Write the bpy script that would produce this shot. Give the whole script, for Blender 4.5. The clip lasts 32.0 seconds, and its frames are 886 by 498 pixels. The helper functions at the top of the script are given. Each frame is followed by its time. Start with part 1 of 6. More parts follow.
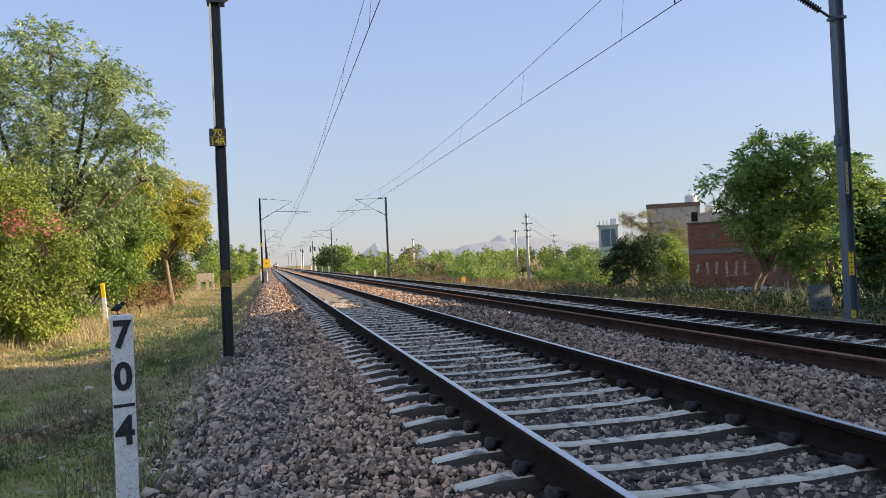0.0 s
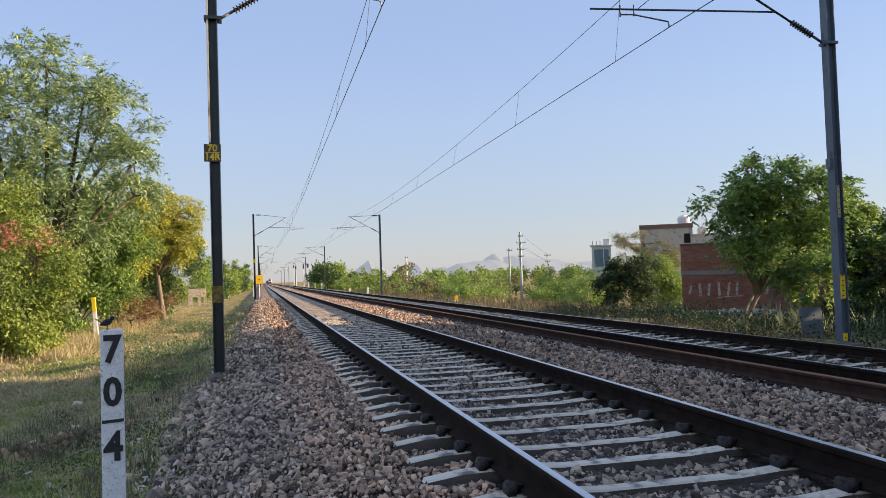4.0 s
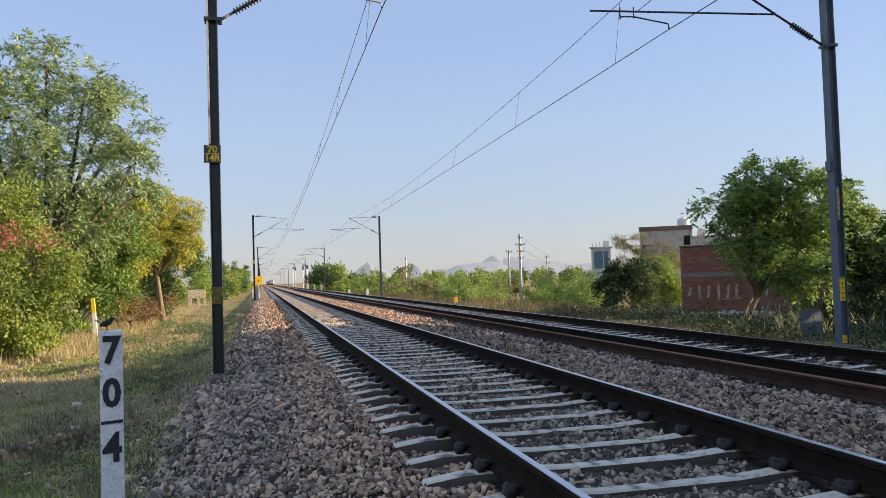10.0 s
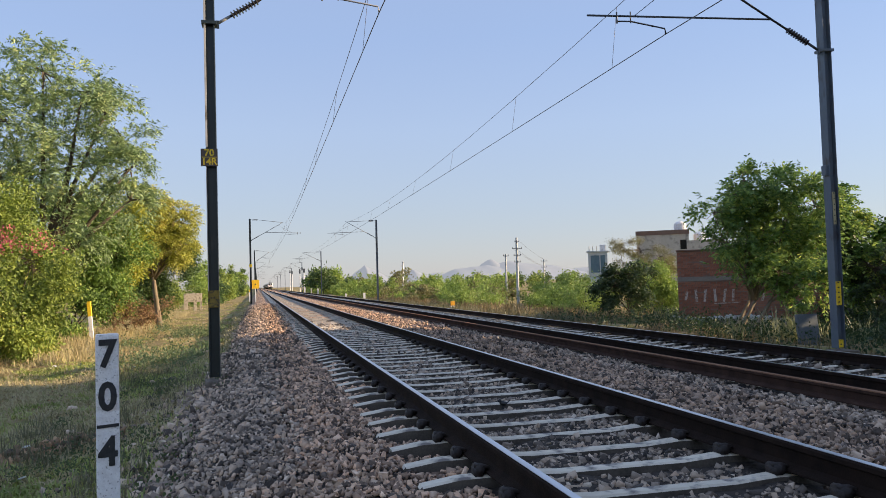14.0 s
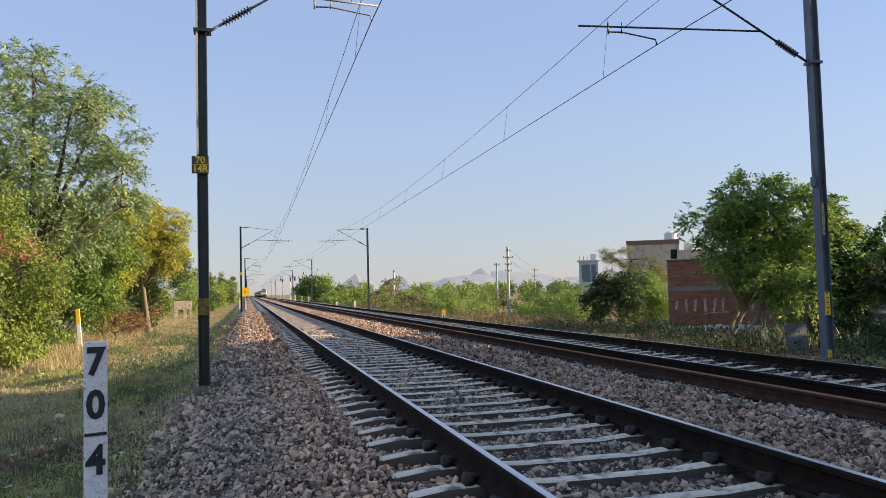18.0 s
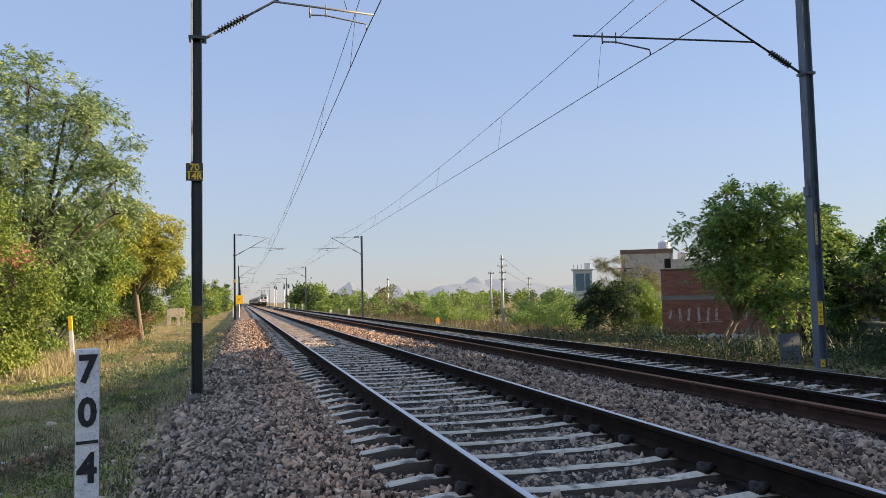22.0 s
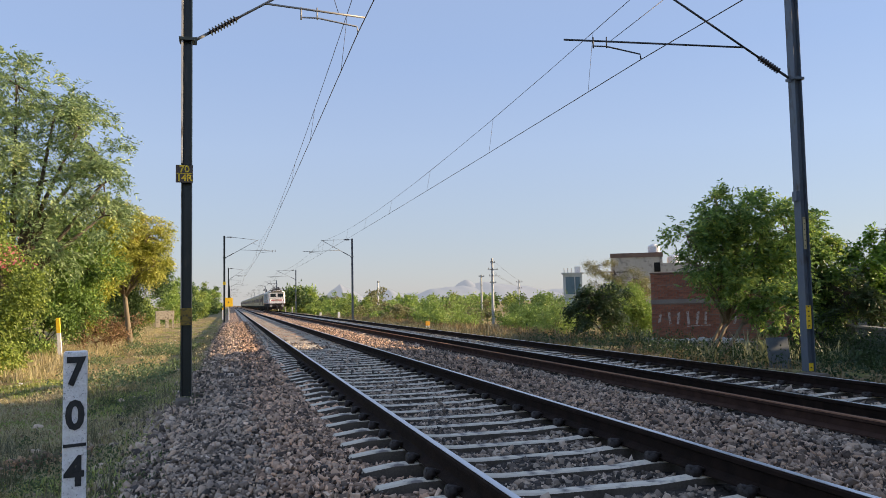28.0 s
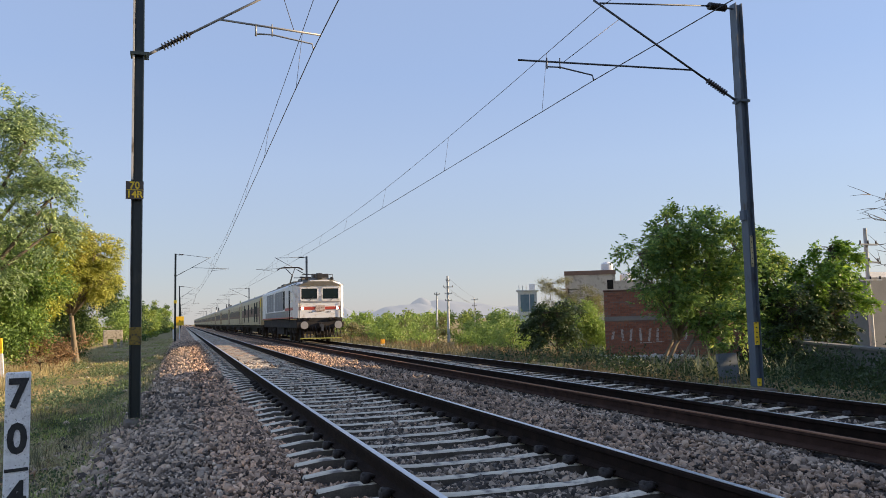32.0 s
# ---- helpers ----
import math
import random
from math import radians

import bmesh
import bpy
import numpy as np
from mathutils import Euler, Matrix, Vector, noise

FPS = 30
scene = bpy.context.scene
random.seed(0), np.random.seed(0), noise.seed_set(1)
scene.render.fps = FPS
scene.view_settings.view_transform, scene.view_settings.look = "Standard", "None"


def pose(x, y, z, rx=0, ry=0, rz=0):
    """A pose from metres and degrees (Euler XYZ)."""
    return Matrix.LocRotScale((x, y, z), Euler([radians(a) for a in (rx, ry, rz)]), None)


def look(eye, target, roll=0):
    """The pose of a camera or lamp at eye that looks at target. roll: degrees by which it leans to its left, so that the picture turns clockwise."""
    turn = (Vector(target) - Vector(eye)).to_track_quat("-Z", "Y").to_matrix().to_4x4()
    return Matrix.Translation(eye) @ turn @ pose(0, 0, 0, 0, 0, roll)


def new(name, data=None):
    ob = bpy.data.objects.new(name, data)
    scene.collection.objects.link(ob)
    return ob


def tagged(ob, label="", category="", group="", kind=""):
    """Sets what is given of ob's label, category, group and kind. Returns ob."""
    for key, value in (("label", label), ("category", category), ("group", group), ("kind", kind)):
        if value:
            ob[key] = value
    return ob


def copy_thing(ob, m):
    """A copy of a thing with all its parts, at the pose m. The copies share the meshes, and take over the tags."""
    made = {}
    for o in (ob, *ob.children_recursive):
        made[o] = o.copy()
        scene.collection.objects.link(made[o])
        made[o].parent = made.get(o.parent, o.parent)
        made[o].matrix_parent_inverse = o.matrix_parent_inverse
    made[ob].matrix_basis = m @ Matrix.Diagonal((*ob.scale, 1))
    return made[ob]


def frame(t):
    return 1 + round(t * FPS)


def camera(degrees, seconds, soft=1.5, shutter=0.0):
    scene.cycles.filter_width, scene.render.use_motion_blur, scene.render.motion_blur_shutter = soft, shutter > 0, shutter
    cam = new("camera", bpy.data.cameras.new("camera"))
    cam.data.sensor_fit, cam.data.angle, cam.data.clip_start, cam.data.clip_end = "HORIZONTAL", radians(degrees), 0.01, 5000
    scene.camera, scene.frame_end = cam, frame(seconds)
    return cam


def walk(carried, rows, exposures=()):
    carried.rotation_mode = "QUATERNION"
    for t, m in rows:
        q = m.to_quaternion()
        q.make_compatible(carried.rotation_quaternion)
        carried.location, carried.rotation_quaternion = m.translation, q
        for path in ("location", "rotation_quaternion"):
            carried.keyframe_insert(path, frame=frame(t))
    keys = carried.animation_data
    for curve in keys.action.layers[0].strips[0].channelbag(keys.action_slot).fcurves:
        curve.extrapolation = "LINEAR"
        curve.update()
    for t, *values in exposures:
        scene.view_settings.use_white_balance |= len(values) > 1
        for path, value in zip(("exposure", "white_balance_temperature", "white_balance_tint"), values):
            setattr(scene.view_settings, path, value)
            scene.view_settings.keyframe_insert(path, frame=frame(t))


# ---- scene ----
# One railway line with two tracks, seen from the cess beside the near track.
# x to the right across the tracks, y along them, z = 0 at the near rail tops.
from math import sin, cos, pi, tan, atan2, sqrt

EYE = Vector((0.0, 0.0, 1.05))


def aim(yaw, pitch, roll):
    a, b = radians(yaw), radians(pitch)
    return look(EYE, EYE + Vector((sin(a) * cos(b), cos(a) * cos(b), sin(b))), roll)


cam = camera(58.79, 32.0, soft=0.8)
walk(cam, [
    (0, aim(12.515, 0.704, -2.550)),
    (0.5, aim(12.555, 1.021, -2.293)),
    (1, aim(12.749, 1.417, -2.159)),
    (1.5, aim(12.987, 1.764, -2.047)),
    (2, aim(13.109, 1.945, -2.038)),
    (2.5, aim(13.127, 2.032, -1.990)),
    (3, aim(13.122, 1.998, -1.972)),
    (3.5, aim(13.094, 2.014, -1.910)),
    (5.5, aim(12.991, 1.922, -1.789)),
    (6, aim(12.982, 1.872, -1.789)),
    (6.5, aim(12.958, 1.820, -1.792)),
    (7, aim(12.924, 1.788, -1.756)),
    (7.5, aim(12.915, 1.731, -1.724)),
    (8, aim(12.888, 1.687, -1.701)),
    (8.5, aim(12.857, 1.664, -1.691)),
    (9, aim(12.979, 1.882, -1.720)),
    (9.5, aim(13.045, 2.042, -1.703)),
    (10, aim(13.081, 2.123, -1.754)),
    (10.5, aim(13.108, 2.183, -1.772)),
    (11, aim(13.155, 2.260, -1.760)),
    (11.5, aim(13.172, 2.314, -1.762)),
    (12, aim(13.184, 2.314, -1.746)),
    (12.5, aim(13.195, 2.309, -1.737)),
    (13, aim(13.166, 2.273, -1.720)),
    (13.5, aim(13.193, 2.277, -1.695)),
    (14, aim(13.315, 2.400, -1.681)),
    (14.5, aim(13.493, 2.569, -1.622)),
    (16.5, aim(13.837, 2.811, -1.544)),
    (17, aim(13.870, 2.840, -1.480)),
    (17.5, aim(13.952, 2.967, -1.450)),
    (18, aim(13.980, 3.008, -1.440)),
    (18.5, aim(13.966, 2.991, -1.382)),
    (19, aim(14.018, 3.108, -1.393)),
    (19.5, aim(14.021, 3.163, -1.362)),
    (20, aim(14.075, 3.177, -1.387)),
    (20.5, aim(14.210, 3.362, -1.325)),
    (21, aim(14.292, 3.497, -1.283)),
    (21.5, aim(14.338, 3.554, -1.260)),
    (22, aim(14.414, 3.604, -1.239)),
    (22.5, aim(14.560, 3.699, -1.288)),
    (23, aim(14.658, 3.754, -1.290)),
    (23.5, aim(14.652, 3.731, -1.238)),
    (24, aim(14.626, 3.674, -1.242)),
    (24.5, aim(14.611, 3.641, -1.258)),
    (25, aim(14.593, 3.612, -1.212)),
    (25.5, aim(14.716, 3.596, -1.203)),
    (27.5, aim(15.070, 3.818, -1.102)),
    (28, aim(15.112, 3.810, -1.076)),
    (28.5, aim(15.268, 3.863, -1.075)),
    (29, aim(15.687, 4.079, -1.065)),
    (29.5, aim(16.208, 4.436, -1.125)),
    (30, aim(16.488, 4.616, -1.149)),
    (30.5, aim(16.505, 4.603, -1.133)),
    (31, aim(16.736, 4.685, -1.131)),
    (31.5, aim(17.421, 4.887, -1.173)),
    (32, aim(18.391, 5.034, -1.304)),
], exposures=[(0.0, 0.97, 7300, 16), (16.0, 0.91, 7300, 16), (32.0, 0.87, 7300, 16)])

# ---- world, sun, exposure ----
SUN_ELEV, SUN_AZ = 17.0, 101.0   # degrees; azimuth from the track's direction to the right
world = bpy.data.worlds.new("sky")
scene.world = world
world.use_nodes = True
wn = world.node_tree
sky = wn.nodes.new("ShaderNodeTexSky")
sky.sky_type = "NISHITA"
sky.sun_disc = False
sky.sun_elevation = radians(SUN_ELEV)
sky.sun_rotation = radians(SUN_AZ)
sky.altitude = 300
sky.air_density = 1.0
sky.dust_density = 0.3
sky.ozone_density = 4.0
# a dusty veil evens out the clear sky
veil = wn.nodes.new("ShaderNodeMix")
veil.data_type = "RGBA"
veil.inputs[0].default_value = 0.7
veil.inputs[7].default_value = (1.90, 2.55, 3.80, 1)
wn.links.new(sky.outputs[0], veil.inputs[6])
# dust haze greys the sky towards the horizon all round
up_way, up_z, haze, hazy = wn.nodes.new("ShaderNodeTexCoord"), wn.nodes.new("ShaderNodeSeparateXYZ"), wn.nodes.new("ShaderNodeValToRGB"), wn.nodes.new("ShaderNodeMix")
hazy.data_type, hazy.blend_type = "RGBA", "MULTIPLY"
hazy.inputs[0].default_value = 1.0
tones = ((0.0, (0.90, 0.81, 0.71)), (0.045, (0.93, 0.845, 0.76)), (0.115, (0.95, 0.905, 0.85)), (0.19, (0.946, 0.946, 0.938)), (0.30, (0.844, 0.91, 0.978)), (1.0, (0.82, 0.90, 0.99)))
haze.color_ramp.elements[0].color, haze.color_ramp.elements[1].color = (*tones[0][1], 1), (*tones[-1][1], 1)
for p, c in tones[1:-1]:
    haze.color_ramp.elements.new(p).color = (*c, 1)
wn.links.new(up_way.outputs["Generated"], up_z.inputs[0])
wn.links.new(up_z.outputs[2], haze.inputs[0])
wn.links.new(veil.outputs[2], hazy.inputs[6])
wn.links.new(haze.outputs[0], hazy.inputs[7])
wn.links.new(hazy.outputs[2], wn.nodes["Background"].inputs[0])
wn.nodes["Background"].inputs[1].default_value = 0.1295
sun = new("sun", bpy.data.lights.new("sun", "SUN"))
sun.data.energy, sun.data.angle, sun.data.color = 5.0, radians(0.6), (1.0, 0.82, 0.58)
to_sun = Vector((sin(radians(SUN_AZ)) * cos(radians(SUN_ELEV)), cos(radians(SUN_AZ)) * cos(radians(SUN_ELEV)), sin(radians(SUN_ELEV))))
sun.matrix_world = look(to_sun * 60, (0, 0, 0))

# ---- materials ----


def surf(name, c1, c2, scale=4.0, rough=0.85, bump=0.3, fine=60.0, metal=0.0, spot=None, spot_amt=0.35, island=0.0, piece=0.0, stretch=(1, 1, 1), dist=0.02):
    """A two-scale surface: broad tone from c1 to c2, fine grain and bump, optional stains of the colour spot, tone by island or by piece."""
    m = bpy.data.materials.new(name)
    m.use_nodes = True
    n, l = m.node_tree.nodes, m.node_tree.links
    b = n["Principled BSDF"]
    co = n.new("ShaderNodeTexCoord")
    mp = n.new("ShaderNodeMapping")
    mp.inputs["Scale"].default_value = stretch
    l.new(co.outputs["Object"], mp.inputs[0])
    big, small = n.new("ShaderNodeTexNoise"), n.new("ShaderNodeTexNoise")
    big.inputs["Scale"].default_value, small.inputs["Scale"].default_value = scale, fine
    big.inputs["Detail"].default_value, small.inputs["Detail"].default_value = 5, 3
    for t in (big, small):
        l.new(mp.outputs[0], t.inputs["Vector"])
    add = n.new("ShaderNodeMath")
    add.operation = "MULTIPLY_ADD"
    l.new(small.outputs[0], add.inputs[0])
    add.inputs[1].default_value = 0.5
    l.new(big.outputs[0], add.inputs[2])
    rng = n.new("ShaderNodeMapRange")
    rng.inputs[1].default_value, rng.inputs[2].default_value = 0.45, 1.05
    l.new(add.outputs[0], rng.inputs[0])
    fac = rng.outputs[0]
    if island or piece:
        src = n.new("ShaderNodeNewGeometry").outputs["Random Per Island"] if island else n.new("ShaderNodeObjectInfo").outputs["Random"]
        mx = n.new("ShaderNodeMix")
        mx.inputs[0].default_value = island or piece
        l.new(fac, mx.inputs[2])
        l.new(src, mx.inputs[3])
        fac = mx.outputs[0]
    ramp = n.new("ShaderNodeMix")
    ramp.data_type = "RGBA"
    ramp.inputs[6].default_value, ramp.inputs[7].default_value = (*c1, 1), (*c2, 1)
    l.new(fac, ramp.inputs[0])
    col = ramp.outputs[2]
    if spot:
        sn = n.new("ShaderNodeTexNoise")
        sn.inputs["Scale"].default_value, sn.inputs["Detail"].default_value = scale * 2.7, 6
        l.new(mp.outputs[0], sn.inputs["Vector"])
        sr = n.new("ShaderNodeMapRange")
        sr.inputs[1].default_value, sr.inputs[2].default_value = 0.62 - spot_amt * 0.3, 0.72 - spot_amt * 0.2
        l.new(sn.outputs[0], sr.inputs[0])
        sm = n.new("ShaderNodeMix")
        sm.data_type = "RGBA"
        l.new(sr.outputs[0], sm.inputs[0])
        l.new(col, sm.inputs[6])
        sm.inputs[7].default_value = (*spot, 1)
        col = sm.outputs[2]
    l.new(col, b.inputs["Base Color"])
    b.inputs["Roughness"].default_value, b.inputs["Metallic"].default_value = rough, metal
    if rough > 0.75:
        b.inputs["Specular IOR Level"].default_value = 0.15
    if bump:
        bp = n.new("ShaderNodeBump")
        bp.inputs["Strength"].default_value, bp.inputs["Distance"].default_value = bump, dist
        l.new(add.outputs[0], bp.inputs["Height"])
        l.new(bp.outputs[0], b.inputs["Normal"])
    return m


def leafy(name, c1, c2, c3=None, part3=0.2, rough=0.55, thin=0.35):
    """Leaves: colour by island, some light passing through."""
    m = bpy.data.materials.new(name)
    m.use_nodes = True
    n, l = m.node_tree.nodes, m.node_tree.links
    b = n["Principled BSDF"]
    g = n.new("ShaderNodeNewGeometry")
    r = n.new("ShaderNodeValToRGB")
    r.color_ramp.elements[0].color, r.color_ramp.elements[1].color = (*c1, 1), (*c2, 1)
    if c3:
        r.color_ramp.elements[1].position = 1 - part3
        e = r.color_ramp.elements.new(1.0)
        e.color = (*c3, 1)
    co = n.new("ShaderNodeTexCoord")
    tn = n.new("ShaderNodeTexNoise")
    tn.inputs["Scale"].default_value = 0.9
    l.new(co.outputs["Object"], tn.inputs["Vector"])
    mx = n.new("ShaderNodeMix")
    mx.inputs[0].default_value = 0.45
    patch = n.new("ShaderNodeMapRange")
    patch.inputs[1].default_value, patch.inputs[2].default_value = 0.32, 0.68
    l.new(tn.outputs[0], patch.inputs[0])
    l.new(g.outputs["Random Per Island"], mx.inputs[2])
    l.new(patch.outputs[0], mx.inputs[3])
    l.new(mx.outputs[0], r.inputs[0])
    l.new(r.outputs[0], b.inputs["Base Color"])
    b.inputs["Roughness"].default_value = rough
    tr = n.new("ShaderNodeBsdfTranslucent")
    l.new(r.outputs[0], tr.inputs[0])
    ms = n.new("ShaderNodeMixShader")
    ms.inputs[0].default_value = thin
    l.new(b.outputs[0], ms.inputs[1])
    l.new(tr.outputs[0], ms.inputs[2])
    l.new(ms.outputs[0], n["Material Output"].inputs[0])
    return m


STONE_TONES = ((0.0, (0.035, 0.028, 0.022)), (0.22, (0.16, 0.12, 0.088)), (0.48, (0.36, 0.275, 0.205)), (0.7, (0.50, 0.40, 0.305)), (0.9, (0.68, 0.48, 0.33)), (1.0, (0.82, 0.68, 0.53)))


def stone_material(name, tint, piece=False):
    """Crushed stone: each one of another tone, with grain and dust; tint: rust dust, soil or brake grime on it."""
    m = surf(name, tuple(0.72 * c for c in tint), tint, 14, 0.68, 0.6, 70, dist=0.012)
    n, l = m.node_tree.nodes, m.node_tree.links
    b = n["Principled BSDF"]
    old = b.inputs["Base Color"].links[0].from_socket
    r = n.new("ShaderNodeValToRGB")
    tones = STONE_TONES
    r.color_ramp.elements[0].color, r.color_ramp.elements[1].color = (*tones[0][1], 1), (*tones[-1][1], 1)
    for p, c in tones[1:-1]:
        r.color_ramp.elements.new(p).color = (*c, 1)
    l.new(n.new("ShaderNodeObjectInfo").outputs["Random"] if piece else n.new("ShaderNodeNewGeometry").outputs["Random Per Island"], r.inputs[0])
    mx = n.new("ShaderNodeMix")
    mx.data_type, mx.blend_type = "RGBA", "MULTIPLY"
    mx.inputs[0].default_value = 1.0
    l.new(r.outputs[0], mx.inputs[6])
    l.new(old, mx.inputs[7])
    l.new(mx.outputs[2], b.inputs["Base Color"])
    return m


M_BALLAST = stone_material("ballast_stone", (1.07, 1.03, 1.02))
M_RUSTY = stone_material("ballast_stone_rust_dusted", (1.40, 1.17, 1.05))
M_MIDWAY = stone_material("ballast_stone_brown_dusted", (0.98, 0.85, 0.78))
M_GRIMY = stone_material("ballast_stone_brake_grime", (0.95, 0.93, 0.92))


def far_stone_material():
    """Stones too far off to tell apart: cells of the same tones, with relief."""
    m = bpy.data.materials.new("ballast_bed_dusty")
    m.use_nodes = True
    n, l = m.node_tree.nodes, m.node_tree.links
    b = n["Principled BSDF"]
    b.inputs["Roughness"].default_value = 0.9
    co = n.new("ShaderNodeTexCoord")
    vo = n.new("ShaderNodeTexVoronoi")
    vo.inputs["Scale"].default_value = 15
    l.new(co.outputs["Object"], vo.inputs["Vector"])
    sp = n.new("ShaderNodeSeparateColor")
    l.new(vo.outputs["Color"], sp.inputs[0])
    r = n.new("ShaderNodeValToRGB")
    r.color_ramp.elements[0].color, r.color_ramp.elements[1].color = (*STONE_TONES[0][1], 1), (*STONE_TONES[-1][1], 1)
    for p, c in STONE_TONES[1:-1]:
        r.color_ramp.elements.new(p).color = (*c, 1)
    l.new(sp.outputs[0], r.inputs[0])
    # tone halves towards each cell's edge: shade of the gaps in the colour
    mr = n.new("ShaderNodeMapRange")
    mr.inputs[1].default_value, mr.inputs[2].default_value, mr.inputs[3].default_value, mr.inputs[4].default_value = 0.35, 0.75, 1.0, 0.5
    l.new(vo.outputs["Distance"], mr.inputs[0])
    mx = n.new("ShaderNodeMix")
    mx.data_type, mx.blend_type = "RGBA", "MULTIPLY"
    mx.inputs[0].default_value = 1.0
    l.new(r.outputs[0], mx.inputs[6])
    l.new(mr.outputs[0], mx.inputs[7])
    rust = n.new("ShaderNodeMix")
    rust.data_type, rust.blend_type = "RGBA", "MULTIPLY"
    rust.inputs[0].default_value = 1.0
    l.new(mx.outputs[2], rust.inputs[6])
    rust.inputs[7].default_value = (1.12, 0.93, 0.80, 1)
    l.new(rust.outputs[2], b.inputs["Base Color"])
    bp = n.new("ShaderNodeBump")
    bp.invert = True
    bp.inputs["Strength"].default_value, bp.inputs["Distance"].default_value = 0.9, 0.03
    l.new(vo.outputs["Distance"], bp.inputs["Height"])
    l.new(bp.outputs[0], b.inputs["Normal"])
    return m
# near-black bed: the shade between the stones is put into its colour
M_BED_SHADE = surf("ballast_bed", (0.02, 0.018, 0.016), (0.10, 0.082, 0.07), 9, 0.95, 1.0, 22, dist=0.05)
M_CONCRETE = surf("sleeper_concrete", (0.60, 0.525, 0.415), (0.80, 0.71, 0.575), 3, 0.85, 0.3, 70, piece=0.4, spot=(0.24, 0.21, 0.19), spot_amt=0.3)
M_SIDE_SHADE = surf("sleeper_side_shade", (0.06, 0.048, 0.038), (0.15, 0.125, 0.10), 4, 0.9, 0.3, 60)
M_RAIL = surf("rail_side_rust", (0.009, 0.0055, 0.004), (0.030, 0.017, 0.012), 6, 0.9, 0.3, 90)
M_RAILTOP = surf("rail_head_polished", (0.45, 0.46, 0.50), (0.62, 0.63, 0.66), 3, 0.28, 0.05, 40, metal=1.0, stretch=(1, 0.05, 1))
# one rust, two tones: head coloured as sunlit, sides as in shade
M_RUST_LIT = surf("spare_rail_lit_rust", (0.20, 0.10, 0.06), (0.34, 0.18, 0.11), 5, 0.9, 0.4, 80, stretch=(1, 0.2, 1))
M_RUST_SHADED = surf("spare_rail_shaded_rust", (0.03, 0.016, 0.012), (0.085, 0.045, 0.032), 5, 0.9, 0.4, 80)
M_CLIP = surf("clip_iron", (0.012, 0.009, 0.008), (0.04, 0.026, 0.02), 20, 0.7, 0.3, 120)
M_SOIL = surf("verge_soil", (0.17, 0.12, 0.065), (0.44, 0.34, 0.18), 0.8, 0.95, 1.0, 16, spot=(0.19, 0.19, 0.06), spot_amt=0.5, dist=0.07)
M_STEEL = surf("mast_steel", (0.085, 0.115, 0.15), (0.14, 0.175, 0.21), 2, 0.5, 0.15, 50, metal=0.1, spot=(0.07, 0.06, 0.05), spot_amt=0.2, stretch=(1, 1, 0.3))
M_DARKSTEEL = surf("mast_dark_steel", (0.010, 0.018, 0.018), (0.022, 0.034, 0.033), 2, 0.35, 0.15, 50, metal=0.1, spot=(0.045, 0.045, 0.04), spot_amt=0.2, stretch=(1, 1, 0.3))
M_TUBE = surf("cantilever_tube", (0.035, 0.042, 0.052), (0.065, 0.075, 0.088), 4, 0.5, 0.1, 60, metal=0.2)
M_PALETUBE = surf("cantilever_tube_pale", (0.24, 0.24, 0.23), (0.36, 0.355, 0.34), 4, 0.5, 0.1, 60, metal=0.3)
M_PORC = surf("insulator_porcelain", (0.014, 0.012, 0.012), (0.03, 0.025, 0.024), 8, 0.25, 0.05, 40)
M_WIRE = surf("wire_copper", (0.05, 0.045, 0.045), (0.09, 0.08, 0.075), 4, 0.5, 0.0, 60, metal=0.4)
M_WHITE = surf("lime_white_paint", (0.66, 0.65, 0.64), (0.82, 0.81, 0.80), 7, 0.85, 0.45, 60, spot=(0.36, 0.33, 0.31), spot_amt=0.08)
M_POST = surf("chipped_lime_wash", (0.80, 0.77, 0.74), (0.95, 0.93, 0.90), 24, 0.9, 0.6, 70, spot=(0.40, 0.37, 0.34), spot_amt=0.10)
M_BLACK = surf("black_paint", (0.012, 0.012, 0.013), (0.035, 0.034, 0.033), 20, 0.6, 0.2, 90)
M_YELLOW = surf("yellow_paint", (0.78, 0.50, 0.02), (0.92, 0.66, 0.05), 9, 0.6, 0.15, 60, spot=(0.4, 0.24, 0.03), spot_amt=0.15)
M_BARK = surf("bark", (0.07, 0.058, 0.045), (0.16, 0.13, 0.10), 3, 0.95, 0.8, 30, stretch=(1, 1, 0.25))
M_PALEBARK = surf("pale_bark", (0.15, 0.12, 0.085), (0.28, 0.23, 0.165), 3, 0.95, 0.6, 30, stretch=(1, 1, 0.25))
M_BRICK = surf("brick", (0.22, 0.085, 0.055), (0.46, 0.19, 0.12), 9, 0.95, 0.5, 60, piece=0.6, spot=(0.16, 0.11, 0.09), spot_amt=0.35)
M_PALE = surf("weathered_pale_plaster", (0.44, 0.45, 0.44), (0.60, 0.60, 0.58), 1.2, 0.9, 0.3, 14, spot=(0.30, 0.29, 0.27), spot_amt=0.15)
M_PLASTER = surf("grey_plaster", (0.26, 0.26, 0.255), (0.39, 0.385, 0.37), 0.8, 0.9, 0.25, 12, spot=(0.22, 0.21, 0.19), spot_amt=0.3)
M_HILL = surf("far_hill_haze_glow", (0.10, 0.11, 0.12), (0.14, 0.145, 0.15), 0.004, 1.0, 0.0, 0.05)
# distance haze over the hills is painted on as an even grey glow
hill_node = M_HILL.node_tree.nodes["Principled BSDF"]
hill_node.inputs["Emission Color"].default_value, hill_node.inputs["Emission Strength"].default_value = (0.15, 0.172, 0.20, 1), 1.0
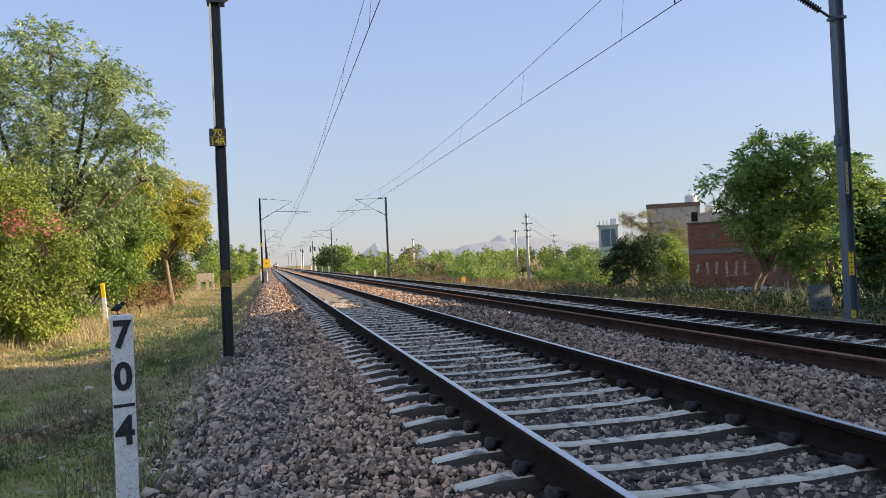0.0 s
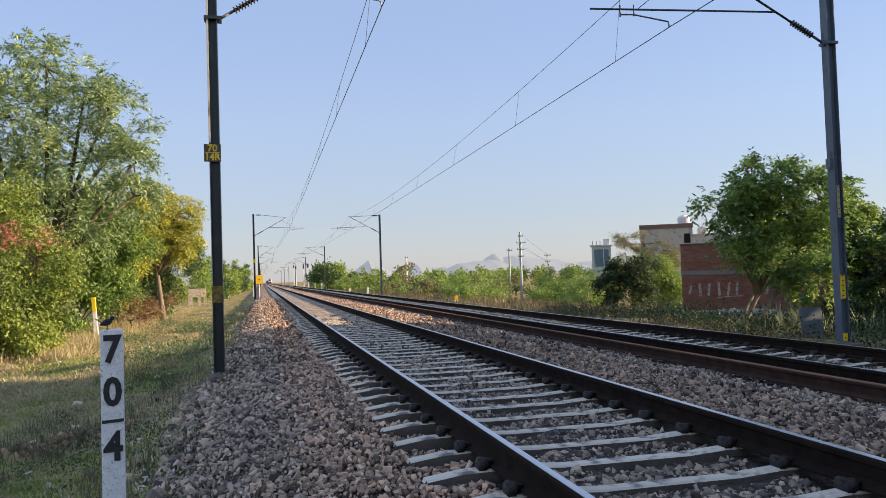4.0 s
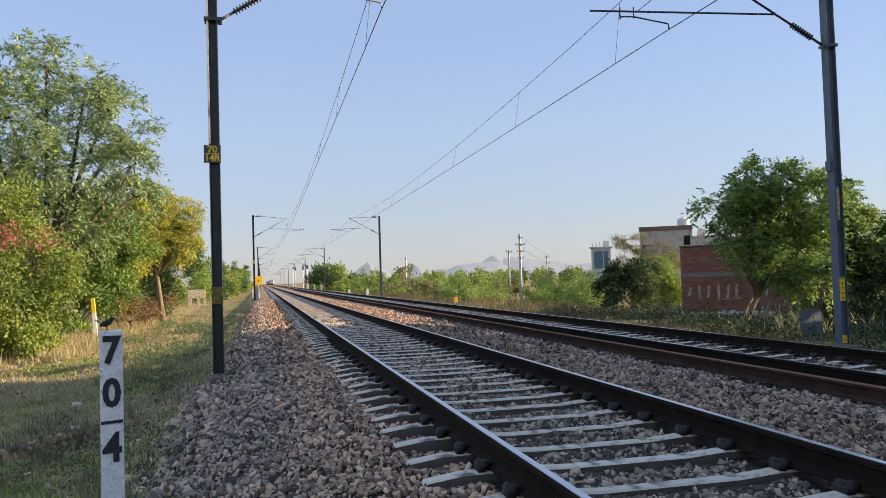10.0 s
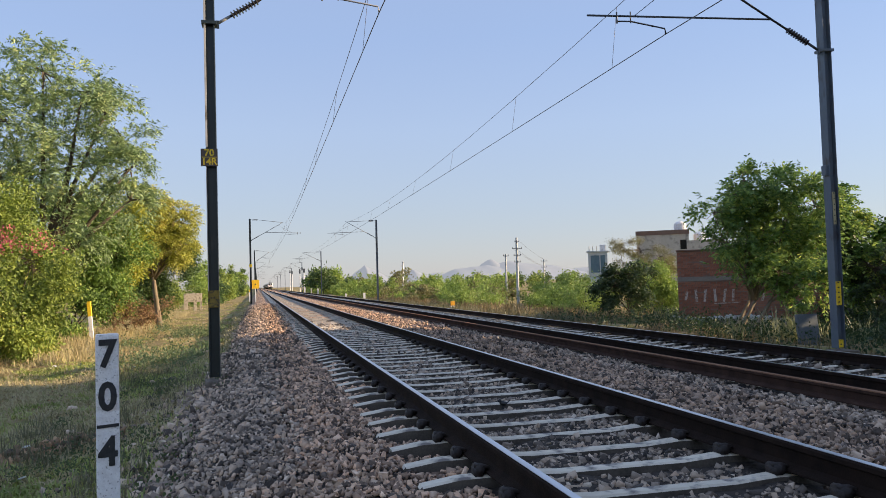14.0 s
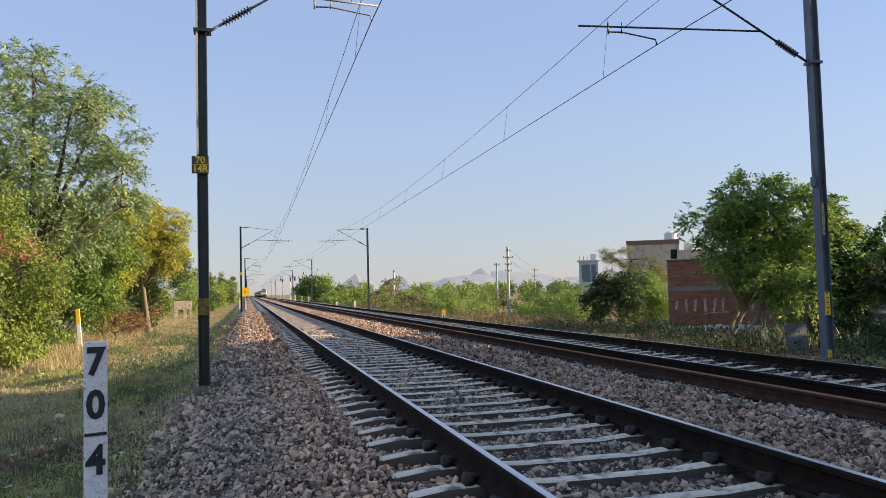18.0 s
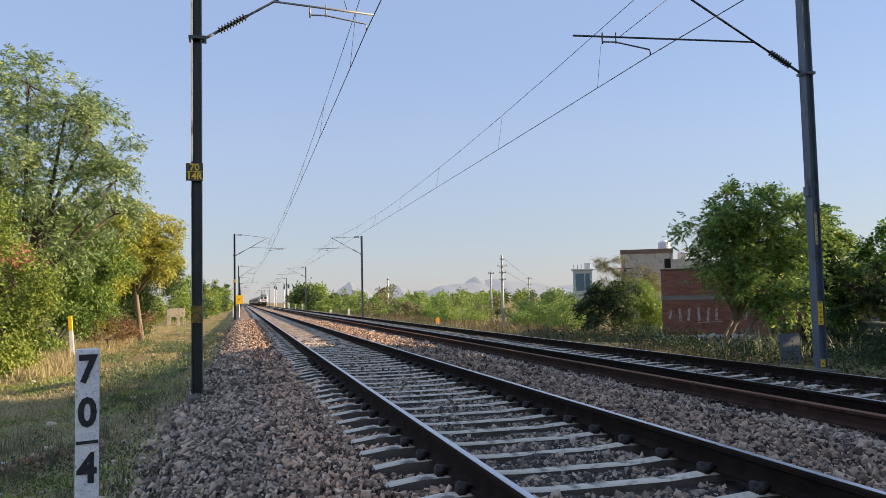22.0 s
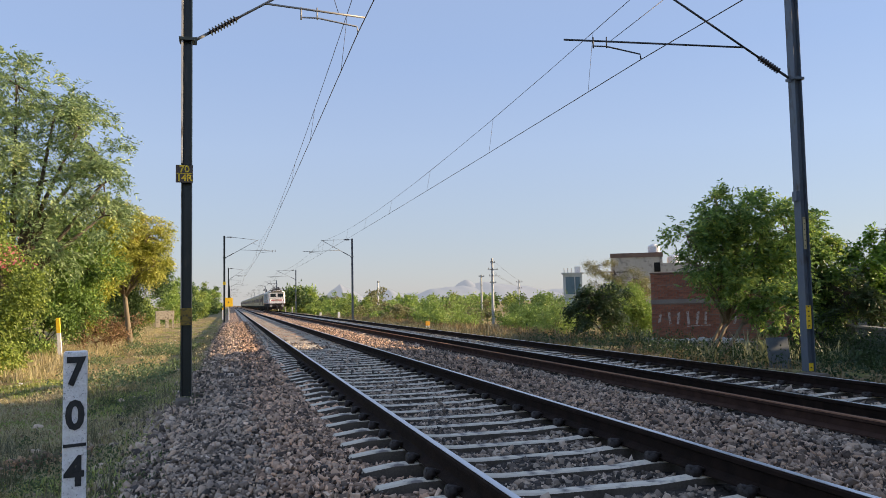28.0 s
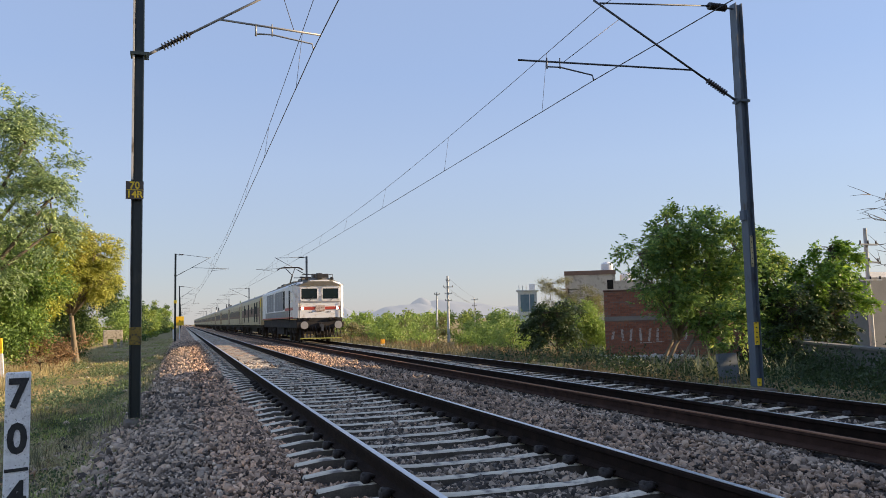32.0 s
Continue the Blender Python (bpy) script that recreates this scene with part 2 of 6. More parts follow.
L_BIG = leafy("leaf_grey_green", (0.075, 0.145, 0.062), (0.36, 0.475, 0.22), (0.68, 0.67, 0.27), 0.26)
L_BUSH = leafy("leaf_bush", (0.055, 0.105, 0.022), (0.33, 0.42, 0.085), (0.60, 0.54, 0.14), 0.2)
L_YEL = leafy("leaf_yellowing", (0.22, 0.26, 0.05), (0.54, 0.54, 0.12), (0.74, 0.58, 0.18), 0.25)
L_DARK = leafy("leaf_dark", (0.035, 0.07, 0.025), (0.12, 0.20, 0.055), (0.26, 0.33, 0.08), 0.22)
# leaf colour darkened to stand for foliage in shade
L_SHADED = leafy("leaf_shaded_green", (0.02, 0.045, 0.018), (0.06, 0.10, 0.035), (0.12, 0.17, 0.05), 0.2)
L_SHRUB = leafy("leaf_shrub", (0.11, 0.19, 0.04), (0.30, 0.42, 0.09), (0.46, 0.46, 0.17), 0.25)
L_DRY = leafy("dry_grass", (0.33, 0.28, 0.14), (0.54, 0.45, 0.25), (0.32, 0.34, 0.12), 0.35)
L_GRASS = leafy("green_grass", (0.15, 0.21, 0.05), (0.42, 0.46, 0.13), (0.62, 0.54, 0.25), 0.25)
L_LIME = leafy("leaf_lime", (0.16, 0.22, 0.03), (0.42, 0.44, 0.07), (0.56, 0.48, 0.10), 0.25)
L_RED = leafy("leaf_reddish", (0.17, 0.10, 0.05), (0.34, 0.20, 0.10), (0.22, 0.26, 0.07), 0.35)
L_YOUNG = leafy("leaf_young_tree", (0.05, 0.12, 0.045), (0.25, 0.39, 0.10), (0.72, 0.74, 0.18), 0.34, thin=0.45)
L_BRIGHT = leafy("leaf_bright_green", (0.05, 0.13, 0.03), (0.22, 0.38, 0.06), (0.62, 0.72, 0.12), 0.28, thin=0.45)
L_PALE = leafy("leaf_pale_scrub", (0.14, 0.14, 0.06), (0.26, 0.25, 0.11), (0.15, 0.20, 0.06), 0.3)
L_WEED = leafy("leaf_weed", (0.05, 0.085, 0.03), (0.13, 0.175, 0.065), (0.24, 0.24, 0.12), 0.2)
L_DRYGREEN = leafy("verge_weed", (0.075, 0.09, 0.04), (0.20, 0.185, 0.10), (0.36, 0.30, 0.19), 0.25)
L_BANK = leafy("leaf_bank_weed", (0.07, 0.115, 0.05), (0.19, 0.26, 0.12), (0.34, 0.36, 0.17), 0.25)
L_BRUSH = leafy("dry_brush", (0.12, 0.085, 0.04), (0.30, 0.22, 0.11), (0.24, 0.23, 0.08), 0.3)
L_HEDGE = leafy("leaf_hedge", (0.035, 0.085, 0.024), (0.24, 0.39, 0.09), (0.58, 0.61, 0.14), 0.25)
L_REED = leafy("reed", (0.14, 0.18, 0.08), (0.30, 0.32, 0.17), (0.46, 0.43, 0.27), 0.3)
L_FLOWER = leafy("bougainvillea_flower", (0.38, 0.07, 0.10), (0.62, 0.17, 0.21))
L_TWIG = surf("twig", (0.12, 0.08, 0.05), (0.24, 0.16, 0.10), 2, 0.95, 0.0, 20)

# ---- mesh helpers ----


def mesh(name, verts, faces, mat, smooth=False):
    me = bpy.data.meshes.new(name)
    me.from_pydata([tuple(v) for v in verts], [], faces)
    me.materials.append(mat)
    if smooth:
        me.polygons.foreach_set("use_smooth", [True] * len(me.polygons))
    me.update()
    return me


def bulk(name, verts, faces, mat, smooth=False):
    """A mesh from arrays: all faces have the same number of corners."""
    verts, faces = np.asarray(verts, np.float32), np.asarray(faces, np.int32)
    me = bpy.data.meshes.new(name)
    k = faces.shape[1]
    me.vertices.add(len(verts))
    me.vertices.foreach_set("co", verts.ravel())
    me.loops.add(faces.size)
    me.loops.foreach_set("vertex_index", faces.ravel())
    me.polygons.add(len(faces))
    me.polygons.foreach_set("loop_start", np.arange(0, faces.size, k, dtype=np.int32))
    if smooth:
        me.polygons.foreach_set("use_smooth", np.ones(len(faces), bool))
    me.materials.append(mat)
    me.update(calc_edges=True)
    return me


def part(name, data, parent, label="", m=None):
    """One mesh object under a thing or a part."""
    ob = new(name, data)
    ob.parent = parent
    if m is not None:
        ob.matrix_basis = m
    if label:
        ob["label"] = label
    return ob


def thing(name, label, category, m=None, group="", kind="", data=None):
    ob = new(name, data)
    if m is not None:
        ob.matrix_basis = m
    return tagged(ob, label, category, group, kind)


def geo(mat, *adders, bevel=0.0, smooth=False, name="piece"):
    """A mesh from calls that add to a bmesh."""
    bm = bmesh.new()
    for a in adders:
        a(bm)
    if bevel:
        bmesh.ops.bevel(bm, geom=list(bm.edges), offset=bevel, segments=2, affect="EDGES", profile=0.6)
    me = bpy.data.meshes.new(name)
    bm.to_mesh(me)
    bm.free()
    me.materials.append(mat)
    if smooth:
        me.polygons.foreach_set("use_smooth", [True] * len(me.polygons))
    return me


def box(sx, sy, sz, m=None):
    return lambda bm: bmesh.ops.create_cube(bm, size=1, matrix=(m or Matrix()) @ Matrix.Diagonal((sx, sy, sz, 1)))


def rod(p, q, r1, r2=None, n=8):
    p, q = Vector(p), Vector(q)
    m = Matrix.Translation((p + q) / 2) @ (q - p).to_track_quat("Z", "Y").to_matrix().to_4x4()
    return lambda bm: bmesh.ops.create_cone(bm, cap_ends=True, segments=n, radius1=r1, radius2=r1 if r2 is None else r2, depth=(q - p).length, matrix=m)


def sweep(pts, r, n=6):
    """A tube through points; r is one radius or one for each."""
    pts = [Vector(p) for p in pts]
    rs = r if isinstance(r, (list, tuple)) else [r] * len(pts)
    vs, fs = [], []
    for i, p in enumerate(pts):
        d = (pts[min(i + 1, len(pts) - 1)] - pts[max(i - 1, 0)]).normalized()
        q = d.to_track_quat("Z", "Y")
        for k in range(n):
            vs.append(p + q @ Vector((cos(2 * pi * k / n) * rs[i], sin(2 * pi * k / n) * rs[i], 0)))
    for i in range(len(pts) - 1):
        for k in range(n):
            a, b = i * n + k, i * n + (k + 1) % n
            fs.append((a, b, b + n, a + n))
    fs.append(tuple(range(n - 1, -1, -1)))
    fs.append(tuple(range((len(pts) - 1) * n, len(pts) * n)))
    return vs, fs


def tubes(name, list_of, mat, smooth=True):
    vs, fs = [], []
    for v, f in list_of:
        o = len(vs)
        vs += v
        fs += [tuple(i + o for i in q) for q in f]
    return mesh(name, vs, fs, mat, smooth)


def extrude_y(name, outline, y0, y1, mat, cuts=1):
    """An x-z outline drawn out along y."""
    n, vs, fs = len(outline), [], []
    for j in range(cuts + 1):
        y = y0 + (y1 - y0) * j / cuts
        vs += [(x, y, z) for x, z in outline]
    for j in range(cuts):
        for k in range(n):
            a, b = j * n + k, j * n + (k + 1) % n
            fs.append((a, a + n, b + n, b))
    fs += [tuple(range(n)), tuple(range((cuts + 1) * n - 1, cuts * n - 1, -1))]
    return mesh(name, vs, fs, mat)


rng = np.random.default_rng(7)

# ---- plan ----
NEAR_X, FAR_X, FAR_Z, GAUGE = 2.334, 7.634, -0.172, 1.74
BED = [(-0.85, -0.55), (-0.65, -0.46), (-0.2, -0.31), (0.3, -0.265), (0.7, -0.25), (0.92, -0.255), (1.12, -0.285), (1.4, -0.275), (1.6, -0.238), (3.07, -0.238), (3.27, -0.275), (3.5, -0.28), (3.85, -0.258), (4.4, -0.29), (4.9, -0.35), (5.4, -0.36), (5.9, -0.42), (6.3, -0.435), (6.7, -0.45), (6.9, -0.412), (8.4, -0.412), (8.6, -0.45), (9.0, -0.435), (9.6, -0.47), (10.4, -0.66)]
LAND = [(-60, -1.2), (-12, -1.0), (-4, -0.98), (-2.2, -0.93), (-1.5, -0.86), (-0.85, -0.53), (-0.6, -0.50), (0.5, -0.5), (4, -0.55), (9.5, -0.62), (10.2, -0.64), (12.5, -0.7), (15, -0.9), (26, -1.5), (60, -1.8)]


def prof(table, x):
    return np.interp(x, [p[0] for p in table], [p[1] for p in table])


def land(x, y):
    x, y = np.asarray(x, float), np.asarray(y, float)
    w = np.clip((np.abs(x - 4.5) - 5.5) / 3, 0, 1)
    return prof(LAND, x) + w * (0.09 * np.sin(x * 0.9 + 1.3) * np.sin(y * 0.55) + 0.05 * np.sin(x * 2.3 + y * 1.1))


def sheet(name, xs, ys, zf, mat):
    X, Y = np.meshgrid(xs, ys)
    V = np.stack([X, Y, zf(X, Y)], -1).reshape(-1, 3)
    n = len(xs)
    i = (np.arange(len(ys) - 1)[:, None] * n + np.arange(n - 1)[None, :]).ravel()
    return bulk(name, V, np.stack([i, i + 1, i + n + 1, i + n], 1), mat, True)


gx = np.unique(np.concatenate([[-2500, -900, -400, -200, -120, -80], np.arange(-60, -12, 4), np.arange(-12, 16, 0.35), np.arange(16, 60, 3), [80, 120, 200, 400, 900, 2500]]))
gy = np.unique(np.concatenate([[-300, -100, -50], np.arange(-30, 0, 3), np.arange(0, 60, 0.5), np.arange(60, 200, 5), [250, 300, 400, 600, 900, 1400, 2200, 3000]]))
ground = thing("ground", "dry soil verge with sparse green and straw-coloured grass", "ground", kind="structure", data=sheet("ground", gx, gy, land, M_SOIL))


def bed_z(x, y):
    n = 0.022 * np.sin(x * 7.1 + y * 3.3) * np.sin(y * 5.7 - x * 2.1) + 0.018 * np.sin(x * 2.9 + 0.7) * np.sin(y * 2.3)
    edge = np.clip((np.abs(x - 4.78) - 5.35) / 0.3, 0, 1)
    # the cribs of the near track are choked with dust and stone farther on
    full = np.clip((y - 20) / 8, 0, 1) * np.clip((1.5 - np.abs(x - NEAR_X)) / 0.2, 0, 1) * 0.022
    return prof(BED, x) + n * (1 - edge) - 0.03 * edge + full


bx = np.unique(np.concatenate([np.arange(-0.85, 10.41, 0.12), [10.4]]))
by = np.concatenate([np.arange(-20, -6, 1.0), np.arange(-6, 40, 0.16), np.arange(40, 120, 1.5), [150, 200, 300, 500, 900]])
bed = thing("ballast_bed", "grey and brown crushed stone ballast bed under two tracks", "ballast", kind="structure", data=sheet("ballast_bed", bx, by[by < 30.3], bed_z, M_BED_SHADE))
M_BEDFAR = far_stone_material()
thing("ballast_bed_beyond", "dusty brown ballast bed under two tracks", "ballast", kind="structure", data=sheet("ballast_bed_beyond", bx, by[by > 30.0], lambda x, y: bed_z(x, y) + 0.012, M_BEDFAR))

# dust and fines between the near rails, farther on
M_DUST = surf("track_dust", (0.28, 0.245, 0.195), (0.45, 0.385, 0.30), 1.5, 0.95, 0.7, 18, spot=(0.22, 0.17, 0.13), spot_amt=0.35, dist=0.03)
thing("dusty_crib", "grey dust and fine stone choking the sleepers between the rails", "ballast", kind="structure", data=sheet("dusty_crib", np.arange(NEAR_X - 0.78, NEAR_X + 0.785, 0.06), np.concatenate([np.arange(23.5, 60, 0.2), np.arange(60, 300, 3)]), lambda x, y: -0.196 + 0.014 * np.sin(x * 9 + y * 4) * np.sin(y * 3.1 - x * 3) - 0.03 * np.clip(1 - (y - 23.5) / 5, 0, 1), M_DUST))

# ---- rails and sleepers ----
HALF = [(0.075, -0.172), (0.075, -0.160), (0.03, -0.142), (0.0095, -0.128), (0.0095, -0.052), (0.0335, -0.038), (0.0335, -0.012), (0.026, -0.002)]
RAIL_OUTLINE = [(-x, z) for x, z in HALF] + [(x, z) for x, z in reversed(HALF)]


def sleeper_mesh():
    """A prestressed concrete sleeper along x, rail seats high, waist low and narrow."""
    st = [(-1.375, -0.245, 0.052), (-1.36, -0.225, 0.060), (-1.12, -0.192, 0.060), (-0.72, -0.186, 0.060), (-0.45, -0.205, 0.056), (0.45, -0.205, 0.056), (0.72, -0.186, 0.060), (1.12, -0.192, 0.060), (1.36, -0.225, 0.060), (1.375, -0.245, 0.052)]
    vs, fs = [], []
    for x, z, w in st:
        vs += [(x, -w - 0.022, -0.40), (x, -w, z - 0.012), (x, -w + 0.014, z), (x, w - 0.014, z), (x, w, z - 0.012), (x, w + 0.022, -0.40)]
    for i in range(len(st) - 1):
        for k in range(5):
            a = i * 6 + k
            fs.append((a, a + 6, a + 7, a + 1))
    fs += [tuple(range(6)), tuple(range(len(vs) - 1, len(vs) - 7, -1))]
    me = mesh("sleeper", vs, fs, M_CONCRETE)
    # shade on the upright sides is put into a darker, stained colour
    me.materials.append(M_SIDE_SHADE)
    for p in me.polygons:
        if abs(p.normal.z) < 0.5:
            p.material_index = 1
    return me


def clip_mesh():
    """One elastic rail clip with its iron shoulder, beside a rail."""
    loop = [(0.05, -0.05, -0.165), (0.09, -0.055, -0.145), (0.125, -0.03, -0.135), (0.13, 0.01, -0.135), (0.10, 0.03, -0.13), (0.06, 0.03, -0.145), (0.055, 0.0, -0.155), (0.12, 0.0, -0.16), (0.15, 0.0, -0.165)]
    v, f = sweep(loop, 0.016, 5)
    me = geo(M_CLIP, box(0.05, 0.10, 0.05, pose(0.125, 0, -0.172)), rod((0.115, -0.065, -0.155), (0.115, 0.065, -0.155), 0.03, n=8))
    o = len(me.vertices)
    vs = [tuple(w.co) for w in me.vertices] + [tuple(p) for p in v]
    fs = [tuple(p.vertices) for p in me.polygons] + [tuple(i + o for i in q) for q in f]
    return mesh("clip", vs, fs, M_CLIP, True)


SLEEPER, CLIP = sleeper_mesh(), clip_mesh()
PITCH, FIRST = 0.585, 0.21


def track(name, cx, cz, label):
    t = thing(name, label, "railway track", pose(cx, 0, cz), kind="structure")
    for s in (-1, 1):
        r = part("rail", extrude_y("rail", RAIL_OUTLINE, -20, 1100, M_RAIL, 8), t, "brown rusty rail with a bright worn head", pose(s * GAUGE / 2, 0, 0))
        top = mesh("running_surface", [(-0.022, -20, 0.001), (0.024, -20, 0.001), (0.024, 1100, 0.001), (-0.022, 1100, 0.001), (-0.022, -20, -0.006), (0.024, -20, -0.006), (0.024, 1100, -0.006), (-0.022, 1100, -0.006)], [(0, 1, 2, 3), (0, 4, 5, 1), (1, 5, 6, 2), (2, 6, 7, 3), (3, 7, 4, 0)], M_RAILTOP)
        part("running_surface", top, r, "polished steel running surface")
    n = 0
    for i in range(-6, 100):
        y = FIRST + i * PITCH
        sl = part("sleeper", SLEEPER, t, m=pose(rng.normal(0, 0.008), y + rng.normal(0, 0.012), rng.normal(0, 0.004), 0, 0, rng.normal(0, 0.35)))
        if -1 < y < 17:
            for s in (-1, 1):
                for side in (-1, 1):
                    part("rail_clip", CLIP, sl, m=pose(s * GAUGE / 2, 0, 0, 0, 0, 0 if side > 0 else 180))
    vs, fs = [], []
    base = [tuple(v.co) for v in SLEEPER.vertices]
    for i in range(100, 420):
        o = len(vs)
        vs += [(x, y + FIRST + i * PITCH, z) for x, y, z in base]
        fs += [tuple(k + o for k in p.vertices) for p in SLEEPER.polygons]
    tagged(part("far_sleepers", mesh("far_sleepers", vs, fs, M_CONCRETE), t), kind="stuff")
    return t


track("railway_track_near", NEAR_X, 0.0, "broad gauge track with worn steel rails on concrete sleepers")
track("railway_track_far", FAR_X, FAR_Z, "second broad gauge track on concrete sleepers in grey ballast")
spare = thing("spare_rail", "rust-brown spare rail lying on ballast beside the track", "rail", pose(6.16, 0, -0.20))
for y0, y1 in ((-20, 31.99), (32, 84.99), (85, 160)):
    rl = part("rail_length", extrude_y("rail_length", RAIL_OUTLINE, y0, y1, M_RUST_SHADED, 6), spare)
    part("rail_head", geo(M_RUST_LIT, box(0.064, y1 - y0 - 0.01, 0.018, pose(0, (y0 + y1) / 2, -0.006)), bevel=0.004), rl, "rust-orange rail head, coloured as sunlit")
for yj in (32.0, 85.0):
    for s in (-1, 1):
        part("fishplate", geo(M_RUST_SHADED, box(0.018, 0.6, 0.07, pose(s * 0.021, yj, -0.09)), bevel=0.004), spare)
# ---- overhead line ----


def ibeam(h, w, d, t, m):
    o = [(-w / 2, -d / 2), (w / 2, -d / 2), (w / 2, -d / 2 + t), (t / 2, -d / 2 + t), (t / 2, d / 2 - t), (w / 2, d / 2 - t), (w / 2, d / 2), (-w / 2, d / 2), (-w / 2, d / 2 - t), (-t / 2, d / 2 - t), (-t / 2, -d / 2 + t), (-w / 2, -d / 2 + t)]
    n = len(o)
    vs = [(x, y, 0) for x, y in o] + [(x, y, h) for x, y in o]
    fs = [(k, (k + 1) % n, (k + 1) % n + n, k + n) for k in range(n)] + [tuple(range(n - 1, -1, -1)), tuple(range(n, 2 * n))]
    return mesh("post", vs, fs, m)


def insulator(p, q, r=0.065, sheds=9):
    """One turned body: a core with sheds along it."""
    p, q = Vector(p), Vector(q)
    d = (q - p).normalized()
    length = (q - p).length
    turn = d.to_track_quat("Z", "Y")
    prof = [(0.0, 0.022)]
    for i in range(sheds):
        c = length * (0.12 + 0.76 * i / (sheds - 1))
        prof += [(c - 0.010, 0.024), (c - 0.008, r), (c + 0.004, r * 0.92), (c + 0.014, 0.03)]
    prof.append((length, 0.022))
    n = 10
    vs = [p + turn @ Vector((rr * cos(2 * pi * k / n), rr * sin(2 * pi * k / n), z)) for z, rr in prof for k in range(n)]
    fs = [(i * n + k, i * n + (k + 1) % n, (i + 1) * n + (k + 1) % n, (i + 1) * n + k) for i in range(len(prof) - 1) for k in range(n)]
    fs += [tuple(range(n - 1, -1, -1)), tuple(range((len(prof) - 1) * n, len(prof) * n))]
    return mesh("insulator", vs, fs, M_PORC)


def mast(x, y, zb, top, arm, contact, cat_z, steel, label, far=False, stagger=0.0, low=5.27):
    """A catenary mast; arm: +1 reaches to the right, -1 to the left; contact: the wire's x and z."""
    t = thing("catenary_mast", label, "catenary mast", pose(x, y, zb), "masts along the railway")
    part("post", ibeam(top - zb, 0.19, 0.165, 0.016, steel), t, m=pose(0, 0, 0, 0, 0, 90))
    # pale tubes on the nearest left mast, dark ones on all others
    tube = M_PALETUBE if arm > 0 and not far else M_TUBE
    part("foundation", geo(surf_muff, box(0.42, 0.5, 0.5, pose(0.06, 0, -0.285, 0, 0, 8)), bevel=0.04), t, "weathered concrete foundation block")
    zb0 = zb
    cx, cz = contact[0] - x, contact[1] - zb0
    lz = low - zb0
    tz, cat = top - 0.10 - zb0, cat_z - zb0
    a = arm
    elbow = Vector((cx - a * 0.2, 0, cat))
    foot = Vector((a * 0.10, 0, lz))
    d = (elbow - foot).normalized()
    part("clamp", geo(steel, box(0.24, 0.25, 0.05, pose(0, 0, lz)), box(0.05, 0.05, 0.12, pose(a * 0.13, 0, lz))), t)
    part("insulator", insulator(foot + d * 0.25, foot + d * 0.85), t, "dark ribbed porcelain insulator")
    part("bracket_tube", geo(tube, rod(foot + d * 0.02, foot + d * 0.27, 0.025), rod(foot + d * 0.83, elbow + d * 0.15, 0.021), smooth=True), t)
    apex = elbow
    part("stay_tube", geo(tube, rod((a * 0.7, 0, tz), apex + Vector((0, 0, 0.03)), 0.017), rod((a * 0.08, 0, tz), (a * 0.25, 0, tz), 0.02), smooth=True), t)
    part("insulator", insulator((a * 0.22, 0, tz), (a * 0.72, 0, tz), 0.080, 11), t, "dark ribbed porcelain insulator")
    reg0 = foot + d * ((cz + 0.38 - lz) / d.z)
    push = a > 0 and stagger > 0
    reg1 = Vector((cx + (1.35 if push else 0.02) if a > 0 else cx - 1.45, 0, cz + 0.27))
    part("register_tube", geo(tube, rod(reg0, reg1 + Vector((a * 0.1, 0, 0)), 0.019), smooth=True), t)
    drop = Vector((cx + (1.2 if push else -0.95), 0, cz + 0.33))
    v, f = sweep([drop + Vector((0, 0, -0.14)), drop + Vector((-0.25 if push else 0.25, 0, -0.13)), Vector((cx - 0.02, 0, cz + 0.10)), Vector((cx, 0, cz))], 0.014, 6)
    part("steady_arm", tubes("steady_arm", [(v, f), sweep([drop + Vector((-0.02, 0, 0.03)), drop + Vector((-0.02, 0, -0.18))], 0.016, 6), sweep([drop + Vector((0.25, 0, 0.05)), drop + Vector((0.25, 0, -0.16))], 0.012, 6)], tube), t)
    part("register_dropper", tubes("register_dropper", [sweep([foot.lerp(elbow, 0.86), reg1.lerp(reg0, 0.22)], 0.006, 4)], M_WIRE), t)
    return t


surf_muff = surf("foundation_concrete", (0.12, 0.10, 0.08), (0.24, 0.20, 0.165), 4, 0.95, 0.5, 30)


def line(name, supports, label, sag=0.72):
    """Contact wire, catenary wire and droppers through the supports (x, y, contact z, catenary x, catenary z)."""
    t = thing(name, label, "overhead wires")
    con, cat, drops = [], [], []
    for (x0, y0, c0, k0, h0), (x1, y1, c1, k1, h1) in zip(supports, supports[1:]):
        span = y1 - y0
        n = 12
        for i in range(n):
            u = i / n
            con.append((x0 + (x1 - x0) * u, y0 + span * u, c0 + (c1 - c0) * u - 0.05 * 4 * u * (1 - u)))
            cat.append((k0 + (k1 - k0) * u, y0 + span * u, h0 + (h1 - h0) * u - sag * 4 * u * (1 - u)))
        for i in range(int((span - 1.2) / 8.0) + 1):
            u = (1.2 + 8.0 * i if i else 2.3) / span
            drops.append(([k0 + (k1 - k0) * u, y0 + span * u, h0 + (h1 - h0) * u - sag * 4 * u * (1 - u)], [x0 + (x1 - x0) * u, y0 + span * u, c0 + (c1 - c0) * u - 0.05 * 4 * u * (1 - u)]))
    part("contact_wire", tubes("contact_wire", [sweep(con, 0.009, 5)], M_WIRE), t)
    part("catenary_wire", tubes("catenary_wire", [sweep(cat, 0.007, 5)], M_WIRE), t)
    for p, q in drops:
        if p[1] < 210:
            part("dropper", tubes("dropper", [sweep([q, p], 0.0045, 4)], M_WIRE), t)
    return t


